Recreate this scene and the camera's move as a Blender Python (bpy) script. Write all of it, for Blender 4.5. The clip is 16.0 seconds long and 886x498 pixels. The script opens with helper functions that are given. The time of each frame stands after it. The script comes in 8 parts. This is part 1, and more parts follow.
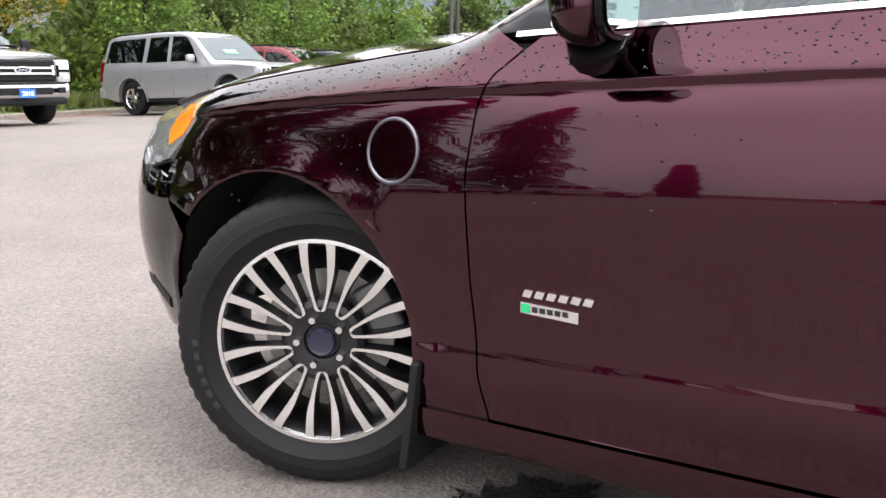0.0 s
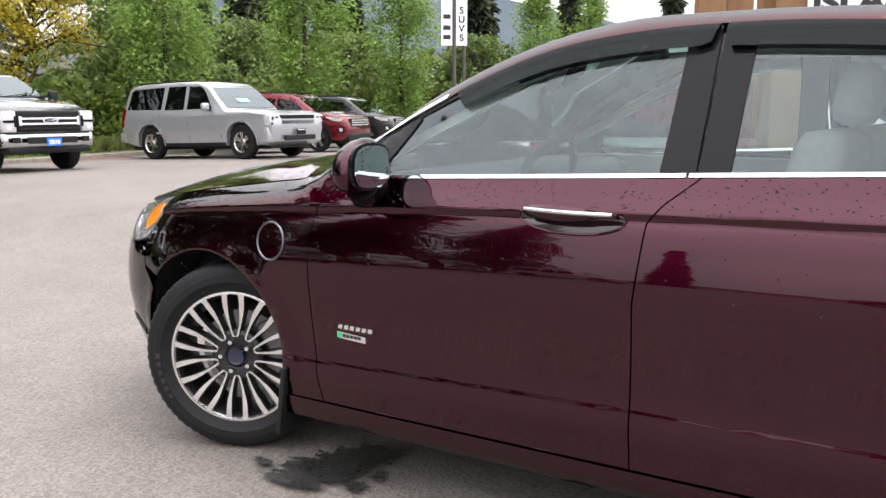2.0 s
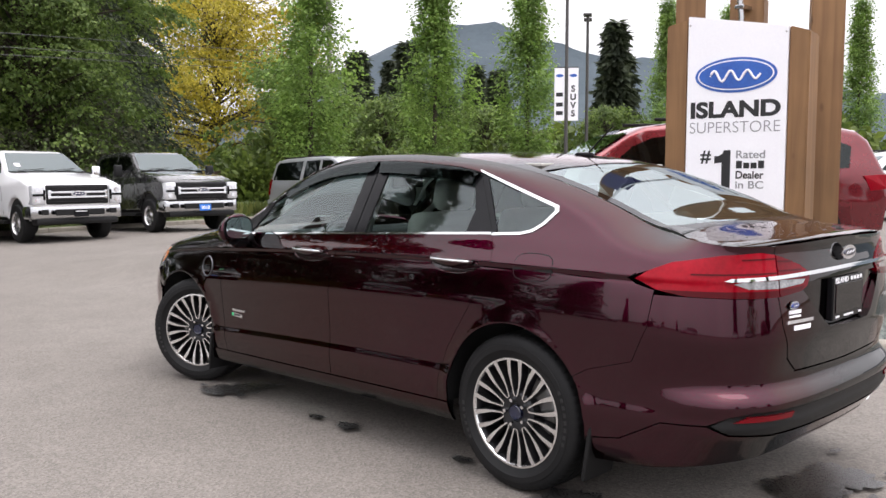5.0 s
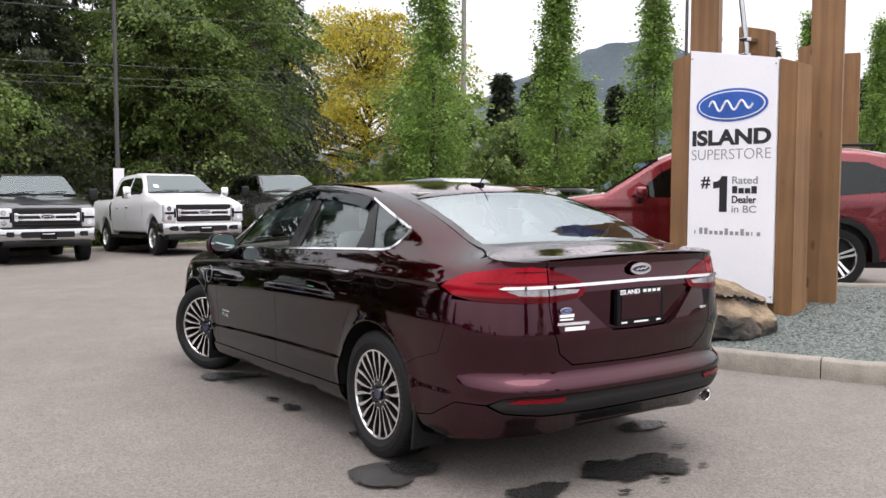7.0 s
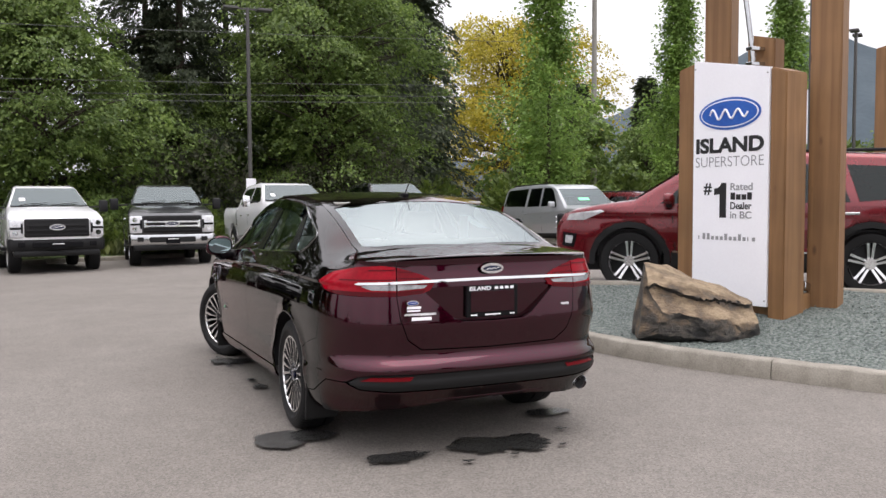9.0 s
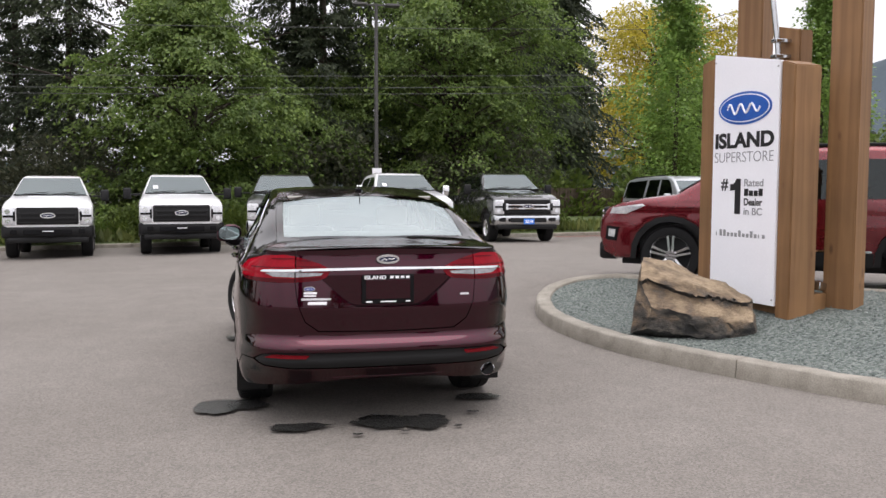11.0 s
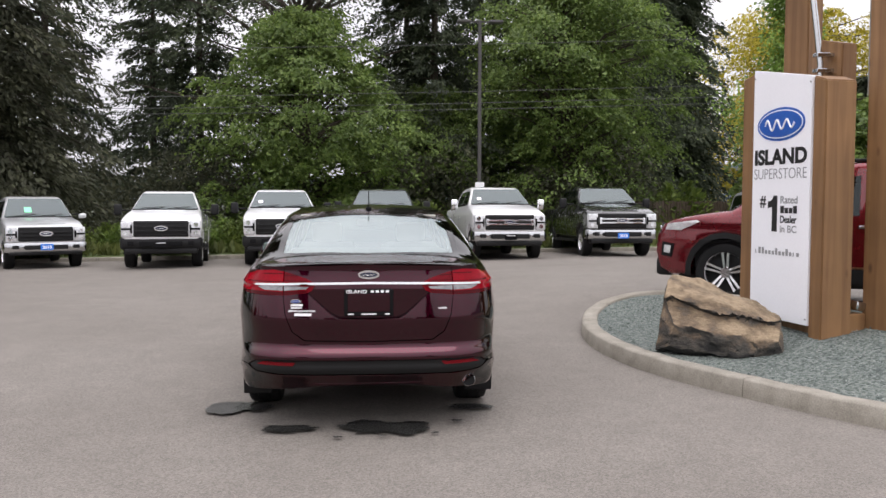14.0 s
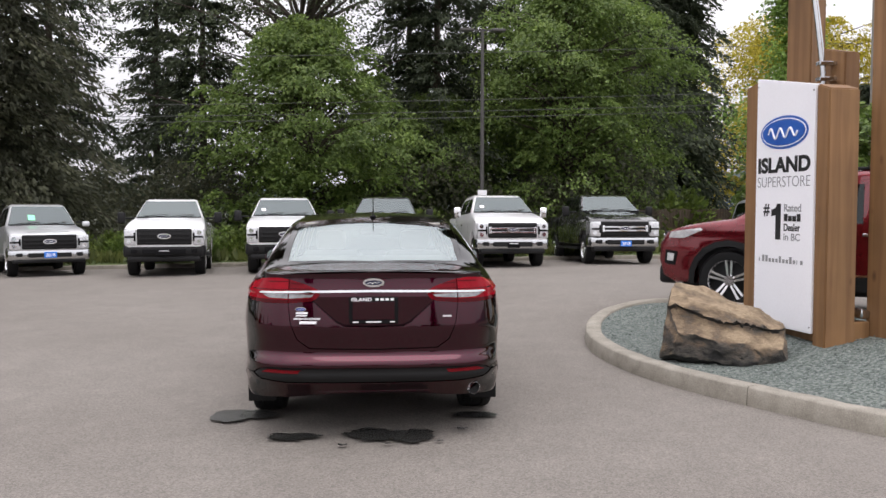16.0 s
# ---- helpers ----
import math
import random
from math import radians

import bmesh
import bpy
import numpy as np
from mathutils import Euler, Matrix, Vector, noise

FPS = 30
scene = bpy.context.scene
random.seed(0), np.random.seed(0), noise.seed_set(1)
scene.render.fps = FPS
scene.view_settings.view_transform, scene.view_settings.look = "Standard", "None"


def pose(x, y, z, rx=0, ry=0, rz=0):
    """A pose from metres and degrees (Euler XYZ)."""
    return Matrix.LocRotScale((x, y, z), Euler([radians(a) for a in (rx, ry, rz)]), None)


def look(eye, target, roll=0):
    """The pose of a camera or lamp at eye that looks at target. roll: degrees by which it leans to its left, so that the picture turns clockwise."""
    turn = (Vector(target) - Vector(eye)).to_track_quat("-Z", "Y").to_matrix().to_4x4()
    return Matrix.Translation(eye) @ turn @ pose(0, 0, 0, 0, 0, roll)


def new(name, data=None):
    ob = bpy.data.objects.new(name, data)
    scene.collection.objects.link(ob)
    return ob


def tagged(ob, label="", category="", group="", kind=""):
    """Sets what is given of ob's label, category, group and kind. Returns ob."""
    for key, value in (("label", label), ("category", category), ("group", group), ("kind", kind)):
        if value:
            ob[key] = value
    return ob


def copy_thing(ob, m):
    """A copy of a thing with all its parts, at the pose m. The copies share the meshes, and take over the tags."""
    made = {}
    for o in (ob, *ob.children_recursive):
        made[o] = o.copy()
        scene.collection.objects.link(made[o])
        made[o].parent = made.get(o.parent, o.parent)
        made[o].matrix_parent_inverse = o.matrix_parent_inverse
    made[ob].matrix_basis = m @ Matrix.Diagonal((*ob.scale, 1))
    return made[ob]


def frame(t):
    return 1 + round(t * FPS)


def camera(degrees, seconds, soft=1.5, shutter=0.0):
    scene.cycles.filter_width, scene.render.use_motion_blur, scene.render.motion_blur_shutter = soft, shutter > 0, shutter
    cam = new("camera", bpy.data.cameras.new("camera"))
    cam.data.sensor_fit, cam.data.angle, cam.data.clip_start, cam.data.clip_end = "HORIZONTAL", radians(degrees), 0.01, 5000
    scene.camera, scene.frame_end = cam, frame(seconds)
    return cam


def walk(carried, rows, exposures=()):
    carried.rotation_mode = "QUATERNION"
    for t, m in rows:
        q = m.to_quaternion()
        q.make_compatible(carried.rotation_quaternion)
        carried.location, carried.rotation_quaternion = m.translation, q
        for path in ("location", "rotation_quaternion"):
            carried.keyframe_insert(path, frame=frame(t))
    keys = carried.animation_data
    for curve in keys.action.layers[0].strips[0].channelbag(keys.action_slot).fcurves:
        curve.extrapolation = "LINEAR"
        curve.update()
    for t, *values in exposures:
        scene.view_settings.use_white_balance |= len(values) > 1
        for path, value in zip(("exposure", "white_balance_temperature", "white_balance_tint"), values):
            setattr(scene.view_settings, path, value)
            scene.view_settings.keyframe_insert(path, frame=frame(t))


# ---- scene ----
cam = camera(54.0, 16.0)
# the clip's camera opens up for the dark flank at first
EXPOSURES = [(0, 1.60), (1.5, 1.52), (3.5, 1.15), (7, 0.90), (11, 0.68), (16, 0.66)]
PATH = [
    (0, (-2.323, 1.568, 0.95), (-0.68, 2.636, 0.549), -0.1),
    (0.5, (-2.407, 1.431, 1.003), (-0.767, 2.502, 0.597), -0.1),
    (1, (-2.582, 1.196, 1.063), (-0.94, 2.274, 0.686), -0.4),
    (1.5, (-2.745, 0.895, 1.14), (-1.105, 1.985, 0.789), -0.5),
    (2, (-2.986, 0.485, 1.24), (-1.355, 1.597, 0.918), 0.0),
    (2.5, (-3.23, 0.029, 1.312), (-1.613, 1.166, 1.013), 0.3),
    (3, (-3.445, -0.481, 1.343), (-1.858, 0.706, 1.074), 0.4),
    (3.5, (-3.668, -0.992, 1.383), (-2.113, 0.243, 1.141), 0.2),
    (4, (-3.798, -1.501, 1.39), (-2.28, -0.216, 1.179), 0.6),
    (4.2, (-3.839, -1.697, 1.39), (-2.344, -0.383, 1.189), 0.4),
    (6.3, (-3.462, -3.535, 1.427), (-2.225, -1.972, 1.277), 0.1),
    (6.5, (-3.391, -3.679, 1.433), (-2.186, -2.089, 1.289), 0.1),
    (7, (-3.269, -4.083, 1.442), (-2.139, -2.438, 1.311), 0.1),
    (7.5, (-3.078, -4.432, 1.446), (-2.025, -2.737, 1.311), -0.3),
    (8, (-2.851, -4.812, 1.452), (-1.882, -3.066, 1.325), -0.9),
    (8.2, (-2.761, -4.975, 1.456), (-1.821, -3.214, 1.333), -1.0),
    (10.3, (-1.346, -6.087, 1.5), (-0.768, -4.178, 1.354), 0.9),
    (10.5, (-1.215, -6.184, 1.514), (-0.674, -4.264, 1.363), 0.7),
    (11, (-0.91, -6.392, 1.51), (-0.45, -4.451, 1.368), 0.2),
    (11.5, (-0.595, -6.489, 1.524), (-0.216, -4.53, 1.389), 0.3),
    (12, (-0.369, -6.611, 1.532), (-0.065, -4.638, 1.422), 0.1),
    (12.5, (-0.218, -6.821, 1.546), (0.035, -4.84, 1.444), -0.3),
    (13, (-0.072, -6.89, 1.563), (0.144, -4.906, 1.458), -0.1),
    (13.5, (0.013, -6.883, 1.569), (0.195, -4.895, 1.455), 0.1),
    (14, (0.004, -6.875, 1.568), (0.173, -4.886, 1.453), 0.1),
    (14.5, (-0.013, -6.874, 1.569), (0.150, -4.885, 1.457), 0.1),
    (15, (-0.009, -6.894, 1.572), (0.142, -4.904, 1.458), -0.4),
    (15.5, (-0.011, -6.896, 1.576), (0.135, -4.905, 1.475), -0.2),
    (16, (-0.014, -6.887, 1.57), (0.150, -4.897, 1.473), 0.1),
]
walk(cam, [(t, look(eye, target, roll)) for t, eye, target, roll in PATH], EXPOSURES)

# ---------------- world, sun, exposure ----------------
world = bpy.data.worlds.new("overcast_sky")
scene.world = world
world.use_nodes = True
wn, wl = world.node_tree.nodes, world.node_tree.links
wn.clear()
w_out = wn.new("ShaderNodeOutputWorld")
w_bg = wn.new("ShaderNodeBackground")
w_sky = wn.new("ShaderNodeTexSky")
w_sky.sky_type = 'NISHITA'
w_sky.sun_disc = False
w_sky.sun_elevation = radians(58)
w_sky.sun_rotation = radians(200)
w_sky.air_density, w_sky.dust_density, w_sky.ozone_density = 1.0, 4.0, 1.0
# a closed cloud deck over the blue sky: pale grey-white, a little uneven
w_tc = wn.new("ShaderNodeTexCoord")
w_no = wn.new("ShaderNodeTexNoise")
w_no.inputs["Scale"].default_value = 2.2
w_no.inputs["Detail"].default_value = 5
w_ramp = wn.new("ShaderNodeValToRGB")
w_ramp.color_ramp.elements[0].position, w_ramp.color_ramp.elements[0].color = 0.3, (8.8, 8.65, 9.3, 1)
w_ramp.color_ramp.elements[1].position, w_ramp.color_ramp.elements[1].color = 0.75, (11.75, 11.3, 11.7, 1)
w_mix = wn.new("ShaderNodeMixRGB")
w_mix.inputs[0].default_value = 0.9
wl.new(w_tc.outputs["Generated"], w_no.inputs["Vector"])
wl.new(w_no.outputs["Fac"], w_ramp.inputs[0])
wl.new(w_sky.outputs[0], w_mix.inputs[1])
wl.new(w_ramp.outputs[0], w_mix.inputs[2])
w_sep = wn.new("ShaderNodeSeparateXYZ")
w_rise = wn.new("ShaderNodeMapRange")
w_rise.inputs["From Min"].default_value, w_rise.inputs["From Max"].default_value = 0.0, 1.0
w_rise.inputs["To Min"].default_value, w_rise.inputs["To Max"].default_value = 0.58, 1.55
w_mul = wn.new("ShaderNodeMixRGB")
w_mul.blend_type, w_mul.inputs[0].default_value = 'MULTIPLY', 1.0
wl.new(w_tc.outputs["Generated"], w_sep.inputs[0])
wl.new(w_sep.outputs["Z"], w_rise.inputs["Value"])
wl.new(w_mix.outputs[0], w_mul.inputs[1])
wl.new(w_rise.outputs[0], w_mul.inputs[2])
wl.new(w_mul.outputs[0], w_bg.inputs[0])
w_bg.inputs[1].default_value = 0.1
wl.new(w_bg.outputs[0], w_out.inputs[0])

sun_data = bpy.data.lights.new("sun", 'SUN')
sun_data.energy, sun_data.angle, sun_data.color = 0.6, radians(40), (1.0, 0.97, 0.93)
sun = new("sun", sun_data)
sun.matrix_world = look((5, -9, 40), (0, 0, 0))

# ---------------- materials ----------------
def shader(name):
    m = bpy.data.materials.new(name)
    m.use_nodes = True
    return m, m.node_tree.nodes, m.node_tree.links, m.node_tree.nodes["Principled BSDF"]


def ramp(nt, lo, hi, c0, c1):
    r = nt.new("ShaderNodeValToRGB")
    r.color_ramp.elements[0].position, r.color_ramp.elements[0].color = lo, (*c0, 1)
    r.color_ramp.elements[1].position, r.color_ramp.elements[1].color = hi, (*c1, 1)
    return r


def noise_tex(nt, ln, scale, detail=4, rough=0.55, stretch=(1, 1, 1)):
    tc = nt.new("ShaderNodeTexCoord")
    mp = nt.new("ShaderNodeMapping")
    mp.inputs["Scale"].default_value = stretch
    no = nt.new("ShaderNodeTexNoise")
    no.inputs["Scale"].default_value, no.inputs["Detail"].default_value = scale, detail
    no.inputs["Roughness"].default_value = rough
    ln.new(tc.outputs["Object"], mp.inputs["Vector"])
    ln.new(mp.outputs["Vector"], no.inputs["Vector"])
    return no


def surf(name, c0, c1=None, rough=0.6, metal=0.0, coat=0.0, scale=6.0, fine=60.0, bump=0.0, var=0.08,
         stretch=(1, 1, 1), spec=0.5, per_object=0.0):
    """A surface with a broad and a fine variation of colour, roughness variation and optional relief."""
    m, nt, ln, b = shader(name)
    c1 = c1 or tuple(min(1, v * (1 + 2 * var)) for v in c0)
    n1, n2 = noise_tex(nt, ln, scale, stretch=stretch), noise_tex(nt, ln, fine, 3, stretch=stretch)
    mx = nt.new("ShaderNodeMath")
    mx.operation = 'MULTIPLY_ADD'
    mx.inputs[1].default_value, mx.inputs[2].default_value = 0.5, 0.0
    ln.new(n2.outputs["Fac"], mx.inputs[0])
    ad = nt.new("ShaderNodeMath")
    ad.operation = 'MULTIPLY_ADD'
    ad.inputs[1].default_value = 0.5
    ln.new(n1.outputs["Fac"], ad.inputs[0])
    ln.new(mx.outputs[0], ad.inputs[2])
    r = ramp(nt, 0.33, 0.67, c0, c1)
    ln.new(ad.outputs[0], r.inputs[0])
    col = r.outputs[0]
    if per_object:
        oi = nt.new("ShaderNodeObjectInfo")
        hs = nt.new("ShaderNodeHueSaturation")
        mr = nt.new("ShaderNodeMapRange")
        mr.inputs["To Min"].default_value, mr.inputs["To Max"].default_value = 1 - per_object, 1 + per_object
        ln.new(oi.outputs["Random"], mr.inputs["Value"])
        ln.new(mr.outputs[0], hs.inputs["Value"])
        ln.new(col, hs.inputs["Color"])
        col = hs.outputs[0]
    ln.new(col, b.inputs["Base Color"])
    rr = nt.new("ShaderNodeMapRange")
    rr.inputs["To Min"].default_value, rr.inputs["To Max"].default_value = max(0.0, rough * 0.85), min(1, rough * 1.15)
    ln.new(n2.outputs["Fac"], rr.inputs["Value"])
    ln.new(rr.outputs[0], b.inputs["Roughness"])
    b.inputs["Metallic"].default_value = metal
    b.inputs["Specular IOR Level"].default_value = spec
    if coat:
        b.inputs["Coat Weight"].default_value, b.inputs["Coat Roughness"].default_value = coat, 0.02
    if bump:
        bp = nt.new("ShaderNodeBump")
        bp.inputs["Strength"].default_value, bp.inputs["Distance"].default_value = 1.0, bump
        ln.new(ad.outputs[0], bp.inputs["Height"])
        ln.new(bp.outputs[0], b.inputs["Normal"])
    return m


def glass(name, tint, gloss=1.0, ior=1.52):
    """A thin pane: tinted see-through with a mirror-smooth gloss by Fresnel."""
    m, nt, ln, b = shader(name)
    nt.remove(b)
    out = nt["Material Output"]
    tr, gl, mix, fr = nt.new("ShaderNodeBsdfTransparent"), nt.new("ShaderNodeBsdfGlossy"), nt.new("ShaderNodeMixShader"), nt.new("ShaderNodeFresnel")
    tr.inputs[0].default_value = (*tint, 1)
    gl.inputs["Color"].default_value = (gloss * 0.88, gloss * 0.98, gloss * 0.98, 1)
    gl.inputs["Roughness"].default_value = 0.01
    fr.inputs["IOR"].default_value = ior
    ln.new(fr.outputs[0], mix.inputs[0])
    ln.new(tr.outputs[0], mix.inputs[1])
    ln.new(gl.outputs[0], mix.inputs[2])
    ln.new(mix.outputs[0], out.inputs[0])
    return m


def paint(name, c0, c1, metal=0.5, rough=0.28, coat_ior=1.5, edge=(1, 1, 1)):
    """Metallic car paint under clear lacquer, with fine flake and a trace of dust."""
    m, nt, ln, b = shader(name)
    fl, du = noise_tex(nt, ln, 900, 2), noise_tex(nt, ln, 5, 5)
    r = ramp(nt, 0.3, 0.7, c0, c1)
    ln.new(fl.outputs["Fac"], r.inputs[0])
    ln.new(r.outputs[0], b.inputs["Base Color"])
    mr = nt.new("ShaderNodeMapRange")
    mr.inputs["To Min"].default_value, mr.inputs["To Max"].default_value = rough * 0.9, rough * 1.25
    ln.new(du.outputs["Fac"], mr.inputs["Value"])
    ln.new(mr.outputs[0], b.inputs["Roughness"])
    b.inputs["Metallic"].default_value = metal
    b.inputs["Coat Weight"].default_value, b.inputs["Coat Roughness"].default_value = 1.0, 0.015
    b.inputs["Coat IOR"].default_value = coat_ior
    b.inputs["Specular Tint"].default_value = (*edge, 1)
    return m


M_BURG = paint("burgundy_paint", (0.033, 0.0010, 0.0078), (0.051, 0.0017, 0.0121), 1.0, 0.15, 1.45, (0.26, 0.03, 0.06))
M_DARK = surf("black_plastic", (0.009, 0.009, 0.0095), rough=0.5, fine=300, bump=0.0004, spec=0.25)
M_TRIM = surf("gloss_black_trim", (0.007, 0.007, 0.008), rough=0.14, spec=0.15)
M_RUBBER = surf("tyre_rubber", (0.007, 0.007, 0.0075), (0.013, 0.013, 0.0135), rough=0.6, spec=0.22, scale=12, fine=160, bump=0.0004)
M_CHROME = surf("chrome", (0.72, 0.73, 0.74), rough=0.06, metal=1.0)
M_MACHINED = surf("machined_alloy", (0.80, 0.80, 0.80), (0.86, 0.86, 0.86), rough=0.24, metal=1.0, scale=9, fine=30)
M_GUN = surf("gunmetal_alloy", (0.022, 0.022, 0.024), (0.036, 0.036, 0.039), rough=0.38, metal=0.6)
M_STEEL = surf("brake_steel", (0.32, 0.31, 0.30), rough=0.4, metal=0.9, stretch=(1, 1, 1))
M_GLASS = glass("side_glass", (0.80, 0.94, 0.90), 1.0, 1.74)
M_GLASS_REAR = glass("rear_glass", (0.62, 0.71, 0.69), 1.0, 1.70)
M_BACKLIGHT = glass("rear_screen_glass", (0.60, 0.68, 0.66), 1.0, 4.0)
M_VISOR = glass("smoked_visor", (0.10, 0.10, 0.11), 0.8, 1.33)
M_REDLENS = surf("red_lens", (0.20, 0.0008, 0.007), (0.30, 0.0014, 0.011), rough=0.12, coat=0.08, var=0.1, spec=0.12)
M_REFLECT = surf("red_reflector", (0.10, 0.001, 0.004), (0.15, 0.0015, 0.006), rough=0.15, spec=0.25)
M_CLEARLENS = surf("clear_lens", (0.13, 0.13, 0.14), (0.42, 0.42, 0.43), rough=0.12, metal=0.3, coat=1.0, scale=20, fine=120)
M_AMBER = surf("amber_lens", (0.85, 0.22, 0.01), (0.95, 0.30, 0.02), rough=0.15, coat=1.0)
M_BLUE = surf("blue_enamel", (0.012, 0.035, 0.20), rough=0.2, coat=0.8)
M_WHITE = surf("white_vinyl", (0.86, 0.855, 0.89), (0.91, 0.905, 0.94), rough=0.42, scale=2)
M_BLACKINK = surf("black_vinyl", (0.012, 0.012, 0.013), rough=0.4)
M_GREYINK = surf("grey_vinyl", (0.26, 0.26, 0.27), rough=0.4)
M_SILVER = surf("silver_badge", (0.7, 0.7, 0.71), rough=0.2, metal=0.9)
M_BEIGE = surf("grey_beige_cloth", (0.42, 0.41, 0.38), (0.54, 0.53, 0.49), rough=0.85, fine=60)
M_SOFT = surf("dark_dash", (0.03, 0.03, 0.032), rough=0.7)


# ---------------- mesh helpers ----------------
def empty(name, m=None):
    ob = new(name)
    ob.empty_display_size = 0.1
    if m is not None:
        ob.matrix_world = m
    return ob


def part(name, bm, material, parent=None, label="", smooth=None):
    """Links a bmesh as one mesh object, under a thing or a part."""
    me = bpy.data.meshes.new(name)
    bmesh.ops.recalc_face_normals(bm, faces=bm.faces)
    bm.to_mesh(me)
    bm.free()
    mats = material if isinstance(material, (list, tuple)) else [material]
    for q in mats:
        me.materials.append(q)
    if smooth is not None:
        me.polygons.foreach_set("use_smooth", [True] * len(me.polygons))
        me.set_sharp_from_angle(angle=radians(smooth))
    ob = new(name, me)
    if parent is not None:
        ob.parent = parent
    if label:
        tagged(ob, label=label)
    return ob


def box(bm, x0, x1, y0, y1, z0, z1, bevel=0.0, m=None, seg=2):
    g = bmesh.ops.create_cube(bm, size=1, matrix=Matrix.LocRotScale(((x0 + x1) / 2, (y0 + y1) / 2, (z0 + z1) / 2), None, (x1 - x0, y1 - y0, z1 - z0)))
    vs = g["verts"]
    if bevel:
        es = list({e for v in vs for e in v.link_edges})
        r = bmesh.ops.bevel(bm, geom=es, offset=bevel, segments=seg, affect='EDGES', profile=0.5)
        vs = list({v for f in r["faces"] for v in f.verts} | {v for v in vs if v.is_valid})
    if m is not None:
        bmesh.ops.transform(bm, matrix=m, verts=vs)
    return bm


def bx(*a, **k):
    return box(bmesh.new(), *a, **k)


def cyl(bm, r0, r1, p, q, seg=20, caps=True):
    """A tapered rod from p to q."""
    p, q = Vector(p), Vector(q)
    d = q - p
    m = Matrix.Translation((p + q) / 2) @ d.to_track_quat('Z', 'Y').to_matrix().to_4x4()
    bmesh.ops.create_cone(bm, cap_ends=caps, segments=seg, radius1=r0, radius2=r1, depth=d.length, matrix=m)
    return bm


def lathe(bm, prof, seg=48, axis='x', m=None):
    """Revolves (radius, along) pairs round an axis."""
    rings = []
    for r, a in prof:
        ring = []
        for i in range(seg):
            t = 2 * math.pi * i / seg
            c, s = r * math.cos(t), r * math.sin(t)
            co = (a, c, s) if axis == 'x' else ((c, a, s) if axis == 'y' else (c, s, a))
            v = bm.verts.new(co)
            ring.append(v)
        rings.append(ring)
    made = [v for ring in rings for v in ring]
    for a, b in zip(rings, rings[1:]):
        for i in range(seg):
            j = (i + 1) % seg
            bm.faces.new((a[i], a[j], b[j], b[i]))
    if m is not None:
        bmesh.ops.transform(bm, matrix=m, verts=made)
    return bm


def prism(bm, pts, z0, z1, m=None):
    """Extrudes an outline in x, y from z0 to z1."""
    lo = [bm.verts.new((x, y, z0)) for x, y in pts]
    hi = [bm.verts.new((x, y, z1)) for x, y in pts]
    n = len(pts)
    bm.faces.new(list(reversed(lo)))
    bm.faces.new(hi)
    for i in range(n):
        bm.faces.new((lo[i], lo[(i + 1) % n], hi[(i + 1) % n], hi[i]))
    if m is not None:
        bmesh.ops.transform(bm, matrix=m, verts=lo + hi)
    return bm


def tube(bm, pts, r, seg=8, taper=None):
    """A round bar through points."""
    pts = [Vector(p) for p in pts]
    rings = []
    for i, p in enumerate(pts):
        d = (pts[min(i + 1, len(pts) - 1)] - pts[max(i - 1, 0)]).normalized()
        up = Vector((0, 0, 1)) if abs(d.z) < 0.9 else Vector((1, 0, 0))
        a = d.cross(up).normalized()
        b = d.cross(a)
        rr = r if taper is None else r + (taper - r) * i / (len(pts) - 1)
        rings.append([bm.verts.new(p + (a * math.cos(2 * math.pi * k / seg) + b * math.sin(2 * math.pi * k / seg)) * rr) for k in range(seg)])
    for a, b in zip(rings, rings[1:]):
        for k in range(seg):
            bm.faces.new((a[k], a[(k + 1) % seg], b[(k + 1) % seg], b[k]))
    bm.faces.new(rings[0])
    bm.faces.new(list(reversed(rings[-1])))
    return bm


def sstep(a, b, v):
    t = max(0.0, min(1.0, (v - a) / (b - a)))
    return t * t * (3 - 2 * t)


def interp(table, v):
    return float(np.interp(v, [p[0] for p in table], [p[1] for p in table]))


def smooth_table(table, n=400):
    """A smooth curve through (v, w) pairs, as dense arrays."""
    xs = np.array([p[0] for p in table], float)
    ys = np.array([p[1] for p in table], float)
    d = np.gradient(ys, xs)
    t = np.linspace(xs[0], xs[-1], n)
    k = np.clip(np.searchsorted(xs, t) - 1, 0, len(xs) - 2)
    h = xs[k + 1] - xs[k]
    s = (t - xs[k]) / h
    w = (2 * s**3 - 3 * s**2 + 1) * ys[k] + (s**3 - 2 * s**2 + s) * h * d[k] + (-2 * s**3 + 3 * s**2) * ys[k + 1] + (s**3 - s**2) * h * d[k + 1]
    return t, w


def curve_of(table):
    t, w = smooth_table(table)
    return lambda v: float(np.interp(v, t, w))


def letters(name, text, size, material, m, parent, depth=0.002, bold=0.0, align='LEFT', squeeze=1.0, shear=0.0, label=""):
    cu = bpy.data.curves.new(name, 'FONT')
    cu.body, cu.size, cu.extrude, cu.offset, cu.align_x, cu.shear = text, size, depth, bold, align, shear
    tmp = new(name, cu)
    me = bpy.data.meshes.new_from_object(tmp.evaluated_get(bpy.context.evaluated_depsgraph_get()))
    bpy.data.objects.remove(tmp)
    me.materials.append(material)
    me.transform(m @ Matrix.Diagonal((squeeze, 1, 1, 1)))
    ob = new(name, me)
    ob.parent = parent
    if label:
        tagged(ob, label=label)
    return ob


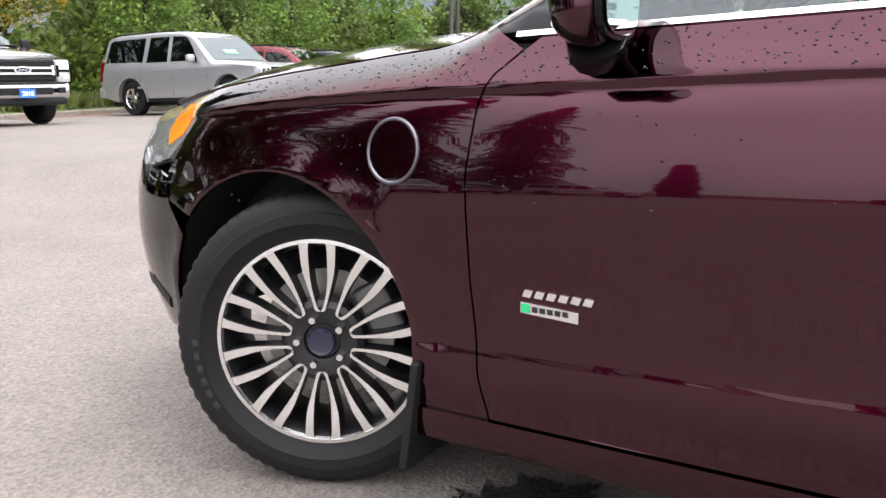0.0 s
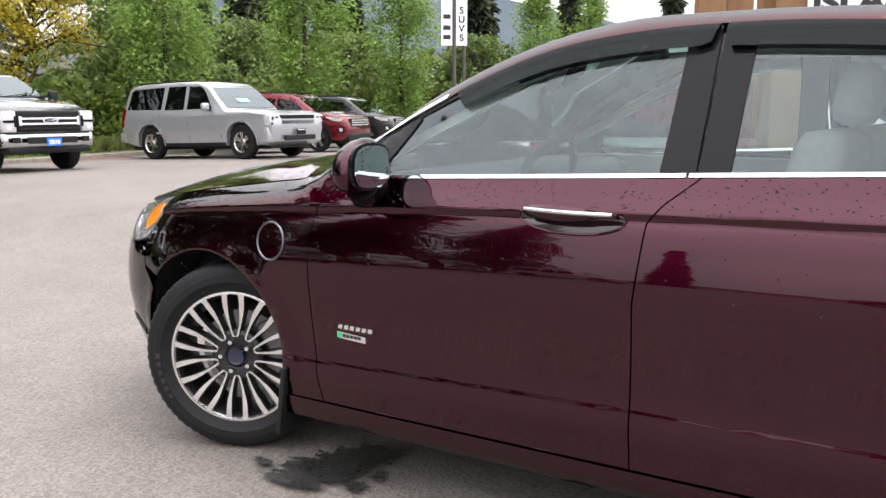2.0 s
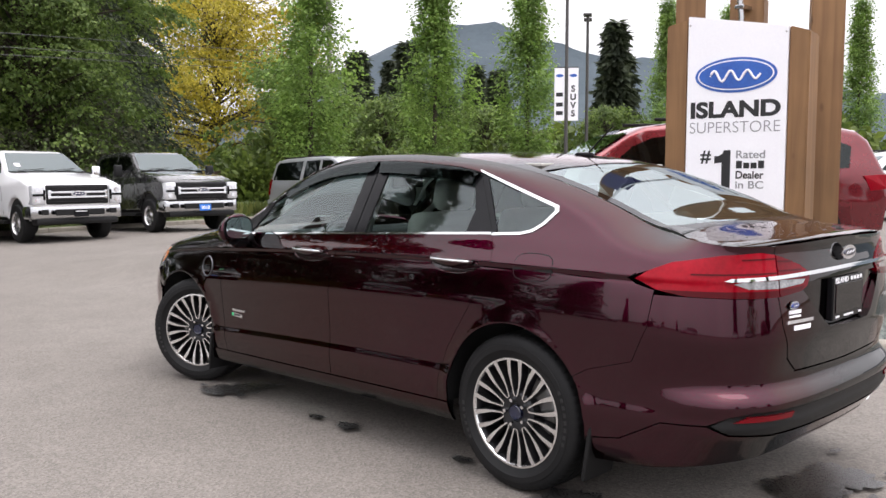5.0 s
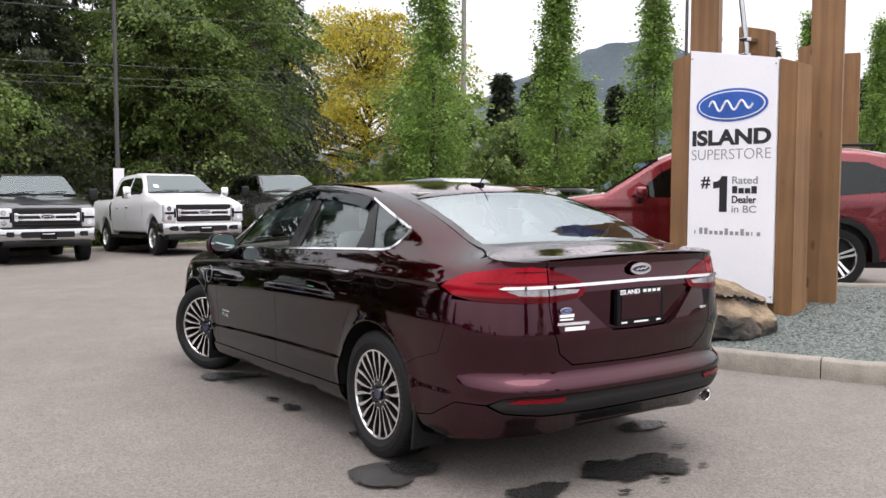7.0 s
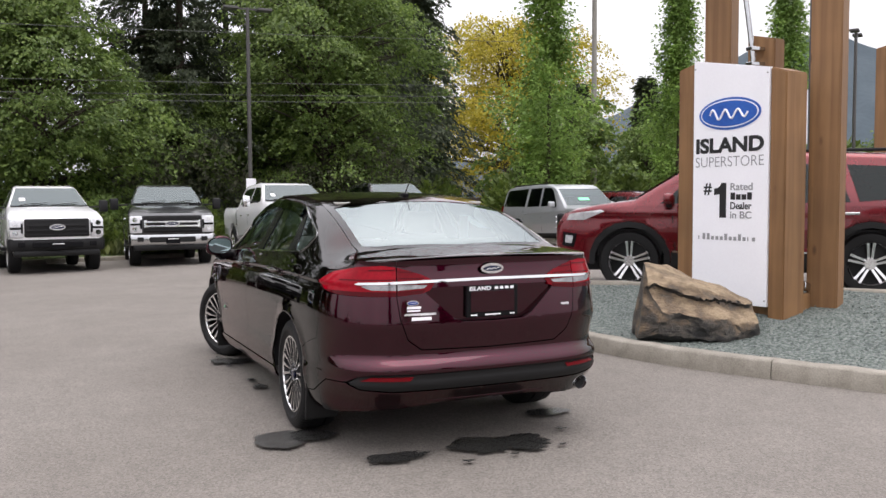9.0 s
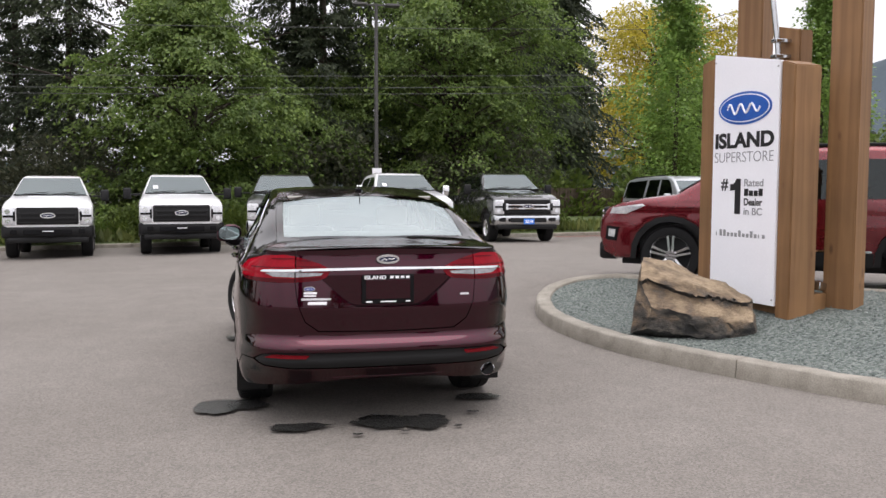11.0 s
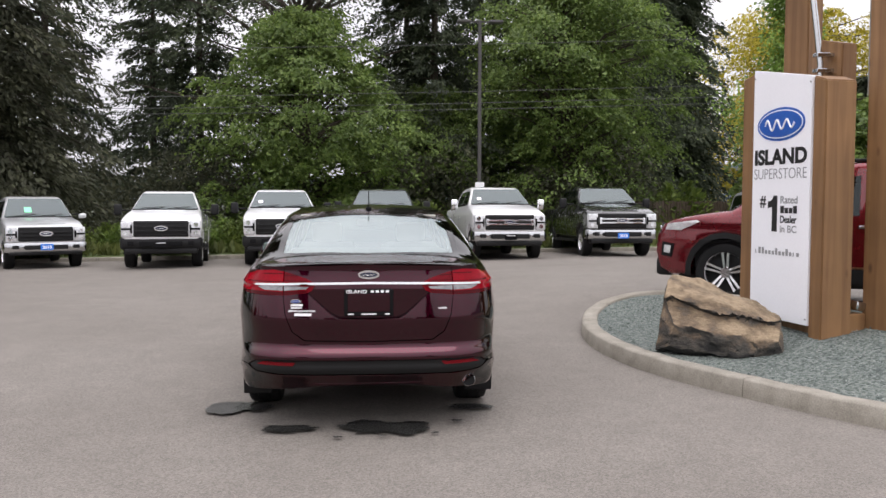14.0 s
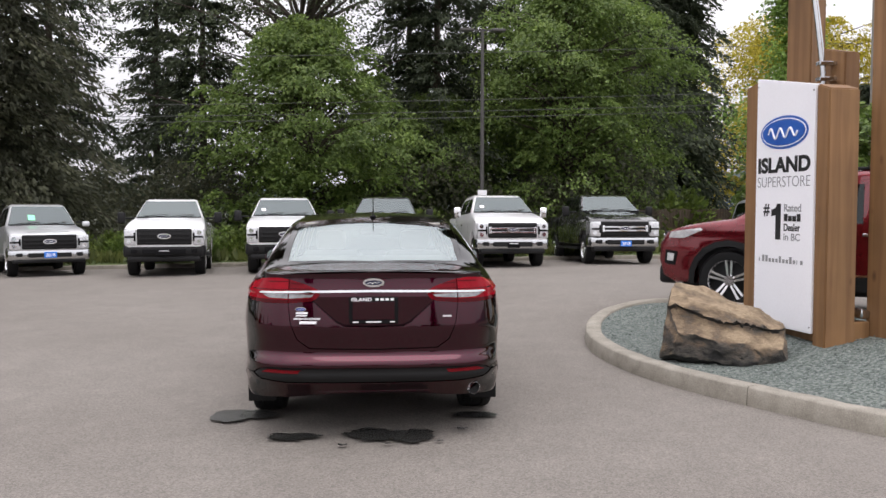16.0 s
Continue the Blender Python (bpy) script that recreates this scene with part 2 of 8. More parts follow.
def ground_z(x, y):
    """The lot: level under the sedan, falling to the far row, rising behind the planted island."""
    far = 0.017 * (min(max(x, -14), 6.5) - 6.0) * sstep(3, 14, y) - 0.16 * sstep(15.5, 22, y)
    rise = 0.25 * sstep(0.2, 2.1, (x - 2.6) * 0.8 + (y - 1.5) * 0.25) * (1 - sstep(8, 14, y))
    return far + rise - 0.018


def slab_box(p, q, w, t):
    """A flat bar from p to q, w wide along y and t thick."""
    bm = bmesh.new()
    p, q = Vector(p), Vector(q)
    a = [bm.verts.new(p + Vector((i, j, 0))) for i, j in ((-t, -w), (t, -w), (t, w), (-t, w))]
    b = [bm.verts.new(q + Vector((i, j, 0))) for i, j in ((-t, -w), (t, -w), (t, w), (-t, w))]
    bm.faces.new(a[::-1]), bm.faces.new(b)
    for k in range(4):
        bm.faces.new((a[k], a[(k + 1) % 4], b[(k + 1) % 4], b[k]))
    return bm

# ---------------- ground ----------------
def asphalt():
    m, nt, ln, b = shader("worn_asphalt")
    big, mid, fine = noise_tex(nt, ln, 0.35, 5), noise_tex(nt, ln, 2.3, 6, 0.65), noise_tex(nt, ln, 240, 3, 0.7)
    vor = nt.new("ShaderNodeTexVoronoi")
    vor.inputs["Scale"].default_value = 95
    tc = nt.new("ShaderNodeTexCoord")
    ln.new(tc.outputs["Object"], vor.inputs["Vector"])
    r1 = ramp(nt, 0.35, 0.68, (0.1654, 0.1482, 0.1318), (0.1934, 0.1747, 0.1568))
    ln.new(big.outputs["Fac"], r1.inputs[0])
    r2 = ramp(nt, 0.3, 0.75, (0.88, 0.88, 0.88), (1.08, 1.08, 1.08))
    ln.new(mid.outputs["Fac"], r2.inputs[0])
    mu = nt.new("ShaderNodeMixRGB")
    mu.blend_type, mu.inputs[0].default_value = 'MULTIPLY', 1.0
    ln.new(r1.outputs[0], mu.inputs[1]), ln.new(r2.outputs[0], mu.inputs[2])
    r3 = ramp(nt, 0.1, 0.9, (0.62, 0.62, 0.62), (1.42, 1.42, 1.42))
    ln.new(vor.outputs["Color"], r3.inputs[0])
    mv = nt.new("ShaderNodeMixRGB")
    mv.blend_type, mv.inputs[0].default_value = 'MULTIPLY', 0.68
    ln.new(mu.outputs[0], mv.inputs[1]), ln.new(r3.outputs[0], mv.inputs[2])
    ln.new(mv.outputs[0], b.inputs["Base Color"])
    b.inputs["Roughness"].default_value = 0.82
    b.inputs["Specular IOR Level"].default_value = 0.35
    bp = nt.new("ShaderNodeBump")
    bp.inputs["Strength"].default_value, bp.inputs["Distance"].default_value = 0.7, 0.004
    ln.new(vor.outputs["Distance"], bp.inputs["Height"])
    ln.new(bp.outputs[0], b.inputs["Normal"])
    return m


M_ASPH = asphalt()
M_GRASS = surf("lawn", (0.045, 0.075, 0.018), (0.11, 0.14, 0.04), rough=0.9, scale=1.2, fine=30, bump=0.03)
M_SOIL = surf("woodland_floor", (0.02, 0.025, 0.012), (0.045, 0.05, 0.022), rough=0.95, scale=0.8, fine=12, bump=0.05)
M_CONC = surf("kerb_concrete", (0.1716, 0.1544, 0.1264), (0.3432, 0.3159, 0.2691), rough=0.85, scale=5, fine=90, bump=0.004)
M_WETSPOT = surf("wet_asphalt", (0.01248, 0.01248, 0.01248), (0.04, 0.039, 0.037), rough=0.28, scale=9, fine=150, bump=0.0025, spec=0.5)

bm = bmesh.new()
bmesh.ops.create_grid(bm, x_segments=150, y_segments=110, size=1)
for v in bm.verts:
    x, y = v.co.x, v.co.y
    v.co.x, v.co.y = 62 * math.copysign(abs(x) ** 1.6, x) + 4, 55 * math.copysign(abs(y) ** 1.6, y) - 6
    v.co.z = ground_z(v.co.x, v.co.y)
bmesh.ops.delete(bm, geom=[v for v in bm.verts if v.co.y > 21.5 + 0.10 * max(0, v.co.x - 6) + 6], context='VERTS')
part("road", bm, M_ASPH, smooth=60)
tagged(bpy.data.objects["road"], label="worn pale grey asphalt lot with damp patches", kind="structure", category="asphalt")
bm = bmesh.new()
bmesh.ops.create_grid(bm, x_segments=40, y_segments=40, size=1)
for v in bm.verts:
    x, y = v.co.x, v.co.y
    v.co.x, v.co.y = 2600 * math.copysign(abs(x) ** 3, x), 2600 * math.copysign(abs(y) ** 3, y)
    v.co.z = -0.75
tagged(part("ground", bm, M_SOIL), label="dark wooded ground reaching to the horizon", kind="structure", category="ground")


def kerb_y(x):
    """The far edge of the lot."""
    return 21.2 + 0.10 * max(0.0, x - 6.0) + 0.5 * sstep(8, 14, x)


# far verge: kerb stones and a grassed bank behind them
bm = bmesh.new()
rows = []
for i in range(161):
    x = -34 + i * 0.55
    y0 = kerb_y(x)
    rows.append([bm.verts.new((x, y0 + d, ground_z(x, y0) + h)) for d, h in ((0.17, 0.125), (0.6, 0.16), (2.0, 0.22), (5, 0.30), (10, 0.34), (18, 0.3), (19, -0.9))])
for a, b in zip(rows, rows[1:]):
    for k in range(6):
        bm.faces.new((a[k], a[k + 1], b[k + 1], b[k]))
verge = tagged(part("verge", bm, M_GRASS, smooth=80), label="rough green grass verge behind the kerb", kind="structure", category="grass")
kerb_far = tagged(empty("far_kerb"), label="pale concrete kerb along the lot's edge", kind="structure", category="kerb")
for i in range(58):
    x0 = -34 + i * 1.5
    x1 = x0 + 1.488
    bm = bmesh.new()
    pr = ((0.0, -0.08), (0.012, 0.10), (0.03, 0.128), (0.16, 0.13), (0.17, -0.08))
    ends = []
    for x in (x0, x1):
        y0 = kerb_y(x)
        ends.append([bm.verts.new((x, y0 + d, ground_z(x, y0) + h)) for d, h in pr])
    for k in range(5):
        bm.faces.new((ends[0][k], ends[0][(k + 1) % 5], ends[1][(k + 1) % 5], ends[1][k]))
    bm.faces.new(ends[0]), bm.faces.new(ends[1])
    part("kerb_stone", bm, M_CONC, kerb_far)


# faded red paint along the foot of the kerb
M_REDMARK = surf("faded_red_paint", (0.15, 0.075, 0.058), (0.24, 0.105, 0.075), rough=0.9, scale=5, fine=120, bump=0.002)
bm = bmesh.new()
for i in range(12):
    xs = (9.6 + 0.26 * i, 9.6 + 0.26 * (i + 1))
    bm.faces.new([bm.verts.new((x, kerb_y(x) + d, ground_z(x, kerb_y(x) + d) + 0.008)) for x, d in ((xs[0], -0.55), (xs[1], -0.55), (xs[1], -0.04), (xs[0], -0.04))])
bmesh.ops.remove_doubles(bm, verts=bm.verts, dist=0.001)
tagged(part("road_marking", bm, M_REDMARK), label="faded red paint on the asphalt along the kerb", kind="structure", category="road marking")


def blotch(name, cx, cy, a, b, seed, rough=0.25, n=40, turn=0.0, mat=None):
    """A thin damp patch with a frayed edge, lying on the asphalt."""
    rnd = random.Random(seed)
    ph = [rnd.uniform(0, 6.28) for _ in range(8)]
    bm = bmesh.new()
    pts = []
    for i in range(n * 2):
        t = 2 * math.pi * i / (n * 2)
        k = 1 + rough * (0.45 * math.sin(2 * t + ph[0]) + 0.4 * math.sin(3 * t + ph[1]) + 0.4 * math.sin(5 * t + ph[2]) + 0.35 * math.sin(9 * t + ph[3]) + 0.3 * math.sin(14 * t + ph[4]) + 0.25 * math.sin(23 * t + ph[5]))
        x, y = a * k * math.cos(t), b * k * math.sin(t)
        pts.append((cx + x * math.cos(turn) - y * math.sin(turn), cy + x * math.sin(turn) + y * math.cos(turn)))
    c = bm.verts.new((cx, cy, 0.0045))
    vs = [bm.verts.new((x, y, 0.0035)) for x, y in pts]
    for i in range(len(vs)):
        bm.faces.new((c, vs[i], vs[(i + 1) % len(vs)]))
    return tagged(part(name, bm, mat or M_WETSPOT), label="dark damp stain drying on the asphalt", category="stain", group="damp stains", kind="structure")


for k, (cx, cy, a, b, r_, tn) in enumerate(((-0.86, -0.29, 0.13, 0.15, 0.16, 0.0), (-0.555, -0.95, 0.165, 0.095, 0.24, 0.0), (-0.02, -0.93, 0.17, 0.16, 0.22, 0.05), (0.24, -0.98, 0.19, 0.15, 0.22, -0.05), (-0.21, -1.19, 0.03, 0.025, 0.4, 0), (0.09, -1.18, 0.025, 0.02, 0.4, 0), (0.62, -0.82, 0.04, 0.025, 0.3, 0), (0.76, -0.41, 0.17, 0.09, 0.12, 0.0),
                                        (-0.80, 2.45, 0.11, 0.13, 0.55, 0.6), (-0.93, 2.43, 0.07, 0.14, 0.6, 0.3), (-0.68, 2.36, 0.09, 0.10, 0.55, 0.0), (-0.90, 2.26, 0.03, 0.05, 0.5, 0.4), (-1.00, 2.50, 0.025, 0.06, 0.5, 0.2), (-0.80, 2.24, 0.025, 0.035, 0.4, 0.9), (-0.855, 1.53, 0.035, 0.055, 0.3, 0), (-0.845, 1.25, 0.05, 0.085, 0.25, 0), (-0.80, 0.42, 0.04, 0.05, 0.3, 0),
                                        (0.44, -1.13, 0.03, 0.02, 0.3, 0), (-0.93, 2.66, 0.02, 0.05, 0.3, 0), (0.40, -1.02, 0.02, 0.02, 0.3, 0))):
    blotch("damp_stain", cx, cy, a, b, k + 3, r_, 40, tn)
M_DAMP = surf("half_dry_asphalt", (0.03, 0.029, 0.028), (0.075, 0.072, 0.068), rough=0.3, scale=7, fine=140, bump=0.0025, spec=0.4)
blotch("damp_stain", -1.05, -0.31, 0.17, 0.19, 31, 0.10, 40, 0.0, M_DAMP).location.z = -0.0015

# ---------------- the burgundy sedan ----------------
from mathutils import geometry

# half plan outline, nose to tail, as (half width, along)
PLAN = [(0, 3.93), (0.25, 3.91), (0.45, 3.855), (0.62, 3.755), (0.755, 3.635), (0.845, 3.46), (0.896, 3.21), (0.912, 2.85), (0.922, 2.4),
        (0.926, 1.8), (0.926, 1.0), (0.926, 0.4), (0.926, 0.0), (0.922, -0.35), (0.908, -0.6), (0.865, -0.8), (0.785, -0.95), (0.63, -1.05),
        (0.42, -1.093), (0.2, -1.107), (0, -1.11)]


def plan_curve():
    p = np.array(PLAN)
    q = np.vstack([p[0] * [-1, 1] + [-0.25, -0.025], p, p[-1] + [-0.2, 0.005]])
    q[0] = (-0.25, 3.91)
    q[-1] = (-0.2, -1.107)
    out = []
    for i in range(1, len(q) - 2):
        a, b, c, d = q[i - 1], q[i], q[i + 1], q[i + 2]
        for t in np.linspace(0, 1, 40, endpoint=False):
            out.append(0.5 * ((2 * b) + (c - a) * t + (2 * a - 5 * b + 4 * c - d) * t**2 + (-a + 3 * b - 3 * c + d) * t**3))
    out.append(p[-1])
    out = np.array(out)
    s = np.concatenate([[0], np.cumsum(np.linalg.norm(np.diff(out, axis=0), axis=1))])
    u = np.linspace(0, s[-1], 1200)
    x, y = np.interp(u, s, out[:, 0]), np.interp(u, s, out[:, 1])
    k = np.ones(31) / 31
    tx, ty = np.gradient(x, u), np.gradient(y, u)
    pad = lambda v, sg: np.convolve(np.concatenate([sg * v[15:0:-1], v, sg * v[-2:-17:-1]]), k, 'valid')
    tx, ty = pad(tx, 1), pad(ty, -1)
    ln = np.hypot(tx, ty)
    return u, x, y, -ty / ln, tx / ln


PU, PX, PY, NX, NY = plan_curve()
U_MAX = float(PU[-1])


def u_side(y):
    return float(np.interp(-y, -PY, PU))


I_REAR = int(np.argmin(PX * 0 + np.abs(PY + 0.6)))
I_FRONT = int(np.argmin(np.abs(PY - 3.2)))


def u_rear(x):
    return float(np.interp(-x, -PX[I_REAR:], PU[I_REAR:]))


def u_front(x):
    return float(np.interp(x, PX[:I_FRONT], PU[:I_FRONT]))


crease = curve_of([(-1.2, 0.985), (-0.6, 0.99), (0.15, 0.992), (1.28, 0.970), (2.4, 0.920), (2.8, 0.895), (3.1, 0.868), (3.3, 0.84), (3.9, 0.75)])


def belt(y):
    return 1.13 - 0.048 * y


# height of the edge between body side and hood, windscreen, roof, rear window and boot lid
top_edge = curve_of([(-1.2, 1.10), (-1.0, 1.115), (-0.75, 1.14), (-0.55, 1.18), (-0.3, 1.275), (-0.05, 1.355), (0.2, 1.415), (0.45, 1.455), (0.8, 1.483), (1.2, 1.492),
                     (1.5, 1.480), (1.75, 1.422), (2.05, 1.290), (2.35, 1.106), (2.5, 1.018), (2.7, 0.984), (3.0, 0.945), (3.3, 0.898), (3.5, 0.862), (3.65, 0.825), (3.78, 0.785), (3.9, 0.73)])
curl = curve_of([(-1.2, 0.08), (-0.6, 0.11), (-0.2, 0.075), (0.2, 0.05), (0.6, 0.04), (1.5, 0.03), (2.2, 0.03), (2.5, 0.06), (3.0, 0.05), (3.8, 0.03)])
SIDE = curve_of([(0.10, 0.10), (0.18, 0.05), (0.22, 0.020), (0.27, 0.006), (0.33, 0.000), (0.38, -0.004), (0.405, -0.0038), (0.43, -0.0010), (0.45, 0.0026), (0.47, 0.0042), (0.54, 0.0036), (0.62, -0.0003), (0.68, -0.004), (0.73, -0.006),
                 (0.77, -0.004), (0.80, -0.001), (0.85, 0.006), (0.90, 0.0150), (0.922, 0.0215), (0.937, 0.0268), (0.951, 0.0215), (0.965, 0.0285), (1.0, 0.049), (1.05, 0.075), (1.11, 0.108)])
REAR = curve_of([(0.10, 0.26), (0.2, 0.175), (0.28, 0.115), (0.34, 0.070), (0.39, 0.030), (0.42, 0.012), (0.47, 0.012), (0.50, 0.004), (0.53, 0.010), (0.545, 0.020), (0.560, 0.036), (0.575, 0.046), (0.60, 0.050), (0.63, 0.046), (0.67, 0.037), (0.71, 0.027), (0.74, 0.0205), (0.755, 0.0190), (0.775, 0.0205), (0.82, 0.0255), (0.88, 0.033), (0.95, 0.043),
                 (1.0, 0.05), (1.06, 0.062), (1.10, 0.066), (1.13, 0.06), (1.2, 0.09)])
FRONT = curve_of([(0.10, 0.18), (0.2, 0.11), (0.3, 0.06), (0.42, 0.025), (0.55, 0.012), (0.66, 0.022), (0.76, 0.052), (0.82, 0.088), (0.88, 0.15), (0.95, 0.26), (1.1, 0.5)])


def inset(u, z):
    y = float(np.interp(u, PU, PY))
    c = crease(y)
    s = SIDE(z - c + 0.95) if z < c else SIDE(0.95 + (z - c))
    b = belt(y)
    if z > c + 0.16:
        s = SIDE(1.11) + 0.56 * (z - c - 0.16)
    if y > 1.6 and z > 1.0:
        s += 0.07 * (y - 1.6) ** 2 * sstep(1.0, 1.2, z)
    if y < 0.4 and z > 1.05:
        s += 0.03 * (0.4 - y) ** 2 * sstep(1.05, 1.2, z)
    e = top_edge(y)
    w = 0.05 + 0.06 * sstep(0.3, -0.4, y) + 0.03 * sstep(2.3, 2.6, y)
    t = max(0.0, (z - (e - w)) / w)
    s += curl(y) * t * t
    # wheel arch lips swell
    for yc in (2.93, 0.0):
        d = math.hypot(y - yc, z - 0.34)
        if z < 0.95:
            s -= 0.012 * max(0.0, 1 - abs(d - 0.40) / 0.09) ** 2 * sstep(0.25, 0.4, z)
    wr = sstep(-0.62, -1.0, y) if u > U_MAX * 0.5 else 0.0
    wf = sstep(3.15, 3.65, y) if u < U_MAX * 0.5 else 0.0
    return s * (1 - wr - wf) + wr * REAR(z) + wf * FRONT(z)


def body(u, z, sx=-1, off=0.0):
    d = inset(u, z) - off
    k = lambda a: float(np.interp(u, PU, a))
    return Vector((sx * (k(PX) - k(NX) * d), k(PY) - k(NY) * d, z))


def body_n(u, z, sx=-1):
    h = 0.006
    a = body(min(u + h, U_MAX), z, sx) - body(max(u - h, 0), z, sx)
    b = body(u, z + h, sx) - body(u, z - h, sx)
    n = a.cross(b)
    n.normalize()
    k = Vector((sx * float(np.interp(u, PU, NX)), float(np.interp(u, PU, NY)), 0))
    return n if n.dot(k) > 0 else -n


def shrink(pts, d):
    """Moves an outline inwards by d."""
    n = len(pts)
    area = sum(pts[i][0] * pts[(i + 1) % n][1] - pts[(i + 1) % n][0] * pts[i][1] for i in range(n))
    sg = 1 if area > 0 else -1
    out = []
    for i in range(n):
        a, b, c = Vector(pts[i - 1]), Vector(pts[i]), Vector(pts[(i + 1) % n])
        e, f = (b - a), (c - b)
        if e.length < 1e-6 or f.length < 1e-6:
            out.append(tuple(b))
            continue
        e.normalize(), f.normalize()
        n1, n2 = Vector((-e.y, e.x)) * sg, Vector((-f.y, f.x)) * sg
        m = n1 + n2
        if m.length < 1e-3:
            m = n1
        m.normalize()
        out.append(tuple(b + m * (d / max(0.4, m.dot(n1)))))
    return out


def cells(pts, du, dv):
    """An outline cut into a fine lattice: points, triangles and the border edges."""
    bm = bmesh.new()
    vv = [bm.verts.new((x, y, 0)) for x, y in pts]
    for tri in geometry.tessellate_polygon([[Vector((x, y, 0)) for x, y in pts]]):
        if abs((vv[tri[1]].co - vv[tri[0]].co).cross(vv[tri[2]].co - vv[tri[0]].co).z) > 1e-9:
            bm.faces.new([vv[k] for k in tri])
    xs, ys = [p[0] for p in pts], [p[1] for p in pts]
    for lo, hi, st, no in ((min(xs), max(xs), du, (1, 0, 0)), (min(ys), max(ys), dv, (0, 1, 0))):
        k = math.floor(lo / st) + 1
        while k * st < hi - 1e-5:
            co = (k * st, 0, 0) if no[0] else (0, k * st, 0)
            bmesh.ops.bisect_plane(bm, geom=bm.verts[:] + bm.edges[:] + bm.faces[:], dist=1e-6, plane_co=co, plane_no=no)
            k += 1
    bm.verts.index_update()
    vs = [(v.co.x, v.co.y) for v in bm.verts]
    fs = [[v.index for v in f.verts] for f in bm.faces]
    es = [[v.index for v in e.verts] for e in bm.edges if len(e.link_faces) == 1]
    bm.free()
    return vs, fs, es


def skin(name, outlines, where, normal, material, parent, gap=0.0022, lip=0.012, du=0.05, dv=0.03, label="", sides=(-1,), mid_at=(0.0, U_MAX)):
    """A panel laid on a surface: where(a, b, side) gives its points and normal(a, b, side) the way they face. The border turns in by lip."""
    co, nor, faces = [], [], []
    for sx in sides:
        for pts in outlines:
            cut = shrink(pts, gap) if gap else list(pts)
            if len(sides) == 2:      # halves that meet on the middle line stay joined there
                cut = [(p[0] if min(abs(p[0] - m_) for m_ in mid_at) < 1e-6 else q[0], q[1]) for p, q in zip(pts, cut)]
            vs, fs, es = cells(cut, du, dv)
            if len(sides) == 2:
                es = [e for e in es if not any(abs(vs[e[0]][0] - m_) < 1e-5 and abs(vs[e[1]][0] - m_) < 1e-5 for m_ in mid_at)]
            base = len(co)
            ps = [where(a, b, sx) for a, b in vs]
            ns = [normal(a, b, sx) for a, b in vs]
            co += ps
            nor += ns
            for f in fs:
                nw = Vector()
                for i, k in enumerate(f):
                    nw += (ps[k] - ps[f[0]]).cross(ps[f[(i + 1) % len(f)]] - ps[f[0]])
                f = f if nw.dot(ns[f[0]]) > 0 else f[::-1]
                faces.append([base + k for k in f])
            if lip:
                mid = sum(ps, Vector()) / len(ps)
                for i, j in es:
                    k = len(co)
                    q = [ps[i], ps[j], ps[j] - ns[j] * lip, ps[i] - ns[i] * lip]
                    n = (q[1] - q[0]).cross(q[3] - q[0])
                    n = n.normalized() if n.length > 1e-12 else ns[i]
                    if n.dot((q[0] + q[1]) / 2 - mid) < 0:
                        n, q = -n, q[::-1]
                    co += q
                    nor += [n] * 4
                    faces.append([k, k + 1, k + 2, k + 3])
    me = bpy.data.meshes.new(name)
    me.from_pydata([tuple(c) for c in co], [], faces)
    me.polygons.foreach_set("use_smooth", [True] * len(me.polygons))
    me.normals_split_custom_set_from_vertices([tuple(n) for n in nor])
    me.materials.append(material)
    ob = new(name, me)
    ob.parent = parent
    if label:
        tagged(ob, label=label)
    return ob


def on_side(off=0.0):
    return (lambda y, z, sx: body(u_side(y), z, sx, off)), (lambda y, z, sx: body_n(u_side(y), z, sx))


def on_wrap(off=0.0):
    return (lambda u, z, sx: body(u, z, sx, off)), (lambda u, z, sx: body_n(u, z, sx))


# the top sheet: hood, windscreen, roof, rear window, boot deck
mid_line = curve_of([(-1.12, 1.125), (-1.06, 1.142), (-0.95, 1.15), (-0.8, 1.163), (-0.64, 1.182), (-0.45, 1.265), (-0.2, 1.37), (0.0, 1.440), (0.2, 1.474), (0.45, 1.497), (0.8, 1.513), (1.15, 1.515),
                     (1.45, 1.502), (1.7, 1.452), (2.1, 1.290), (2.45, 1.130), (2.6, 1.080), (2.8, 1.060), (3.1, 1.026), (3.4, 0.974), (3.6, 0.917), (3.78, 0.835), (3.93, 0.71)])


def top_half(y):
    e = top_edge(y)
    return abs(body(u_side(y), e).x), e


def deck(a, y, sx=-1, off=0.0):
    """a runs from 0 on the middle line to 1 at the body side."""
    w, e = top_half(y)
    z = e + (mid_line(y) - e) * (1 - abs(a) ** 2.3)
    dy = sstep(-0.6, -0.8, y) * abs(a) ** 3 * (body(u_side(y), e).y - y) if y < -0.6 else 0.0
    return Vector((sx * a * w, y + dy, z + off))


def deck_n(a, y, sx=-1):
    h = 0.01
    n = (deck(min(a + h, 1), y, sx) - deck(max(a - h, 0) if a >= h else -h, y, sx)).cross(deck(a, y + h, sx) - deck(a, y - h, sx))
    n.normalize()
    return n if n.z > 0 else -n


def on_deck(off=0.0):
    return (lambda a, y, sx: deck(a, y, sx, off)), deck_n


def arc(yc, zc, r, a0, a1, n=14):
    return [(yc + r * math.cos(radians(a0 + (a1 - a0) * i / n)), zc + r * math.sin(radians(a0 + (a1 - a0) * i / n))) for i in range(n + 1)]


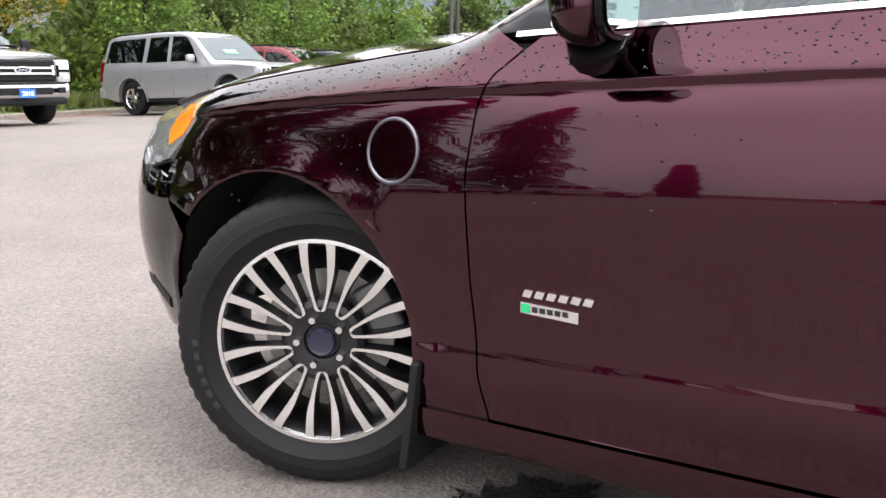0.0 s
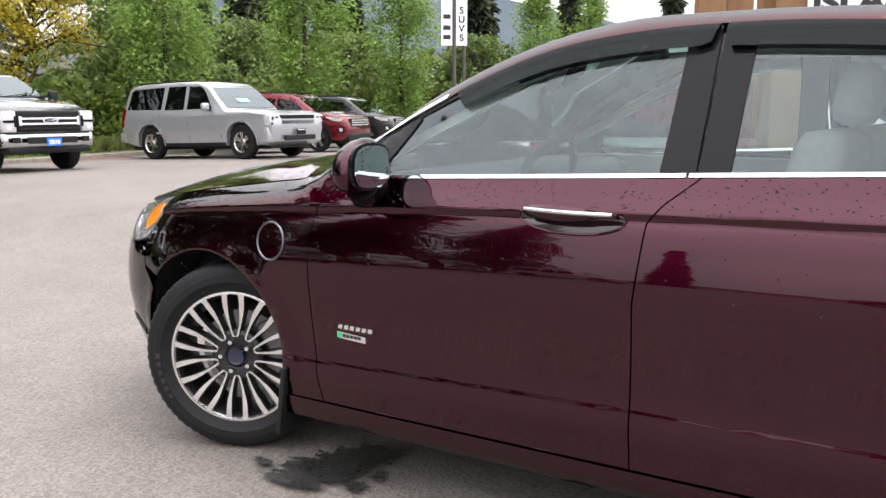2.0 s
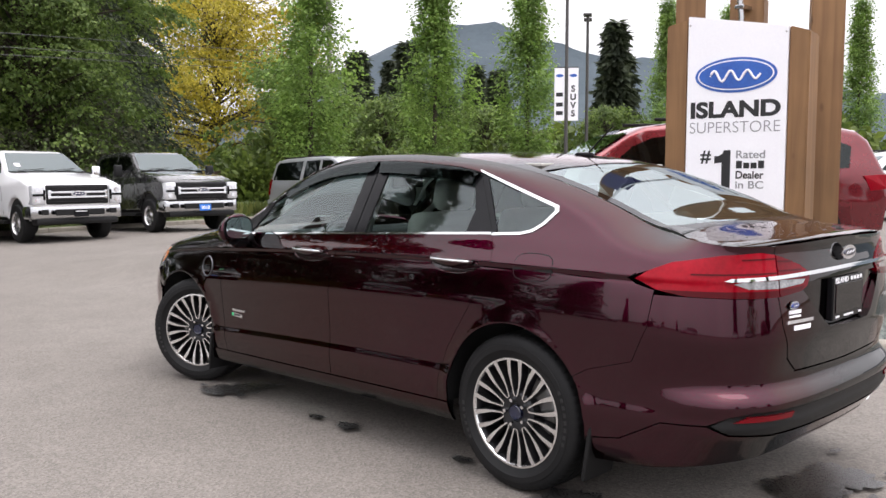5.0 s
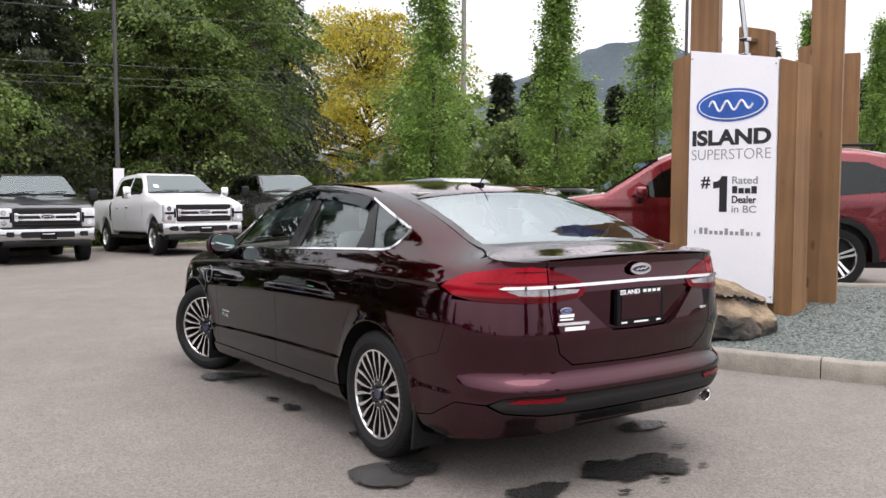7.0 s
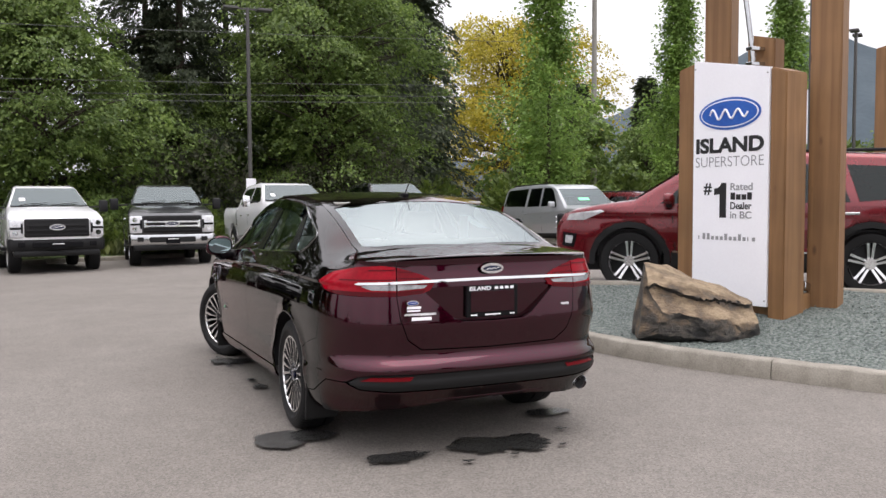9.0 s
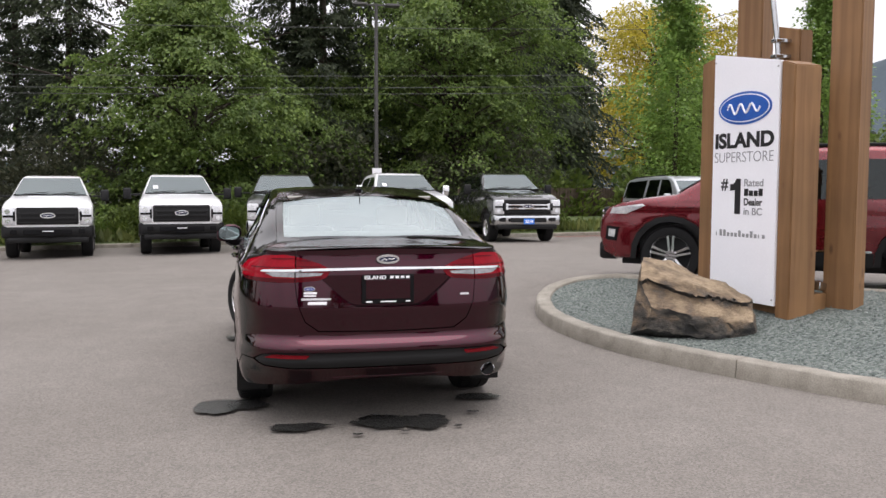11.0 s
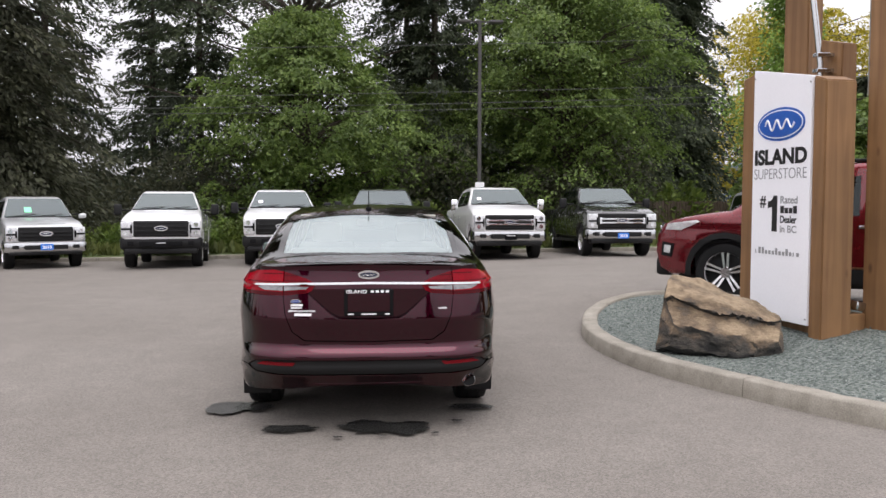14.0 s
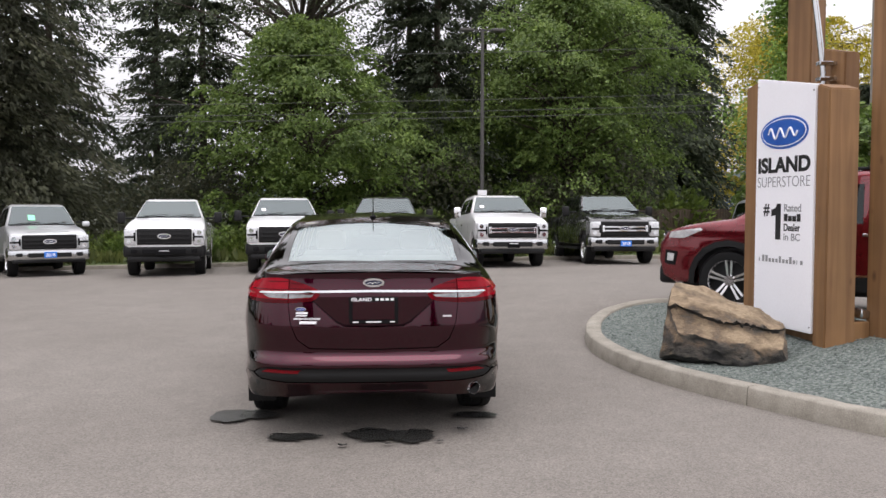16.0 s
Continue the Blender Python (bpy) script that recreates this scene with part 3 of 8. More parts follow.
def along(fn, y0, y1, n=10, d=0.0):
    return [(y0 + (y1 - y0) * i / n, fn(y0 + (y1 - y0) * i / n) + d) for i in range(n + 1)]


def sill(y):
    return 0.323 - 0.020 * y


car = tagged(empty("sedan"), label="dark burgundy four-door plug-in sedan parked on grey asphalt, wet", category="car")

F_GAP = [(2.372, 0.275), (2.395, 0.36), (2.418, 0.55), (2.427, 0.765), (2.412, 0.90), (2.385, 0.945), (2.335, 0.99)]      # fender to front door, upwards
B_GAP = [(1.30, 0.297), (1.305, 0.5), (1.305, 0.75), (1.285, 0.95), (1.245, 1.0), (1.165, 1.068)]
C_GAP = [(0.47, 0.313), (0.455, 0.42), (0.402, 0.57), (0.335, 0.67), (0.268, 0.763), (0.20, 0.87), (0.148, 0.965), (0.143, 1.0), (0.165, 1.06), (0.195, 1.118)]
# arches
FA, RA, AR, AQ = 2.935, 0.0, 0.385, 0.395
LAMP_IN = [(3.46, 0.715), (3.36, 0.73), (3.275, 0.79), (3.235, 0.835), (3.26, 0.862)]
side, side_n = on_side()
fender = [(2.372, 0.215)] + F_GAP[:1] + F_GAP[1:] + along(top_edge, 2.44, 3.25, 12, -0.002) + LAMP_IN[::-1][1:3] + [(3.35, 0.70), (3.33, 0.63)] + arc(FA, 0.345, AR, 42, 186, 26) + [(2.553, 0.215)]
skin("front_fender", [fender], side, side_n, M_BURG, car, dv=0.011)
skin("front_fender", [fender], side, side_n, M_BURG, car, sides=(1,), dv=0.02)
door_f = F_GAP + [(2.30, 1.019)] + along(belt, 2.2, 1.165, 6)[0:-1] + B_GAP[::-1] + along(sill, 1.30, 2.372, 5)[1:-1]
door_r = B_GAP + along(belt, 1.1, 0.195, 5)[:-1] + C_GAP[::-1] + along(sill, 0.47, 1.30, 5)[1:-1]
doors = {}
for sx in (-1, 1):
    doors["f", sx] = skin("front_door", [door_f], side, side_n, M_BURG, car, sides=(sx,), dv=0.011 if sx < 0 else 0.02)
    doors["r", sx] = skin("rear_door", [door_r], side, side_n, M_BURG, car, sides=(sx,), dv=0.011 if sx < 0 else 0.02)
    rocker = along(sill, 0.39, 2.55, 8) + [(2.55, 0.20), (0.39, 0.215)]
    skin("rocker_panel", [rocker], *on_side(0.007), M_BURG, car, sides=(sx,), gap=0.003)
# quarter panel with the rear pillar
QW = [(0.195, 1.118), (0.026, 1.131), (-0.03, 1.145), (-0.075, 1.175), (-0.125, 1.225), (-0.128, 1.243), (-0.09, 1.253), (0.05, 1.293), (0.20, 1.336), (0.42, 1.404)]
quarter = C_GAP + QW[1:] + along(top_edge, 0.44, -0.60, 16, -0.001) + [(-0.60, 1.007), (-0.565, 0.985), (-0.60, 0.965), (-0.68, 0.945), (-0.66, 0.80), (-0.60, 0.66), (-0.40, 0.60)] + \
    arc(RA, 0.345, AQ, 147, 0, 26) + [(0.40, 0.316)]
us = u_side
corner = [(us(y), top_edge(y) - 0.001) for y in (-0.60, -0.68, -0.76, -0.84, -0.92, -1.0)] + [(u_rear(0.60), 1.113), (u_rear(0.577), 1.114), (u_rear(0.582), 1.080), (u_rear(0.66), 1.090), (u_rear(0.80), 1.082), (us(-0.74), 1.052), (us(-0.64), 1.016), (us(-0.60), 1.002)]
for sx in (-1, 1):
    qp = skin("quarter_panel", [quarter], side, side_n, M_BURG, car, sides=(sx,), du=0.035, dv=0.011, gap=0.0, lip=0.01)
    skin("quarter_corner", [corner], *on_wrap(), M_BURG, qp, sides=(sx,), du=0.03, dv=0.02, gap=0.0, lip=0.01)
# rear bumper, wrapped round the tail
wrap, wrap_n = on_wrap()
us = u_side
bump = [(us(-0.40), 0.60), (us(-0.60), 0.66), (us(-0.66), 0.80), (us(-0.68), 0.93), (u_rear(0.70), 0.922), (u_rear(0.578) - 0.003, 0.925), (u_rear(0.56) - 0.003, 0.80), (u_rear(0.515) - 0.003, 0.677), (u_rear(0.435) - 0.002, 0.617), (U_MAX, 0.609), (U_MAX, 0.49),
        (u_rear(0.70), 0.49), (u_rear(0.78), 0.475), (u_rear(0.83), 0.4415), (us(-0.72), 0.4365), (us(-0.55), 0.3435), (us(-0.40), 0.32)] + [(us(RA + AQ * math.cos(radians(a))), 0.345 + AQ * math.sin(radians(a))) for a in (188, 176, 164, 152, 147)]
skin("rear_bumper", [bump], wrap, wrap_n, M_BURG, car, sides=(-1, 1), du=0.035, dv=0.02, label="glossy burgundy wrap-round rear bumper")
black = [(u_rear(0.825), 0.4405), (u_rear(0.78), 0.476), (u_rear(0.70), 0.488), (U_MAX, 0.488), (U_MAX, 0.392), (u_rear(0.6), 0.391), (u_rear(0.78), 0.405)]
wb, wbn = on_wrap(-0.006)
skin("bumper_insert", [black], wb, wbn, M_DARK, car, sides=(-1, 1), label="black textured bumper insert")
low = [(us(-0.40), 0.318), (us(-0.55), 0.3425), (us(-0.72), 0.4355), (u_rear(0.83), 0.4385), (u_rear(0.78), 0.402), (u_rear(0.6), 0.388), (U_MAX, 0.389), (U_MAX, 0.305), (u_rear(0.3), 0.300), (u_rear(0.55), 0.275), (u_rear(0.75), 0.262), (us(-0.6), 0.235), (us(-0.40), 0.215)]
wl_, wln_ = on_wrap(-0.002)
skin("lower_valance", [low], wl_, wln_, M_BURG, car, sides=(-1, 1), du=0.05, dv=0.025)
# boot lid: rear face with the plate recess left open, and the deck
lid = [(u_rear(0.575), 1.115), (u_rear(0.578), 0.92), (u_rear(0.56), 0.80), (u_rear(0.515), 0.68), (u_rear(0.435), 0.622), (U_MAX, 0.614), (U_MAX, 0.765), (u_rear(0.20), 0.77), (u_rear(0.25), 0.795), (u_rear(0.41), 0.935), (u_rear(0.41), 0.965),
       (U_MAX, 0.968), (U_MAX, 1.128)]
boot = skin("boot_lid", [lid], wrap, wrap_n, M_BURG, car, sides=(-1, 1), du=0.035, dv=0.02, lip=0.035, gap=0.0)
wr_ = lambda u, z, sx: body(u, z, sx, -0.010 - 0.15 * max(0.0, 0.985 - z))
wrn_ = lambda u, z, sx: (body_n(u, z, sx) + Vector((0, 0, -0.15))).normalized()
skin("plate_recess", [[(U_MAX, 0.75), (u_rear(0.21), 0.75), (u_rear(0.44), 0.93), (u_rear(0.44), 0.99), (U_MAX, 0.99)]], wr_, wrn_, M_BURG, boot, sides=(-1, 1), gap=0)
top, top_n = on_deck()
lid_top = [(0.0, -0.70), (0.80, -0.66), (0.996, -0.70), (0.996, -0.985), (0.93, -1.03), (0.6, -1.055), (0, -1.075)]
skin("boot_deck", [lid_top], top, top_n, M_BURG, boot, sides=(-1, 1), du=0.06, dv=0.03, gap=0, lip=0.003)
# roof, hood
skin("roof", [[(0, 0.02), (0.55, 0.03), (0.93, 0.10), (1.0, 0.10)] + [(1.0, y) for y in (0.4, 0.8, 1.2, 1.5)] + [(0.93, 1.50), (0.5, 1.54), (0, 1.56)]], top, top_n, M_BURG, car, sides=(-1, 1), du=0.08, dv=0.05, gap=0)
for sx in (-1, 1):
    skin("rear_pillar", [[(0.93, 0.10), (0.93, -0.572), (0.875, -0.590), (0.875, -0.614), (0.785, -0.662), (0.985, -0.69), (1.0, -0.70), (1.0, 0.10)]], top, top_n, M_BURG, car, sides=(sx,), du=0.02, dv=0.04, gap=0, lip=0)
for sx in (-1, 1):
    skin("front_pillar", [[(0.93, 1.50), (0.93, 2.40), (1.0, 2.44), (1.0, 1.50)]], top, top_n, M_BURG, car, sides=(sx,), du=0.02, dv=0.04, gap=0, lip=0)
skin("rear_window_surround", [[(0, -0.645), (0.80, -0.60), (0.872, -0.585), (0.875, -0.612), (0.78, -0.660), (0, -0.703)]], top, top_n, M_TRIM, car, sides=(-1, 1), du=0.08, dv=0.04, gap=0, lip=0)
skin("hood", [[(0, 2.56), (0.90, 2.47), (1.0, 2.52)] + [(1.0, y) for y in (2.7, 2.9, 3.1, 3.3, 3.45)] + [(0.9, 3.56), (0.5, 3.68), (0, 3.72)]], top, top_n, M_BURG, car, sides=(-1, 1), du=0.08, dv=0.05)
tg, tgn = on_deck(-0.003)
skin("rear_window", [[(0, 0.02), (0.55, 0.03), (0.93, 0.08), (0.93, -0.58), (0.85, -0.60), (0, -0.655)]], tg, tgn, M_BACKLIGHT, car, sides=(-1, 1), du=0.08, dv=0.04, gap=0.001, lip=0.003)
skin("windscreen", [[(0, 1.56), (0.5, 1.54), (0.93, 1.50), (0.93, 2.40), (0.5, 2.52), (0, 2.56)]], tg, tgn, M_GLASS, car, sides=(-1, 1), du=0.08, dv=0.05, gap=0.001, lip=0.003)
# front bumper
fb = [(us(3.33), 0.62), (us(3.35), 0.69), (us(3.46), 0.71), (u_front(0.60), 0.70), (u_front(0.45), 0.72), (0, 0.73), (0, 0.21), (u_front(0.6), 0.22), (us(3.36), 0.29)] + [(us(FA + AR * math.cos(radians(a))), 0.345 + AR * math.sin(radians(a))) for a in (-2, 10, 22, 33)]
skin("front_bumper", [fb], wrap, wrap_n, M_BURG, car, sides=(-1, 1), du=0.05, dv=0.03)
chin = [(us(3.40), 0.36), (us(3.52), 0.40), (u_front(0.60), 0.36), (0, 0.345), (0, 0.325), (u_front(0.60), 0.335), (us(3.52), 0.372), (us(3.40), 0.335)]
skin("chin_strip", [chin], *on_wrap(0.004), M_DARK, car, sides=(-1, 1), gap=0, lip=0.01, du=0.06, label="black chin strip under the nose")
grille_side = [(u_front(0.50), 0.68), (u_front(0.63), 0.665), (u_front(0.68), 0.63), (u_front(0.66), 0.55), (u_front(0.58), 0.525), (u_front(0.5), 0.54)]
for sx in (-1, 1):
    skin("corner_grille", [grille_side], *on_wrap(0.004), M_TRIM, car, sides=(sx,), gap=0, lip=0.012, du=0.04, label="gloss black corner grille")

# ---- sedan: glass, trim, lamps, wheels, cabin ----
DLO_TOP = curve_of([(-0.128, 1.243), (0.05, 1.293), (0.20, 1.336), (0.42, 1.400), (0.785, 1.443), (1.17, 1.458), (1.4, 1.449), (1.68, 1.405), (2.045, 1.256), (2.46, 1.012)])
# near-black for the handle dishes: the scoop's shade as colour
M_CUPSHADE = surf("cup_shade", (0.010, 0.004, 0.005), rough=0.12, coat=0.8)
M_NAVY = surf("navy_enamel", (0.012, 0.016, 0.04), rough=0.2, coat=0.6)
M_INNERRED = surf("inner_red_lens", (0.11, 0.0006, 0.005), (0.17, 0.001, 0.007), rough=0.12, coat=0.08, var=0.1, spec=0.12)
M_DEEPRED = surf("deep_red_lens", (0.06, 0.0005, 0.003), rough=0.15, coat=0.08, spec=0.12)
g_in, g_n = on_side(-0.012)
t_in, t_n = on_side(-0.006)
c_out, c_n = on_side(0.005)
for sx in (-1, 1):
    df, dr = doors["f", sx], doors["r", sx]
    skin("front_window", [[(2.20, belt(2.20)), (2.10, 1.205)] + along(DLO_TOP, 2.02, 1.28, 8, -0.012) + [(1.28, 1.068)]], g_in, g_n, M_GLASS, df, sides=(sx,), gap=0, lip=0.004)
    skin("rear_window_pane", [[(1.10, 1.077)] + along(DLO_TOP, 1.10, 0.46, 7, -0.012) + [(0.40, 1.30), (0.36, 1.22), (0.37, 1.112)]], g_in, g_n, M_GLASS_REAR, dr, sides=(sx,), gap=0, lip=0.004)
    skin("quarter_window", [[(0.17, 1.125), (0.03, 1.135), (-0.02, 1.148), (-0.065, 1.178), (-0.108, 1.228), (-0.08, 1.245), (0.05, 1.283), (0.20, 1.326), (0.355, 1.372)]], g_in, g_n, M_GLASS_REAR, car, sides=(sx,), gap=0.001, lip=0.004)
    skin("corner_trim", [[(2.44, 1.018), (2.33, 1.022), (2.20, belt(2.20)), (2.10, 1.205)] + along(DLO_TOP, 2.12, 2.42, 4, -0.003)], t_in, t_n, M_TRIM, df, sides=(sx,), gap=0.001)
    skin("pillar_trim", [[(1.28, 1.068), (1.28, DLO_TOP(1.28) - 0.005), (1.196, DLO_TOP(1.196) - 0.005), (1.185, 1.073)]], t_in, t_n, M_TRIM, df, sides=(sx,), gap=0.001, label="gloss black pillar trim")
    skin("pillar_trim", [[(1.18, 1.073), (1.188, DLO_TOP(1.188) - 0.005), (1.10, DLO_TOP(1.10) - 0.005), (1.10, 1.077)]], t_in, t_n, M_TRIM, dr, sides=(sx,), gap=0.001, label="gloss black pillar trim")
    skin("pillar_trim", [[(0.37, 1.112), (0.36, 1.22), (0.40, 1.30), (0.46, DLO_TOP(0.46) - 0.01), (0.40, DLO_TOP(0.40) - 0.01), (0.20, 1.12)]], t_in, t_n, M_TRIM, dr, sides=(sx,), gap=0.001, label="gloss black pillar trim")
    skin("window_frame", [along(DLO_TOP, 2.12, 1.20, 9, 0.002) + along(DLO_TOP, 1.20, 2.12, 9, -0.016)], t_in, t_n, M_TRIM, df, sides=(sx,), gap=0)
    skin("window_frame", [along(DLO_TOP, 1.18, 0.42, 9, 0.002) + along(DLO_TOP, 0.42, 1.18, 9, -0.016)], t_in, t_n, M_TRIM, dr, sides=(sx,), gap=0)
    skin("roof_rail", [along(top_edge, 2.42, 0.30, 24, 0.001) + along(DLO_TOP, 0.30, 2.42, 24, 0.001)], side, side_n, M_BURG, car, sides=(sx,), gap=0, lip=0.008, du=0.04, dv=0.02)
    # smoked rain visors stand off the window heads
    v_out, v_n = on_side(0.016)
    skin("rain_visor", [along(DLO_TOP, 1.98, 1.20, 10, -0.001) + [(1.215, DLO_TOP(1.2) - 0.050)] + along(DLO_TOP, 1.25, 1.94, 8, -0.060)], v_out, v_n, M_VISOR, df, sides=(sx,), gap=0, lip=0.02, label="smoked plastic rain visor")
    skin("rain_visor", [along(DLO_TOP, 1.18, 0.41, 10, -0.001) + along(DLO_TOP, 0.44, 1.16, 8, -0.062)], v_out, v_n, M_VISOR, dr, sides=(sx,), gap=0, lip=0.02, label="smoked plastic rain visor")
    # bright belt strips and the quarter window surround
    bs = lambda y0, y1: [along(belt, y0, y1, 8, 0.006) + along(belt, y1, y0, 8, -0.005)]
    skin("belt_strip", bs(2.36, 1.205), c_out, c_n, M_CHROME, df, sides=(sx,), gap=0.0005, lip=0.012, label="chrome belt strip")
    skin("belt_strip", bs(1.198, 0.20), c_out, c_n, M_CHROME, dr, sides=(sx,), gap=0.0005, lip=0.012, label="chrome belt strip")
    skin("pillar_trim", [[(0.20, 1.121), (0.172, 1.124), (0.352, 1.372), (0.405, 1.392)]], t_in, t_n, M_TRIM, car, sides=(sx,), gap=0, lip=0.006)
    outer = [(0.195, 1.112), (0.026, 1.122), (-0.035, 1.137), (-0.085, 1.170), (-0.136, 1.228), (-0.128, 1.252), (0.045, 1.303), (0.19, 1.346), (0.415, 1.412)]
    inner = [(0.19, 1.124), (0.028, 1.134), (-0.025, 1.147), (-0.071, 1.178), (-0.114, 1.2275), (-0.108, 1.2435), (0.050, 1.2915), (0.195, 1.3345), (0.405, 1.400)]
    skin("quarter_surround", [outer + inner[::-1]], c_out, c_n, M_CHROME, car, sides=(sx,), gap=0, lip=0.014, du=0.03, dv=0.02, label="chrome quarter window surround")
    skin("windscreen_strip", [along(DLO_TOP, 2.44, 2.02, 5, 0.013) + along(DLO_TOP, 2.02, 2.44, 5, 0.001)], c_out, c_n, M_CHROME, df, sides=(sx,), gap=0, lip=0.01)
    # door handles over flat dishes, a scooped cup's shade put into their dark colour
    for d, y0, y1, zz in ((df, 1.632, 1.352, 0.962), (dr, 0.508, 0.232, 0.985)):
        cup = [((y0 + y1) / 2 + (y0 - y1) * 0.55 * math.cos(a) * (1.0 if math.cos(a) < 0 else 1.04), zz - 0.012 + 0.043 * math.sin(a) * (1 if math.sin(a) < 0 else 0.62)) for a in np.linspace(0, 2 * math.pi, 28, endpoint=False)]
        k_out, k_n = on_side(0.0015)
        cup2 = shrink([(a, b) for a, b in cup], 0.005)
        skin("handle_cup", [cup2], k_out, k_n, M_CUPSHADE, d, sides=(sx,), gap=0, lip=0.002, du=0.03, dv=0.02, label="flat dark handle dish, the scoop's shade put into its colour")
        bmr = bmesh.new()
        tube(bmr, [body(u_side(a), b, sx, 0.0) for a, b in cup + cup[:1]], 0.0035, 6)
        part("cup_rim", bmr, M_BURG, d, smooth=60)
        bm = bmesh.new()
        ring = []
        for i in range(13):
            f = i / 12
            yy = y0 + (y1 - y0) * (0.02 + 0.96 * f)
            p = body(u_side(yy), zz + 0.002, sx, 0.012 + 0.026 * math.sin(math.pi * f) ** 0.6)
            h = 0.021 * (0.45 + 0.55 * math.sin(math.pi * min(1, f * 1.25 + 0.02)) ** 0.5) if f < 1 else 0.008
            ring.append([bm.verts.new(p + Vector((-sx * a, 0, b))) for a, b in ((0, -h), (-0.012, -h * 0.4), (-0.013, h * 0.4), (0, h), (0.014, h * 0.6), (0.014, -h * 0.6))])
        for a, b in zip(ring, ring[1:]):
            for k in range(6):
                bm.faces.new((a[k], a[(k + 1) % 6], b[(k + 1) % 6], b[k]))
        bm.faces.new(ring[0]), bm.faces.new(ring[-1])
        hd = part("door_handle", bm, M_BURG, d, smooth=50)
        bm = bmesh.new()
        pts = [body(u_side(y0 + (y1 - y0) * (0.06 + 0.9 * i / 8)), zz + 0.008, sx, 0.028 + 0.024 * math.sin(math.pi * (0.06 + 0.9 * i / 8)) ** 0.6) for i in range(9)]
        part("handle_strip", tube(bm, pts, 0.006, 8), M_CHROME, hd, "chrome strip along the handle", smooth=60)
    # flaps over the sockets
    rr = lambda cy, cz, a, b, n, p=2.0: [(cy + a * math.copysign(abs(math.cos(t)) ** (2 / p), math.cos(t)), cz + b * math.copysign(abs(math.sin(t)) ** (2 / p), math.sin(t))) for t in np.linspace(0, 2 * math.pi, n, endpoint=False)]
    if sx == -1:
        f1, f1n = on_side(0.004)
        oval, oval_in = rr(2.603, 0.794, 0.064, 0.066, 36), rr(2.603, 0.794, 0.056, 0.058, 36)
        bmr = bmesh.new()
        n = 40
        for k, (a, off) in enumerate(((0.0655, 0.0), (0.065, 0.004), (0.0620, 0.0055), (0.0588, 0.004), (0.058, 0.001))):
            for i in range(n):
                t = 2 * math.pi * i / n
                bmr.verts.new(body(u_side(2.603 + a * math.cos(t)), 0.794 + a * 1.03 * math.sin(t), sx, off))
        bmr.verts.ensure_lookup_table()
        for k in range(4):
            for i in range(n):
                j = (i + 1) % n
                bmr.faces.new((bmr.verts[k * n + i], bmr.verts[k * n + j], bmr.verts[k * n + n + j], bmr.verts[k * n + n + i]))
        part("charge_port_ring", bmr, surf("satin_ring", (0.15, 0.15, 0.165), rough=0.3, metal=0.9), car, "satin silver ring round the charge port", smooth=60)
        skin("charge_port_flap", [oval_in], on_side(0.0015)[0], side_n, M_BURG, car, sides=(sx,), gap=0, lip=0.004, du=0.03, dv=0.03)
        fuel = rr(-0.095, 0.990, 0.107, 0.060, 40, 3.2)
        skin("filler_gap", [fuel], on_side(0.0008)[0], side_n, M_DARK, car, sides=(sx,), gap=0, lip=0, du=0.03, dv=0.03)
        skin("filler_flap", [shrink(fuel, 0.004)], on_side(0.0016)[0], side_n, M_BURG, car, sides=(sx,), gap=0, lip=0.001, du=0.03, dv=0.02)
        # nameplates on the door, as plain bright shapes
        bo, bn = on_side(0.004)
        for k in range(6):
            y0 = 2.302 - 0.0245 * k
            skin("nameplate", [[(y0, 0.5375), (y0 - 0.006, 0.552), (y0 - 0.0235, 0.5505), (y0 - 0.0175, 0.536)]], bo, bn, M_SILVER, df, sides=(sx,), gap=0.0005, lip=0.005, label="slanted bright nameplate stroke")
        skin("nameplate_base", [[(2.305, 0.506), (2.305, 0.527), (2.187, 0.522), (2.187, 0.501)]], bo, bn, M_SILVER, df, sides=(sx,), gap=0, lip=0.005, label="small silver and green nameplate")
        b2, b2n = on_side(0.0055)
        skin("green_patch", [[(2.303, 0.508), (2.303, 0.525), (2.285, 0.524), (2.285, 0.507)]], b2, b2n, surf("green_enamel", (0.02, 0.45, 0.16), rough=0.3), df, sides=(sx,), gap=0, lip=0.001)
        for k in range(5):
            y0 = 2.280 - 0.0155 * k
            skin("nameplate_bar", [[(y0, 0.5105), (y0, 0.5205), (y0 - 0.011, 0.520), (y0 - 0.011, 0.510)]], b2, b2n, M_BLACKINK, df, sides=(sx,), gap=0, lip=0.001)
    # rear lamps: outer piece on the quarter, inner piece on the lid
    L1, L1n = on_wrap(0.006)
    lamp_o = [(us(-0.600), 0.985), (us(-0.65), 1.020), (us(-0.74), 1.055), (u_rear(0.80), 1.085), (u_rear(0.66), 1.093), (u_rear(0.582), 1.083), (u_rear(0.582), 0.922), (u_rear(0.70), 0.922), (us(-0.80), 0.928), (us(-0.69), 0.948)]
    lamp_i = [(u_rear(0.576), 1.082), (u_rear(0.50), 1.062), (u_rear(0.42), 1.036), (u_rear(0.37), 1.010), (u_rear(0.36), 0.985), (u_rear(0.385), 0.952), (u_rear(0.43), 0.935), (u_rear(0.576), 0.922)]
    tail = skin("tail_lamp", [lamp_o], L1, L1n, M_REDLENS, car, sides=(sx,), gap=0.001, lip=0.02, du=0.03, dv=0.02, label="red wrap-round tail lamp")
    tail2 = skin("tail_lamp", [lamp_i], L1, L1n, M_INNERRED, boot, sides=(sx,), gap=0.001, lip=0.02, du=0.03, dv=0.02, label="red inner tail lamp")
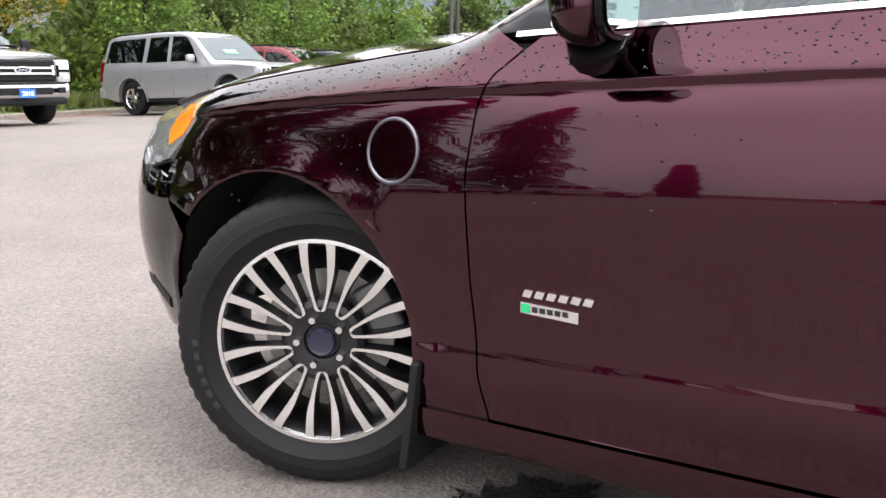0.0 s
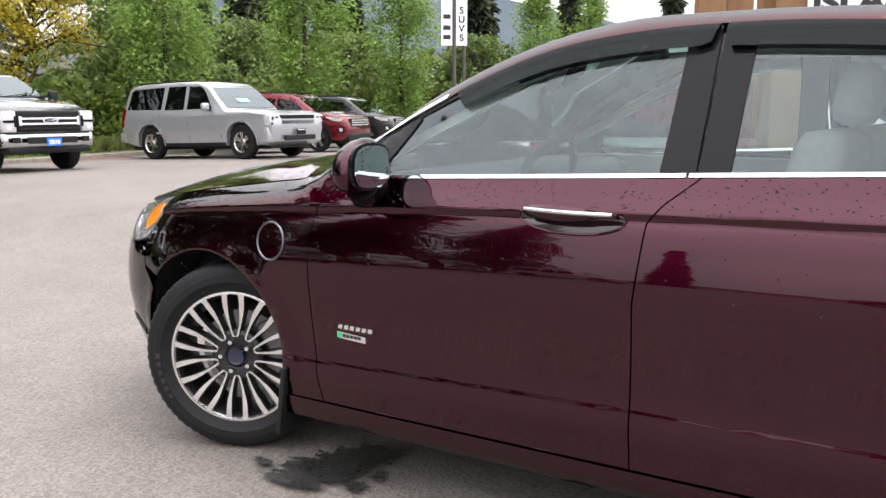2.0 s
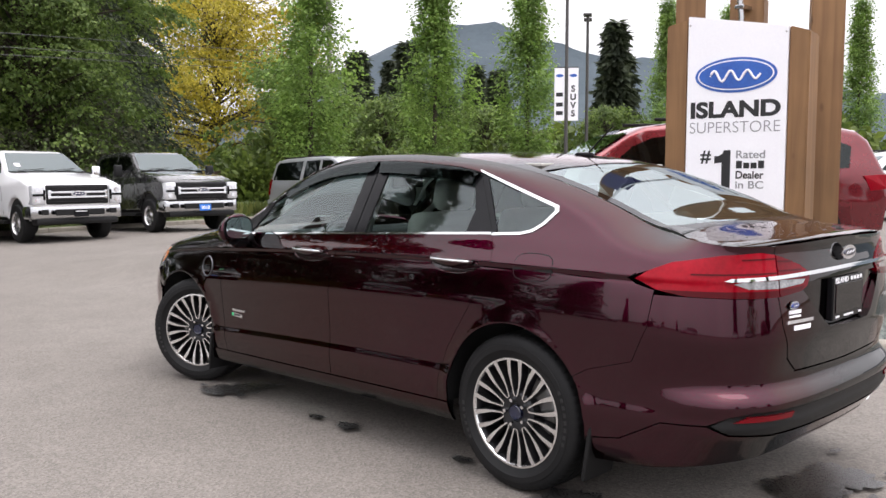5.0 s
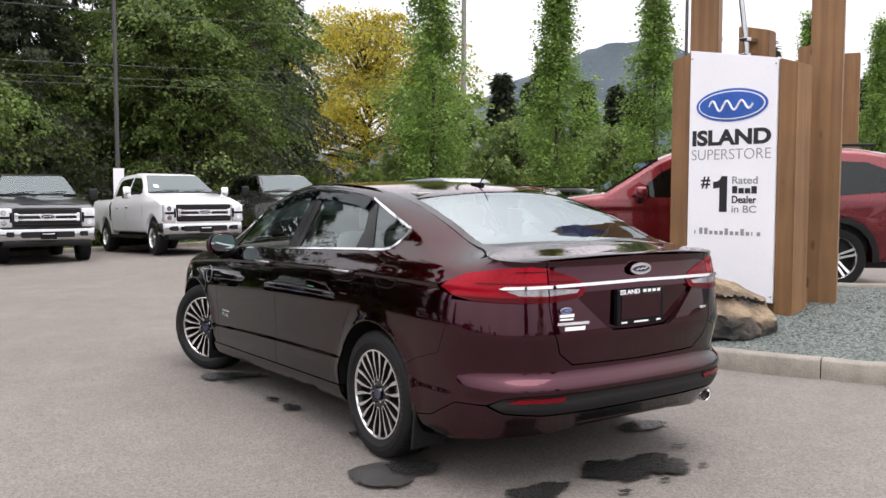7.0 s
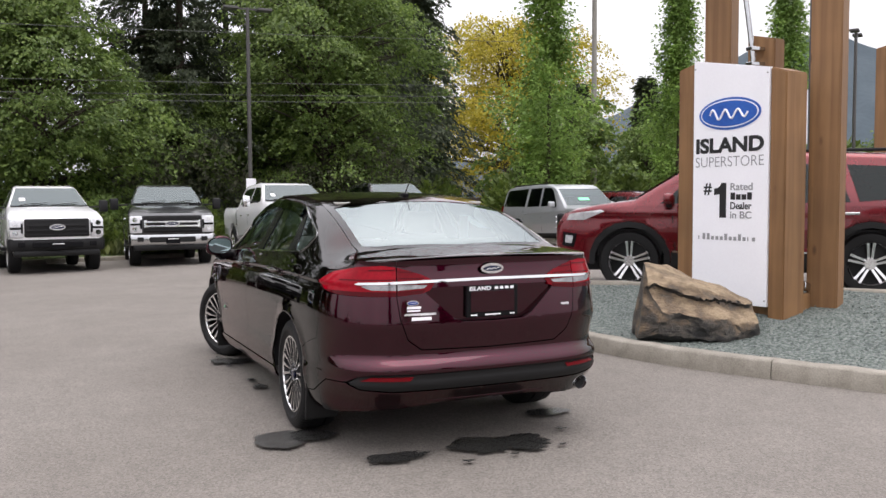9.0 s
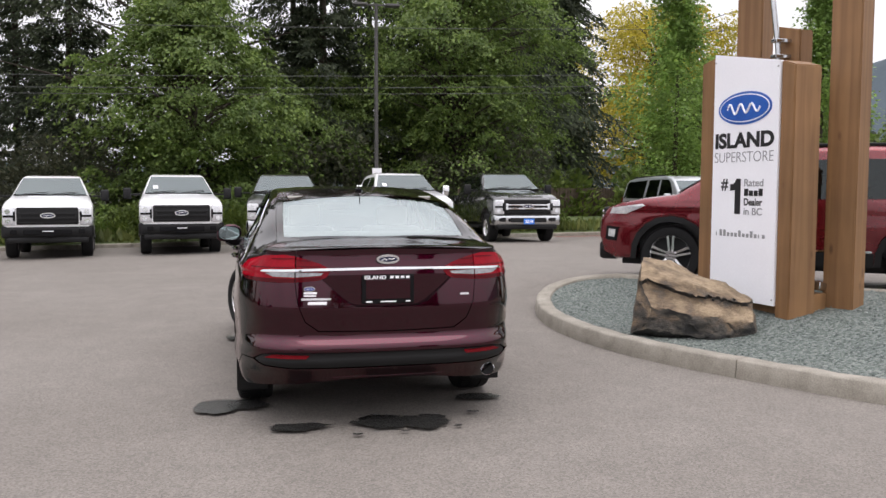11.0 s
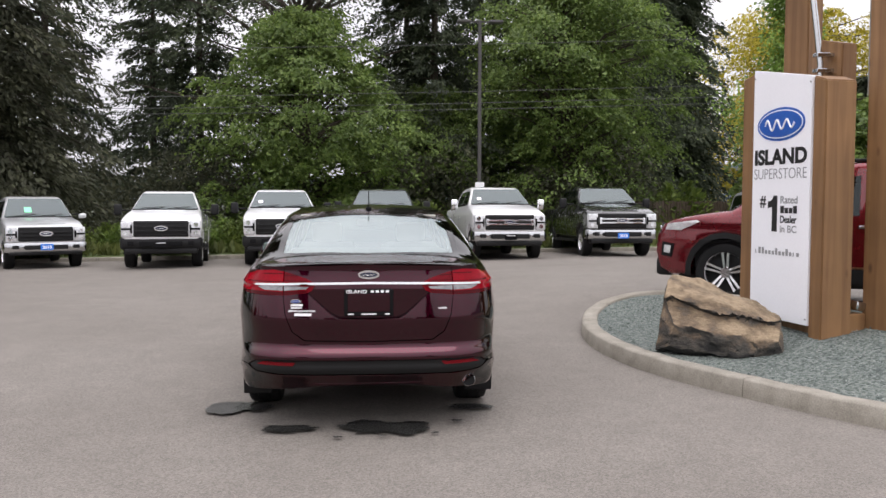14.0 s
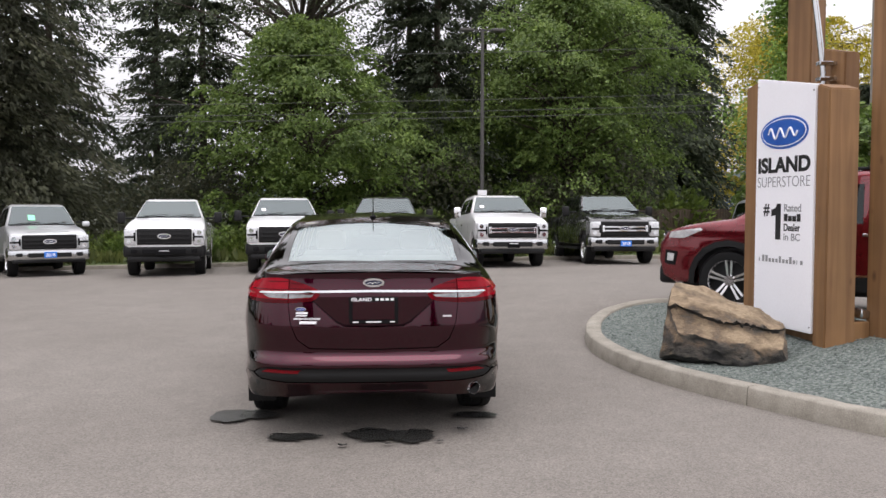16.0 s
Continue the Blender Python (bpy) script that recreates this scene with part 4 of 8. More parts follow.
    L2, L2n = on_wrap(0.009)
    skin("reversing_lens", [[(u_rear(0.775), 0.978), (u_rear(0.74), 0.986), (u_rear(0.582), 0.988), (u_rear(0.582), 0.954), (u_rear(0.72), 0.957)]], L2, L2n, M_CLEARLENS, tail, sides=(sx,), gap=0.001, lip=0.004, du=0.03, dv=0.02, label="clear lens")
    skin("reversing_lens", [[(u_rear(0.576), 0.988), (u_rear(0.40), 0.982), (u_rear(0.42), 0.964), (u_rear(0.576), 0.954)]], L2, L2n, M_CLEARLENS, tail2, sides=(sx,), gap=0.001, lip=0.004, du=0.03, dv=0.02, label="clear lens")
    skin("lens_foot", [[(us(-0.70), 0.950), (us(-0.82), 0.950), (u_rear(0.582), 0.948), (u_rear(0.582), 0.924), (u_rear(0.70), 0.924), (us(-0.80), 0.930)]], on_wrap(0.0075)[0], L2n, M_DEEPRED, tail, sides=(sx,), gap=0, lip=0.002, du=0.04, dv=0.02, label="dark red foot of the lens")
    skin("lens_foot", [[(u_rear(0.576), 0.948), (u_rear(0.41), 0.956), (u_rear(0.43), 0.937), (u_rear(0.576), 0.924)]], on_wrap(0.0075)[0], L2n, M_DEEPRED, tail2, sides=(sx,), gap=0, lip=0.002, du=0.04, dv=0.02, label="dark red foot of the lens")
    for z0, x0, x1 in ((1.066, 0.74, 0.585), (1.012, 0.86, 0.585)):
        skin("lamp_rib", [[(u_rear(x0), z0 - 0.003), (u_rear(x0), z0 + 0.003), (u_rear(x1), z0 + 0.005), (u_rear(x1), z0 - 0.001)]], on_wrap(0.0085)[0], L2n, M_DEEPRED, tail, sides=(sx,), gap=0, lip=0.002, du=0.05, dv=0.03, label="dark red lens rib")
    for z0, x1 in ((1.056, 0.48), (1.020, 0.42)):
        skin("lamp_rib", [[(u_rear(0.573), z0 - 0.001), (u_rear(0.573), z0 + 0.005), (u_rear(x1), z0 + 0.001), (u_rear(x1), z0 - 0.005)]], on_wrap(0.0085)[0], L2n, M_DEEPRED, tail2, sides=(sx,), gap=0, lip=0.002, du=0.05, dv=0.03, label="dark red lens rib")
    # reflectors in the bumper
    R1, R1n = on_wrap(0.002)
    skin("reflector", [[(u_rear(0.77), 0.455), (u_rear(0.72), 0.476), (u_rear(0.49), 0.474), (u_rear(0.51), 0.452)]], R1, R1n, M_REFLECT, car, sides=(sx,), gap=0.001, lip=0.008, du=0.03, label="red bumper reflector")
    # head lamp
    hl = [(us(3.235), 0.836), (us(3.25), 0.898), (us(3.36), 0.884), (us(3.50), 0.858), (u_front(0.67), 0.822), (u_front(0.58), 0.785), (u_front(0.60), 0.72), (us(3.55), 0.705), (us(3.46), 0.71), (us(3.35), 0.735), (us(3.275), 0.79)]
    H1, H1n = on_wrap(0.0)
    hlm = skin("head_lamp", [hl], H1, H1n, M_CLEARLENS, car, sides=(sx,), gap=0.001, lip=0.02, du=0.03, dv=0.02, label="clear head lamp with amber corner")
    skin("indicator", [[(us(3.25), 0.840), (us(3.265), 0.874), (us(3.345), 0.868), (us(3.385), 0.800), (us(3.36), 0.768), (us(3.29), 0.798)]], on_wrap(0.003)[0], H1n, M_AMBER, hlm, sides=(sx,), gap=0, lip=0.004, du=0.03, dv=0.02, label="amber corner lens")
    # door mirror
    bm = bmesh.new()
    bmesh.ops.create_uvsphere(bm, u_segments=24, v_segments=14, radius=1)
    for v in bm.verts:
        c = v.co
        yy = 0.085 * c.y if c.y > 0 else 0.028 * c.y
        v.co = Vector((sx * (0.985 + 0.115 * c.x * (1 - 0.12 * c.z) * (1 + 0.15 * (c.y > 0) * c.y)), 2.135 + yy - 0.03 * c.x * 0.6, 1.067 + 0.083 * (math.copysign(abs(c.z) ** 0.8, c.z)) - 0.012 * c.x))
    mir = part("door_mirror", bm, M_BURG, car, "burgundy door mirror", smooth=60)
    bm = bmesh.new()
    gl = [bm.verts.new((sx * (0.985 + 0.103 * math.copysign(abs(math.cos(t)) ** 0.7, math.cos(t))), 2.103 - 0.010 * math.cos(t), 1.067 + 0.070 * math.copysign(abs(math.sin(t)) ** 0.7, math.sin(t)))) for t in np.linspace(0, 2 * math.pi, 28, endpoint=False)]
    f = bm.faces.new(gl)
    e = bmesh.ops.extrude_face_region(bm, geom=[f])
    bmesh.ops.translate(bm, vec=(0, 0.012, 0), verts=[q for q in e["geom"] if isinstance(q, bmesh.types.BMVert)])
    part("mirror_surround", bm, M_TRIM, mir)
    bm = bmesh.new()
    bm.faces.new([bm.verts.new((sx * (0.985 + 0.094 * math.copysign(abs(math.cos(t)) ** 0.7, math.cos(t))), 2.099 - 0.010 * math.cos(t), 1.067 + 0.062 * math.copysign(abs(math.sin(t)) ** 0.7, math.sin(t)))) for t in np.linspace(0, 2 * math.pi, 28, endpoint=False)])
    part("mirror_glass", bm, surf("mirror_silver", (0.34, 0.41, 0.41), rough=0.03, metal=1.0), mir, "silvered mirror glass")
    bm = bmesh.new()
    tube(bm, [(sx * 0.82, 2.175, 1.0), (sx * 0.90, 2.175, 0.985), (sx * 0.965, 2.155, 0.985), (sx * 0.985, 2.145, 1.005)], 0.036, 12, 0.05)
    part("mirror_arm", bm, M_TRIM, mir, smooth=60)
    # mud flaps
    for yy, zz in ((2.545, 0.37), (-0.415, 0.40)):
        bm = bmesh.new()
        fw = 0.945 if yy > 1 else 0.925
        box(bm, -fw if sx < 0 else 0.72, -0.72 if sx < 0 else fw, yy - 0.02, yy + 0.0, 0.125, zz, 0.006)
        bmesh.ops.rotate(bm, cent=(0, yy, zz), matrix=Matrix.Rotation(radians(8), 3, 'X'), verts=bm.verts)
        part("mud_flap", bm, M_DARK, car, "black plastic mud flap")
    # wheel wells
    for yc, r in ((FA, AR), (RA, AQ)):
        bm = bmesh.new()
        pr = [(yc + (r + 0.012) * math.cos(radians(a)), 0.345 + (r + 0.012) * math.sin(radians(a))) for a in range(-4, 186, 10)]
        a = [bm.verts.new((sx * (abs(body(u_side(y), max(z, 0.22)).x) - 0.012), y, z)) for y, z in pr]
        b = [bm.verts.new((sx * 0.55, y, z)) for y, z in pr]
        for i in range(len(pr) - 1):
            bm.faces.new((a[i], a[i + 1], b[i + 1], b[i]))
        bm.faces.new(b)
        part("wheel_liner", bm, M_DARK, car, "dark wheel arch liner", smooth=60)

# chrome bar and emblem across the tail
bar = [(u_rear(0.80), 0.990), (u_rear(0.78), 1.000), (u_rear(0.4), 1.010), (U_MAX, 1.014), (U_MAX, 0.999), (u_rear(0.4), 0.995), (u_rear(0.78), 0.986)]
skin("chrome_bar", [bar], on_wrap(0.018)[0], wrap_n, M_CHROME, boot, sides=(-1, 1), gap=0, lip=0.025, du=0.04, label="full-width chrome bar")


def oval_badge(cx, cy, cz, a, b, parent, m=None, name="oval_badge", rim=0.14, field=None):
    """A blue oval in a bright rim with a plain bright stroke. Faces -y."""
    out = []
    for nm, s0, s1, mat_, y in (("rim", 1.0, 1.0, M_SILVER, 0.0), ("field", 1 - rim, 1 - rim * a / b, field or M_BLUE, -0.004)):
        bm = bmesh.new()
        pts = [(a * s0 * math.cos(t), b * s1 * math.sin(t)) for t in np.linspace(0, 2 * math.pi, 32, endpoint=False)]
        prism(bm, pts, 0, 0.006)
        bmesh.ops.transform(bm, matrix=Matrix.Translation((cx, cy + y, cz)) @ Matrix.Rotation(radians(90), 4, 'X'), verts=bm.verts)
        if m is not None:
            bmesh.ops.transform(bm, matrix=m, verts=bm.verts)
        out.append(part(name if nm == "rim" else "badge_field", bm, mat_, parent if nm == "rim" else out[0]))
    bm = bmesh.new()
    pts = [Vector((cx + a * 0.58 * q, cy - 0.011, cz + b * (0.16 * math.sin(q * 9) + 0.05 * q))) for q in np.linspace(-1, 1, 17)]
    tube(bm, pts, b * 0.06, 6)
    if m is not None:
        bmesh.ops.transform(bm, matrix=m, verts=bm.verts)
    part("badge_stroke", bm, M_SILVER, out[0])
    return out[0]


tagged(oval_badge(0.0, -1.068, 1.062, 0.072, 0.030, boot, rim=0.2, field=M_NAVY), label="blue oval badge with bright rim")
# plate frame in the recess
bm = bx(-0.165, 0.165, -1.078, -1.048, 0.785, 0.965, 0.006)
plate = part("plate_frame", bm, M_TRIM, boot, "black plate frame with no plate")
part("plate_blank", bx(-0.14, 0.14, -1.081, -1.0785, 0.815, 0.935, 0.002), M_BURG, plate)
letters("frame_lettering", "ISLAND", 0.031, M_WHITE, Matrix.Translation((-0.150, -1.0795, 0.9395)) @ Matrix.Rotation(radians(90), 4, 'X'), plate, 0.001, 0.0007, 'LEFT', 1.32)
for k in range(4):
    x0 = 0.012 + 0.0335 * k
    part("frame_bar", bx(x0, x0 + 0.022, -1.0815, -1.0795, 0.943, 0.958), M_WHITE, plate)
for x0, x1 in ((-0.14, -0.10), (-0.05, 0.05), (0.11, 0.14)):
    part("frame_bar", bx(x0, x1, -1.0815, -1.0795, 0.795, 0.803), M_WHITE, plate)
# stickers on the lid
so, son = on_wrap(0.004)
tagged(oval_badge(-0.485, body(u_rear(0.485), 0.884).y - 0.001, 0.884, 0.036, 0.016, boot, name="oval_sticker"), label="small blue and white oval sticker")
for k, (x0, x1, z0, z1, mm) in enumerate(((0.525, 0.445, 0.852, 0.866, M_WHITE), (0.525, 0.45, 0.838, 0.846, M_WHITE), (0.54, 0.36, 0.815, 0.828, M_SILVER), (0.50, 0.385, 0.788, 0.806, M_WHITE))):
    skin("lid_lettering", [[(u_rear(x0), z0), (u_rear(x0) + 0.004, z1), (u_rear(x1) + 0.004, z1), (u_rear(x1), z0)]], so, son, mm, boot, sides=(-1,), gap=0, lip=0.004, du=0.05)
skin("lid_lettering", [[(u_rear(0.53), 0.828), (u_rear(0.53), 0.840), (u_rear(0.47), 0.840), (u_rear(0.47), 0.828)]], so, son, M_SILVER, boot, sides=(1,), gap=0, lip=0.004, du=0.05)
# raised edge along the foot of the valance
bm = bmesh.new()
tube(bm, [body(u_rear(abs(x)), 0.322, -1 if x < 0 else 1, -0.006) for x in np.linspace(-0.38, 0.38, 17)], 0.006, 8)
part("valance_edge", bm, M_BURG, car, smooth=60)
# exhaust tip
bm = bmesh.new()
lathe(bm, [(0.047, 0.14), (0.047, 0.0), (0.044, -0.005), (0.040, 0.0), (0.038, 0.13)], 28, 'y', Matrix.Translation((0.69, -0.930, 0.316)))
part("exhaust_tip", bm, M_CHROME, car, "round chrome exhaust tip", smooth=40)
part("exhaust_inside", cyl(bmesh.new(), 0.039, 0.039, (0.69, -0.912, 0.316), (0.69, -0.85, 0.316), 24), M_DARK, car)
# antenna
bm = bmesh.new()
box(bm, -0.024, 0.024, 0.245, 0.345, 1.474, 1.502, 0.012)
ant = part("antenna_base", bm, M_TRIM, car, smooth=40)
part("antenna_mast", cyl(bmesh.new(), 0.005, 0.003, (0, 0.275, 1.495), (0, 0.115, 1.635), 8), M_DARK, ant)
# underside
bm = bx(-0.62, 0.62, -0.5, 3.2, 0.19, 0.25, 0.02)
part("floor_pan", bm, M_DARK, car)
bm = bmesh.new()
for sx in (-1, 1):
    box(bm, sx * 0.84 if sx < 0 else 0.78, -0.78 if sx < 0 else 0.84, 0.50, 2.45, 0.20, 1.0)
box(bm, -0.60, 0.60, -0.86, -0.50, 0.36, 0.98)
box(bm, -0.70, 0.70, 2.5, 3.45, 0.5, 0.86)
box(bm, -0.80, 0.80, -0.56, -0.42, 0.5, 0.98)
part("inner_structure", bm, M_DARK, car)


# ---- wheels ----
M_CAP = surf("dark_cap", (0.009, 0.012, 0.034), rough=0.25, coat=0.6)

def wheel_parts(parent, m, steer_mirror=1):
    """Tyre with rim, twenty slim spokes in ten pairs, hub, nuts, cap and brake disc. The outer face looks to -x."""
    R, W = 0.338, 0.118
    bm = bmesh.new()
    prof = [(0.238, 0.10), (0.25, 0.112), (0.285, 0.122), (0.315, 0.118), (0.329, 0.108), (0.335, 0.094), (0.3375, 0.07), (0.338, 0.045), (0.331, 0.044), (0.331, 0.036), (0.338, 0.035), (0.339, 0.0),
            (0.338, -0.035), (0.331, -0.036), (0.331, -0.044), (0.338, -0.045), (0.3375, -0.07), (0.335, -0.094), (0.329, -0.108), (0.315, -0.118), (0.300, -0.1215), (0.298, -0.1245), (0.276, -0.1255), (0.274, -0.1225), (0.25, -0.112), (0.238, -0.10)]
    prof = [(0.238 + (r - 0.238) * 1.15, x) for r, x in prof]
    lathe(bm, prof, 192, 'x')
    # cross grooves bite into the shoulders
    for v in bm.verts:
        r = math.hypot(v.co.y, v.co.z)
        i = round(math.atan2(v.co.z, v.co.y) / (2 * math.pi) * 192)
        if r > 0.335 and 0.05 < abs(v.co.x) < 0.119 and i % 3 == 0:
            k = (r - 0.0042) / r
            v.co.y, v.co.z = v.co.y * k, v.co.z * k
    tyre = part("wheel", bm, M_RUBBER, parent, "black road tyre on a two-tone alloy rim", smooth=35)
    tyre.matrix_local = m
    for k, (a0, n) in enumerate(((62, 8), (238, 6))):
        bm = bmesh.new()
        for i in range(n):
            q = Matrix.Rotation(radians(a0 + 6.2 * i), 4, 'X')
            box(bm, -0.1275, -0.1245, -0.0085, 0.0085, 0.287, 0.301, 0, q)
        part("sidewall_lettering", bm, surf("moulded_rubber", (0.015, 0.015, 0.0155), rough=0.6) if "moulded_rubber" not in bpy.data.materials else bpy.data.materials["moulded_rubber"], tyre, "raised unreadable sidewall lettering")
    bm = bmesh.new()
    lathe(bm, [(0.238, 0.095), (0.226, 0.07), (0.222, -0.07), (0.232, -0.098), (0.243, -0.109), (0.246, -0.104), (0.240, -0.095)], 72, 'x')
    part("rim", bm, M_GUN, tyre, smooth=40)
    bm = bmesh.new()
    lathe(bm, [(0.247, -0.104), (0.2455, -0.1118), (0.2365, -0.1125), (0.2315, -0.104)], 72, 'x')
    part("rim_lip", bm, M_MACHINED, tyre, "bright machined rim lip", smooth=40)
    # a spoke pair: two bright arms meeting in a round heel
    arms = []
    for i in range(10):
        q = Matrix.Rotation(radians(36 * i), 4, 'X')
        bm = bmesh.new()
        for s in (-1, 1):
            pts = [(0.0725, 0.0, 0.0046), (0.0745, 0.0055, 0.0050), (0.080, 0.0095, 0.0042), (0.090, 0.0125, 0.0036), (0.105, 0.0166, 0.0038), (0.125, 0.0214, 0.0046), (0.145, 0.0256, 0.0060), (0.165, 0.0288, 0.0079), (0.185, 0.0306, 0.0094), (0.205, 0.0314, 0.0100), (0.222, 0.0318, 0.0104), (0.232, 0.0320, 0.0122), (0.239, 0.0320, 0.0160)]
            rows = []
            for r, c, w in pts:
                xo = -0.0995 - 0.011 * sstep(0.09, 0.24, r)
                c *= s
                rows.append([bm.verts.new(q @ Vector((xo, c - w * 0.95, r))), bm.verts.new(q @ Vector((xo, c + w * 0.95, r))), bm.verts.new(q @ Vector((xo + 0.045, c + w * 1.15, r))), bm.verts.new(q @ Vector((xo + 0.045, c - w * 1.15, r)))])
            for a, b in zip(rows, rows[1:]):
                for k in range(4):
                    f = bm.faces.new((a[k], a[(k + 1) % 4], b[(k + 1) % 4], b[k]))
                    f.material_index = 0 if k == 0 else 1
            bm.faces.new(rows[0])
        part("spoke", bm, [M_MACHINED, M_GUN], tyre)
    bm = bmesh.new()
    lathe(bm, [(0.102, -0.05), (0.098, -0.088), (0.084, -0.096), (0.052, -0.094), (0.044, -0.092), (0.04, -0.085), (0.001, -0.085)], 60, 'x')
    part("hub", bm, M_GUN, tyre, "dark hub with five nuts", smooth=30)
    for i in range(5):
        t = radians(72 * i + 18)
        p = Vector((0, 0.056 * math.sin(t), 0.056 * math.cos(t)))
        bm = bmesh.new()
        cyl(bm, 0.0105, 0.0085, p + Vector((-0.085, 0, 0)), p + Vector((-0.112, 0, 0)), 6)
        part("wheel_nut", bm, M_CHROME, tyre)
    bm = bmesh.new()
    lathe(bm, [(0.033, -0.085), (0.033, -0.102), (0.030, -0.106), (0.026, -0.1045), (0.001, -0.1045)], 32, 'x')
    part("hub_cap", bm, [M_CAP], tyre, "dark blue hub cap", smooth=30)
    bm = bmesh.new()
    lathe(bm, [(0.03, -0.02), (0.158, -0.02), (0.158, 0.004), (0.03, 0.004)], 48, 'x')
    part("brake_disc", bm, M_STEEL, tyre, smooth=30)
    bm = bmesh.new()
    box(bm, -0.055, 0.05, -0.065, 0.065, 0.10, 0.185, 0.012, Matrix.Rotation(radians(62), 4, 'X'))
    part("brake_caliper", bm, surf("caliper", (0.2, 0.2, 0.2), rough=0.5, metal=0.6), tyre)
    return tyre


STEER = 26
hub_out = 0.1045
wheel_parts(car, pose(-0.90 + hub_out, 0, 0.335))
wheel_parts(car, pose(0.90 - hub_out, 0, 0.335, 0, 0, 180))
sn, cs = math.sin(radians(STEER)), math.cos(radians(STEER))
wheel_parts(car, pose(-0.862 + hub_out * cs, 2.856 + hub_out * sn, 0.335, 0, 0, STEER))
wheel_parts(car, pose(0.80, 2.89, 0.335, 0, 0, 180 + STEER))


# wipers on the windscreen foot
for x0, x1, y1 in ((-0.62, -0.02, 2.36), (0.08, 0.60, 2.34)):
    bm = bmesh.new()
    w_ = lambda x, y: deck(min(1.0, abs(x) / top_half(y)[0]), y, -1 if x < 0 else 1, 0.014)
    tube(bm, [w_(x0 + (x1 - x0) * f, 2.50 + (y1 - 2.50) * f) for f in np.linspace(0, 1, 9)], 0.009, 6, 0.006)
    part("wiper", bm, M_DARK, car, "black windscreen wiper")

# ---- cabin ----
def seat(x, y, w, parent):
    bm = bmesh.new()
    box(bm, x - w / 2, x + w / 2, y - 0.28, y + 0.28, 0.42, 0.60, 0.05)
    st = part("seat", bm, M_BEIGE, parent, "grey cloth seat", smooth=50)
    bm = bmesh.new()
    box(bm, x - w / 2, x + w / 2, -0.07, 0.07, 0.0, 0.64, 0.06, Matrix.Translation((0, y - 0.26, 0.56)) @ Matrix.Rotation(radians(14), 4, 'X'))
    part("backrest", bm, M_BEIGE, st, smooth=50)
    if w < 0.7:
        bm = bmesh.new()
        box(bm, x - 0.13, x + 0.13, -0.05, 0.05, 0.0, 0.17, 0.04, Matrix.Translation((0, y - 0.44, 1.19)) @ Matrix.Rotation(radians(10), 4, 'X'))
        part("headrest", bm, M_BEIGE, st, smooth=50)
    return st


for sx in (-1, 1):
    seat(sx * 0.37, 1.35, 0.52, car)
seat(0, 0.42, 1.25, car)
bm = bmesh.new()
box(bm, -0.76, 0.76, 1.98, 2.42, 0.72, 1.02, 0.08)
part("dashboard", bm, M_SOFT, car, smooth=50)
bm = bmesh.new()
ring = [Vector((-0.37 + 0.185 * math.cos(t), 1.86 - 0.07 * math.sin(t), 0.98 + 0.17 * math.sin(t))) for t in np.linspace(0, 2 * math.pi, 25)]
tube(bm, ring, 0.015, 8)
stw = part("steering_wheel", bm, M_TRIM, car, smooth=60)
bm = bx(-0.44, -0.30, 1.86, 1.92, 0.92, 1.03, 0.02)
part("wheel_boss", bm, M_TRIM, stw)
part("wheel_spoke", bx(-0.54, -0.20, 1.865, 1.885, 0.965, 0.995, 0.006), M_SILVER, stw)
part("rear_shelf", bx(-0.62, 0.62, -0.55, 0.02, 1.02, 1.06, 0.01), M_SOFT, car)
part("rear_view_mirror", bx(-0.13, 0.13, 1.66, 1.69, 1.30, 1.37, 0.015), M_TRIM, car)
part("door_card", bx(-0.80, -0.76, 0.5, 2.3, 0.3, 1.03, 0.01), M_BEIGE, car)
part("door_card", bx(0.76, 0.80, 0.5, 2.3, 0.3, 1.03, 0.01), M_BEIGE, car)
part("headliner", bx(-0.54, 0.54, 0.15, 1.50, 1.425, 1.44, 0.004), M_BEIGE, car)
part("window_paper", bx(0.70, 0.703, 0.70, 0.86, 1.12, 1.32), M_WHITE, car, "white paper sheet on the far rear door glass")
for sx in (-1, 1):
    part("pillar_cover", slab_box((sx * 0.735, 1.24, 1.06), (sx * 0.60, 1.21, 1.43), 0.05, 0.012), M_BEIGE, car)
    part("pillar_cover", slab_box((sx * 0.70, 2.30, 1.06), (sx * 0.56, 1.60, 1.42), 0.035, 0.012), M_BEIGE, car)

# ---- rain beads on the upper panels ----
rnd = random.Random(77)
verts, faces = [], []


def bead(p, n, r):
    a = n.orthogonal().normalized()
    b = n.cross(a)
    k = len(verts)
    for j in range(7):
        t = 2 * math.pi * j / 7
        verts.append(tuple(p + (a * math.cos(t) + b * math.sin(t)) * r))
    for j in range(7):
        t = 2 * math.pi * j / 7
        verts.append(tuple(p + (a * math.cos(t) + b * math.sin(t)) * r * 0.65 + n * r * 0.42))
    verts.append(tuple(p + n * r * 0.55))
    for j in range(7):
        faces.append((k + j, k + (j + 1) % 7, k + 7 + (j + 1) % 7, k + 7 + j))
        faces.append((k + 7 + j, k + 7 + (j + 1) % 7, k + 14))


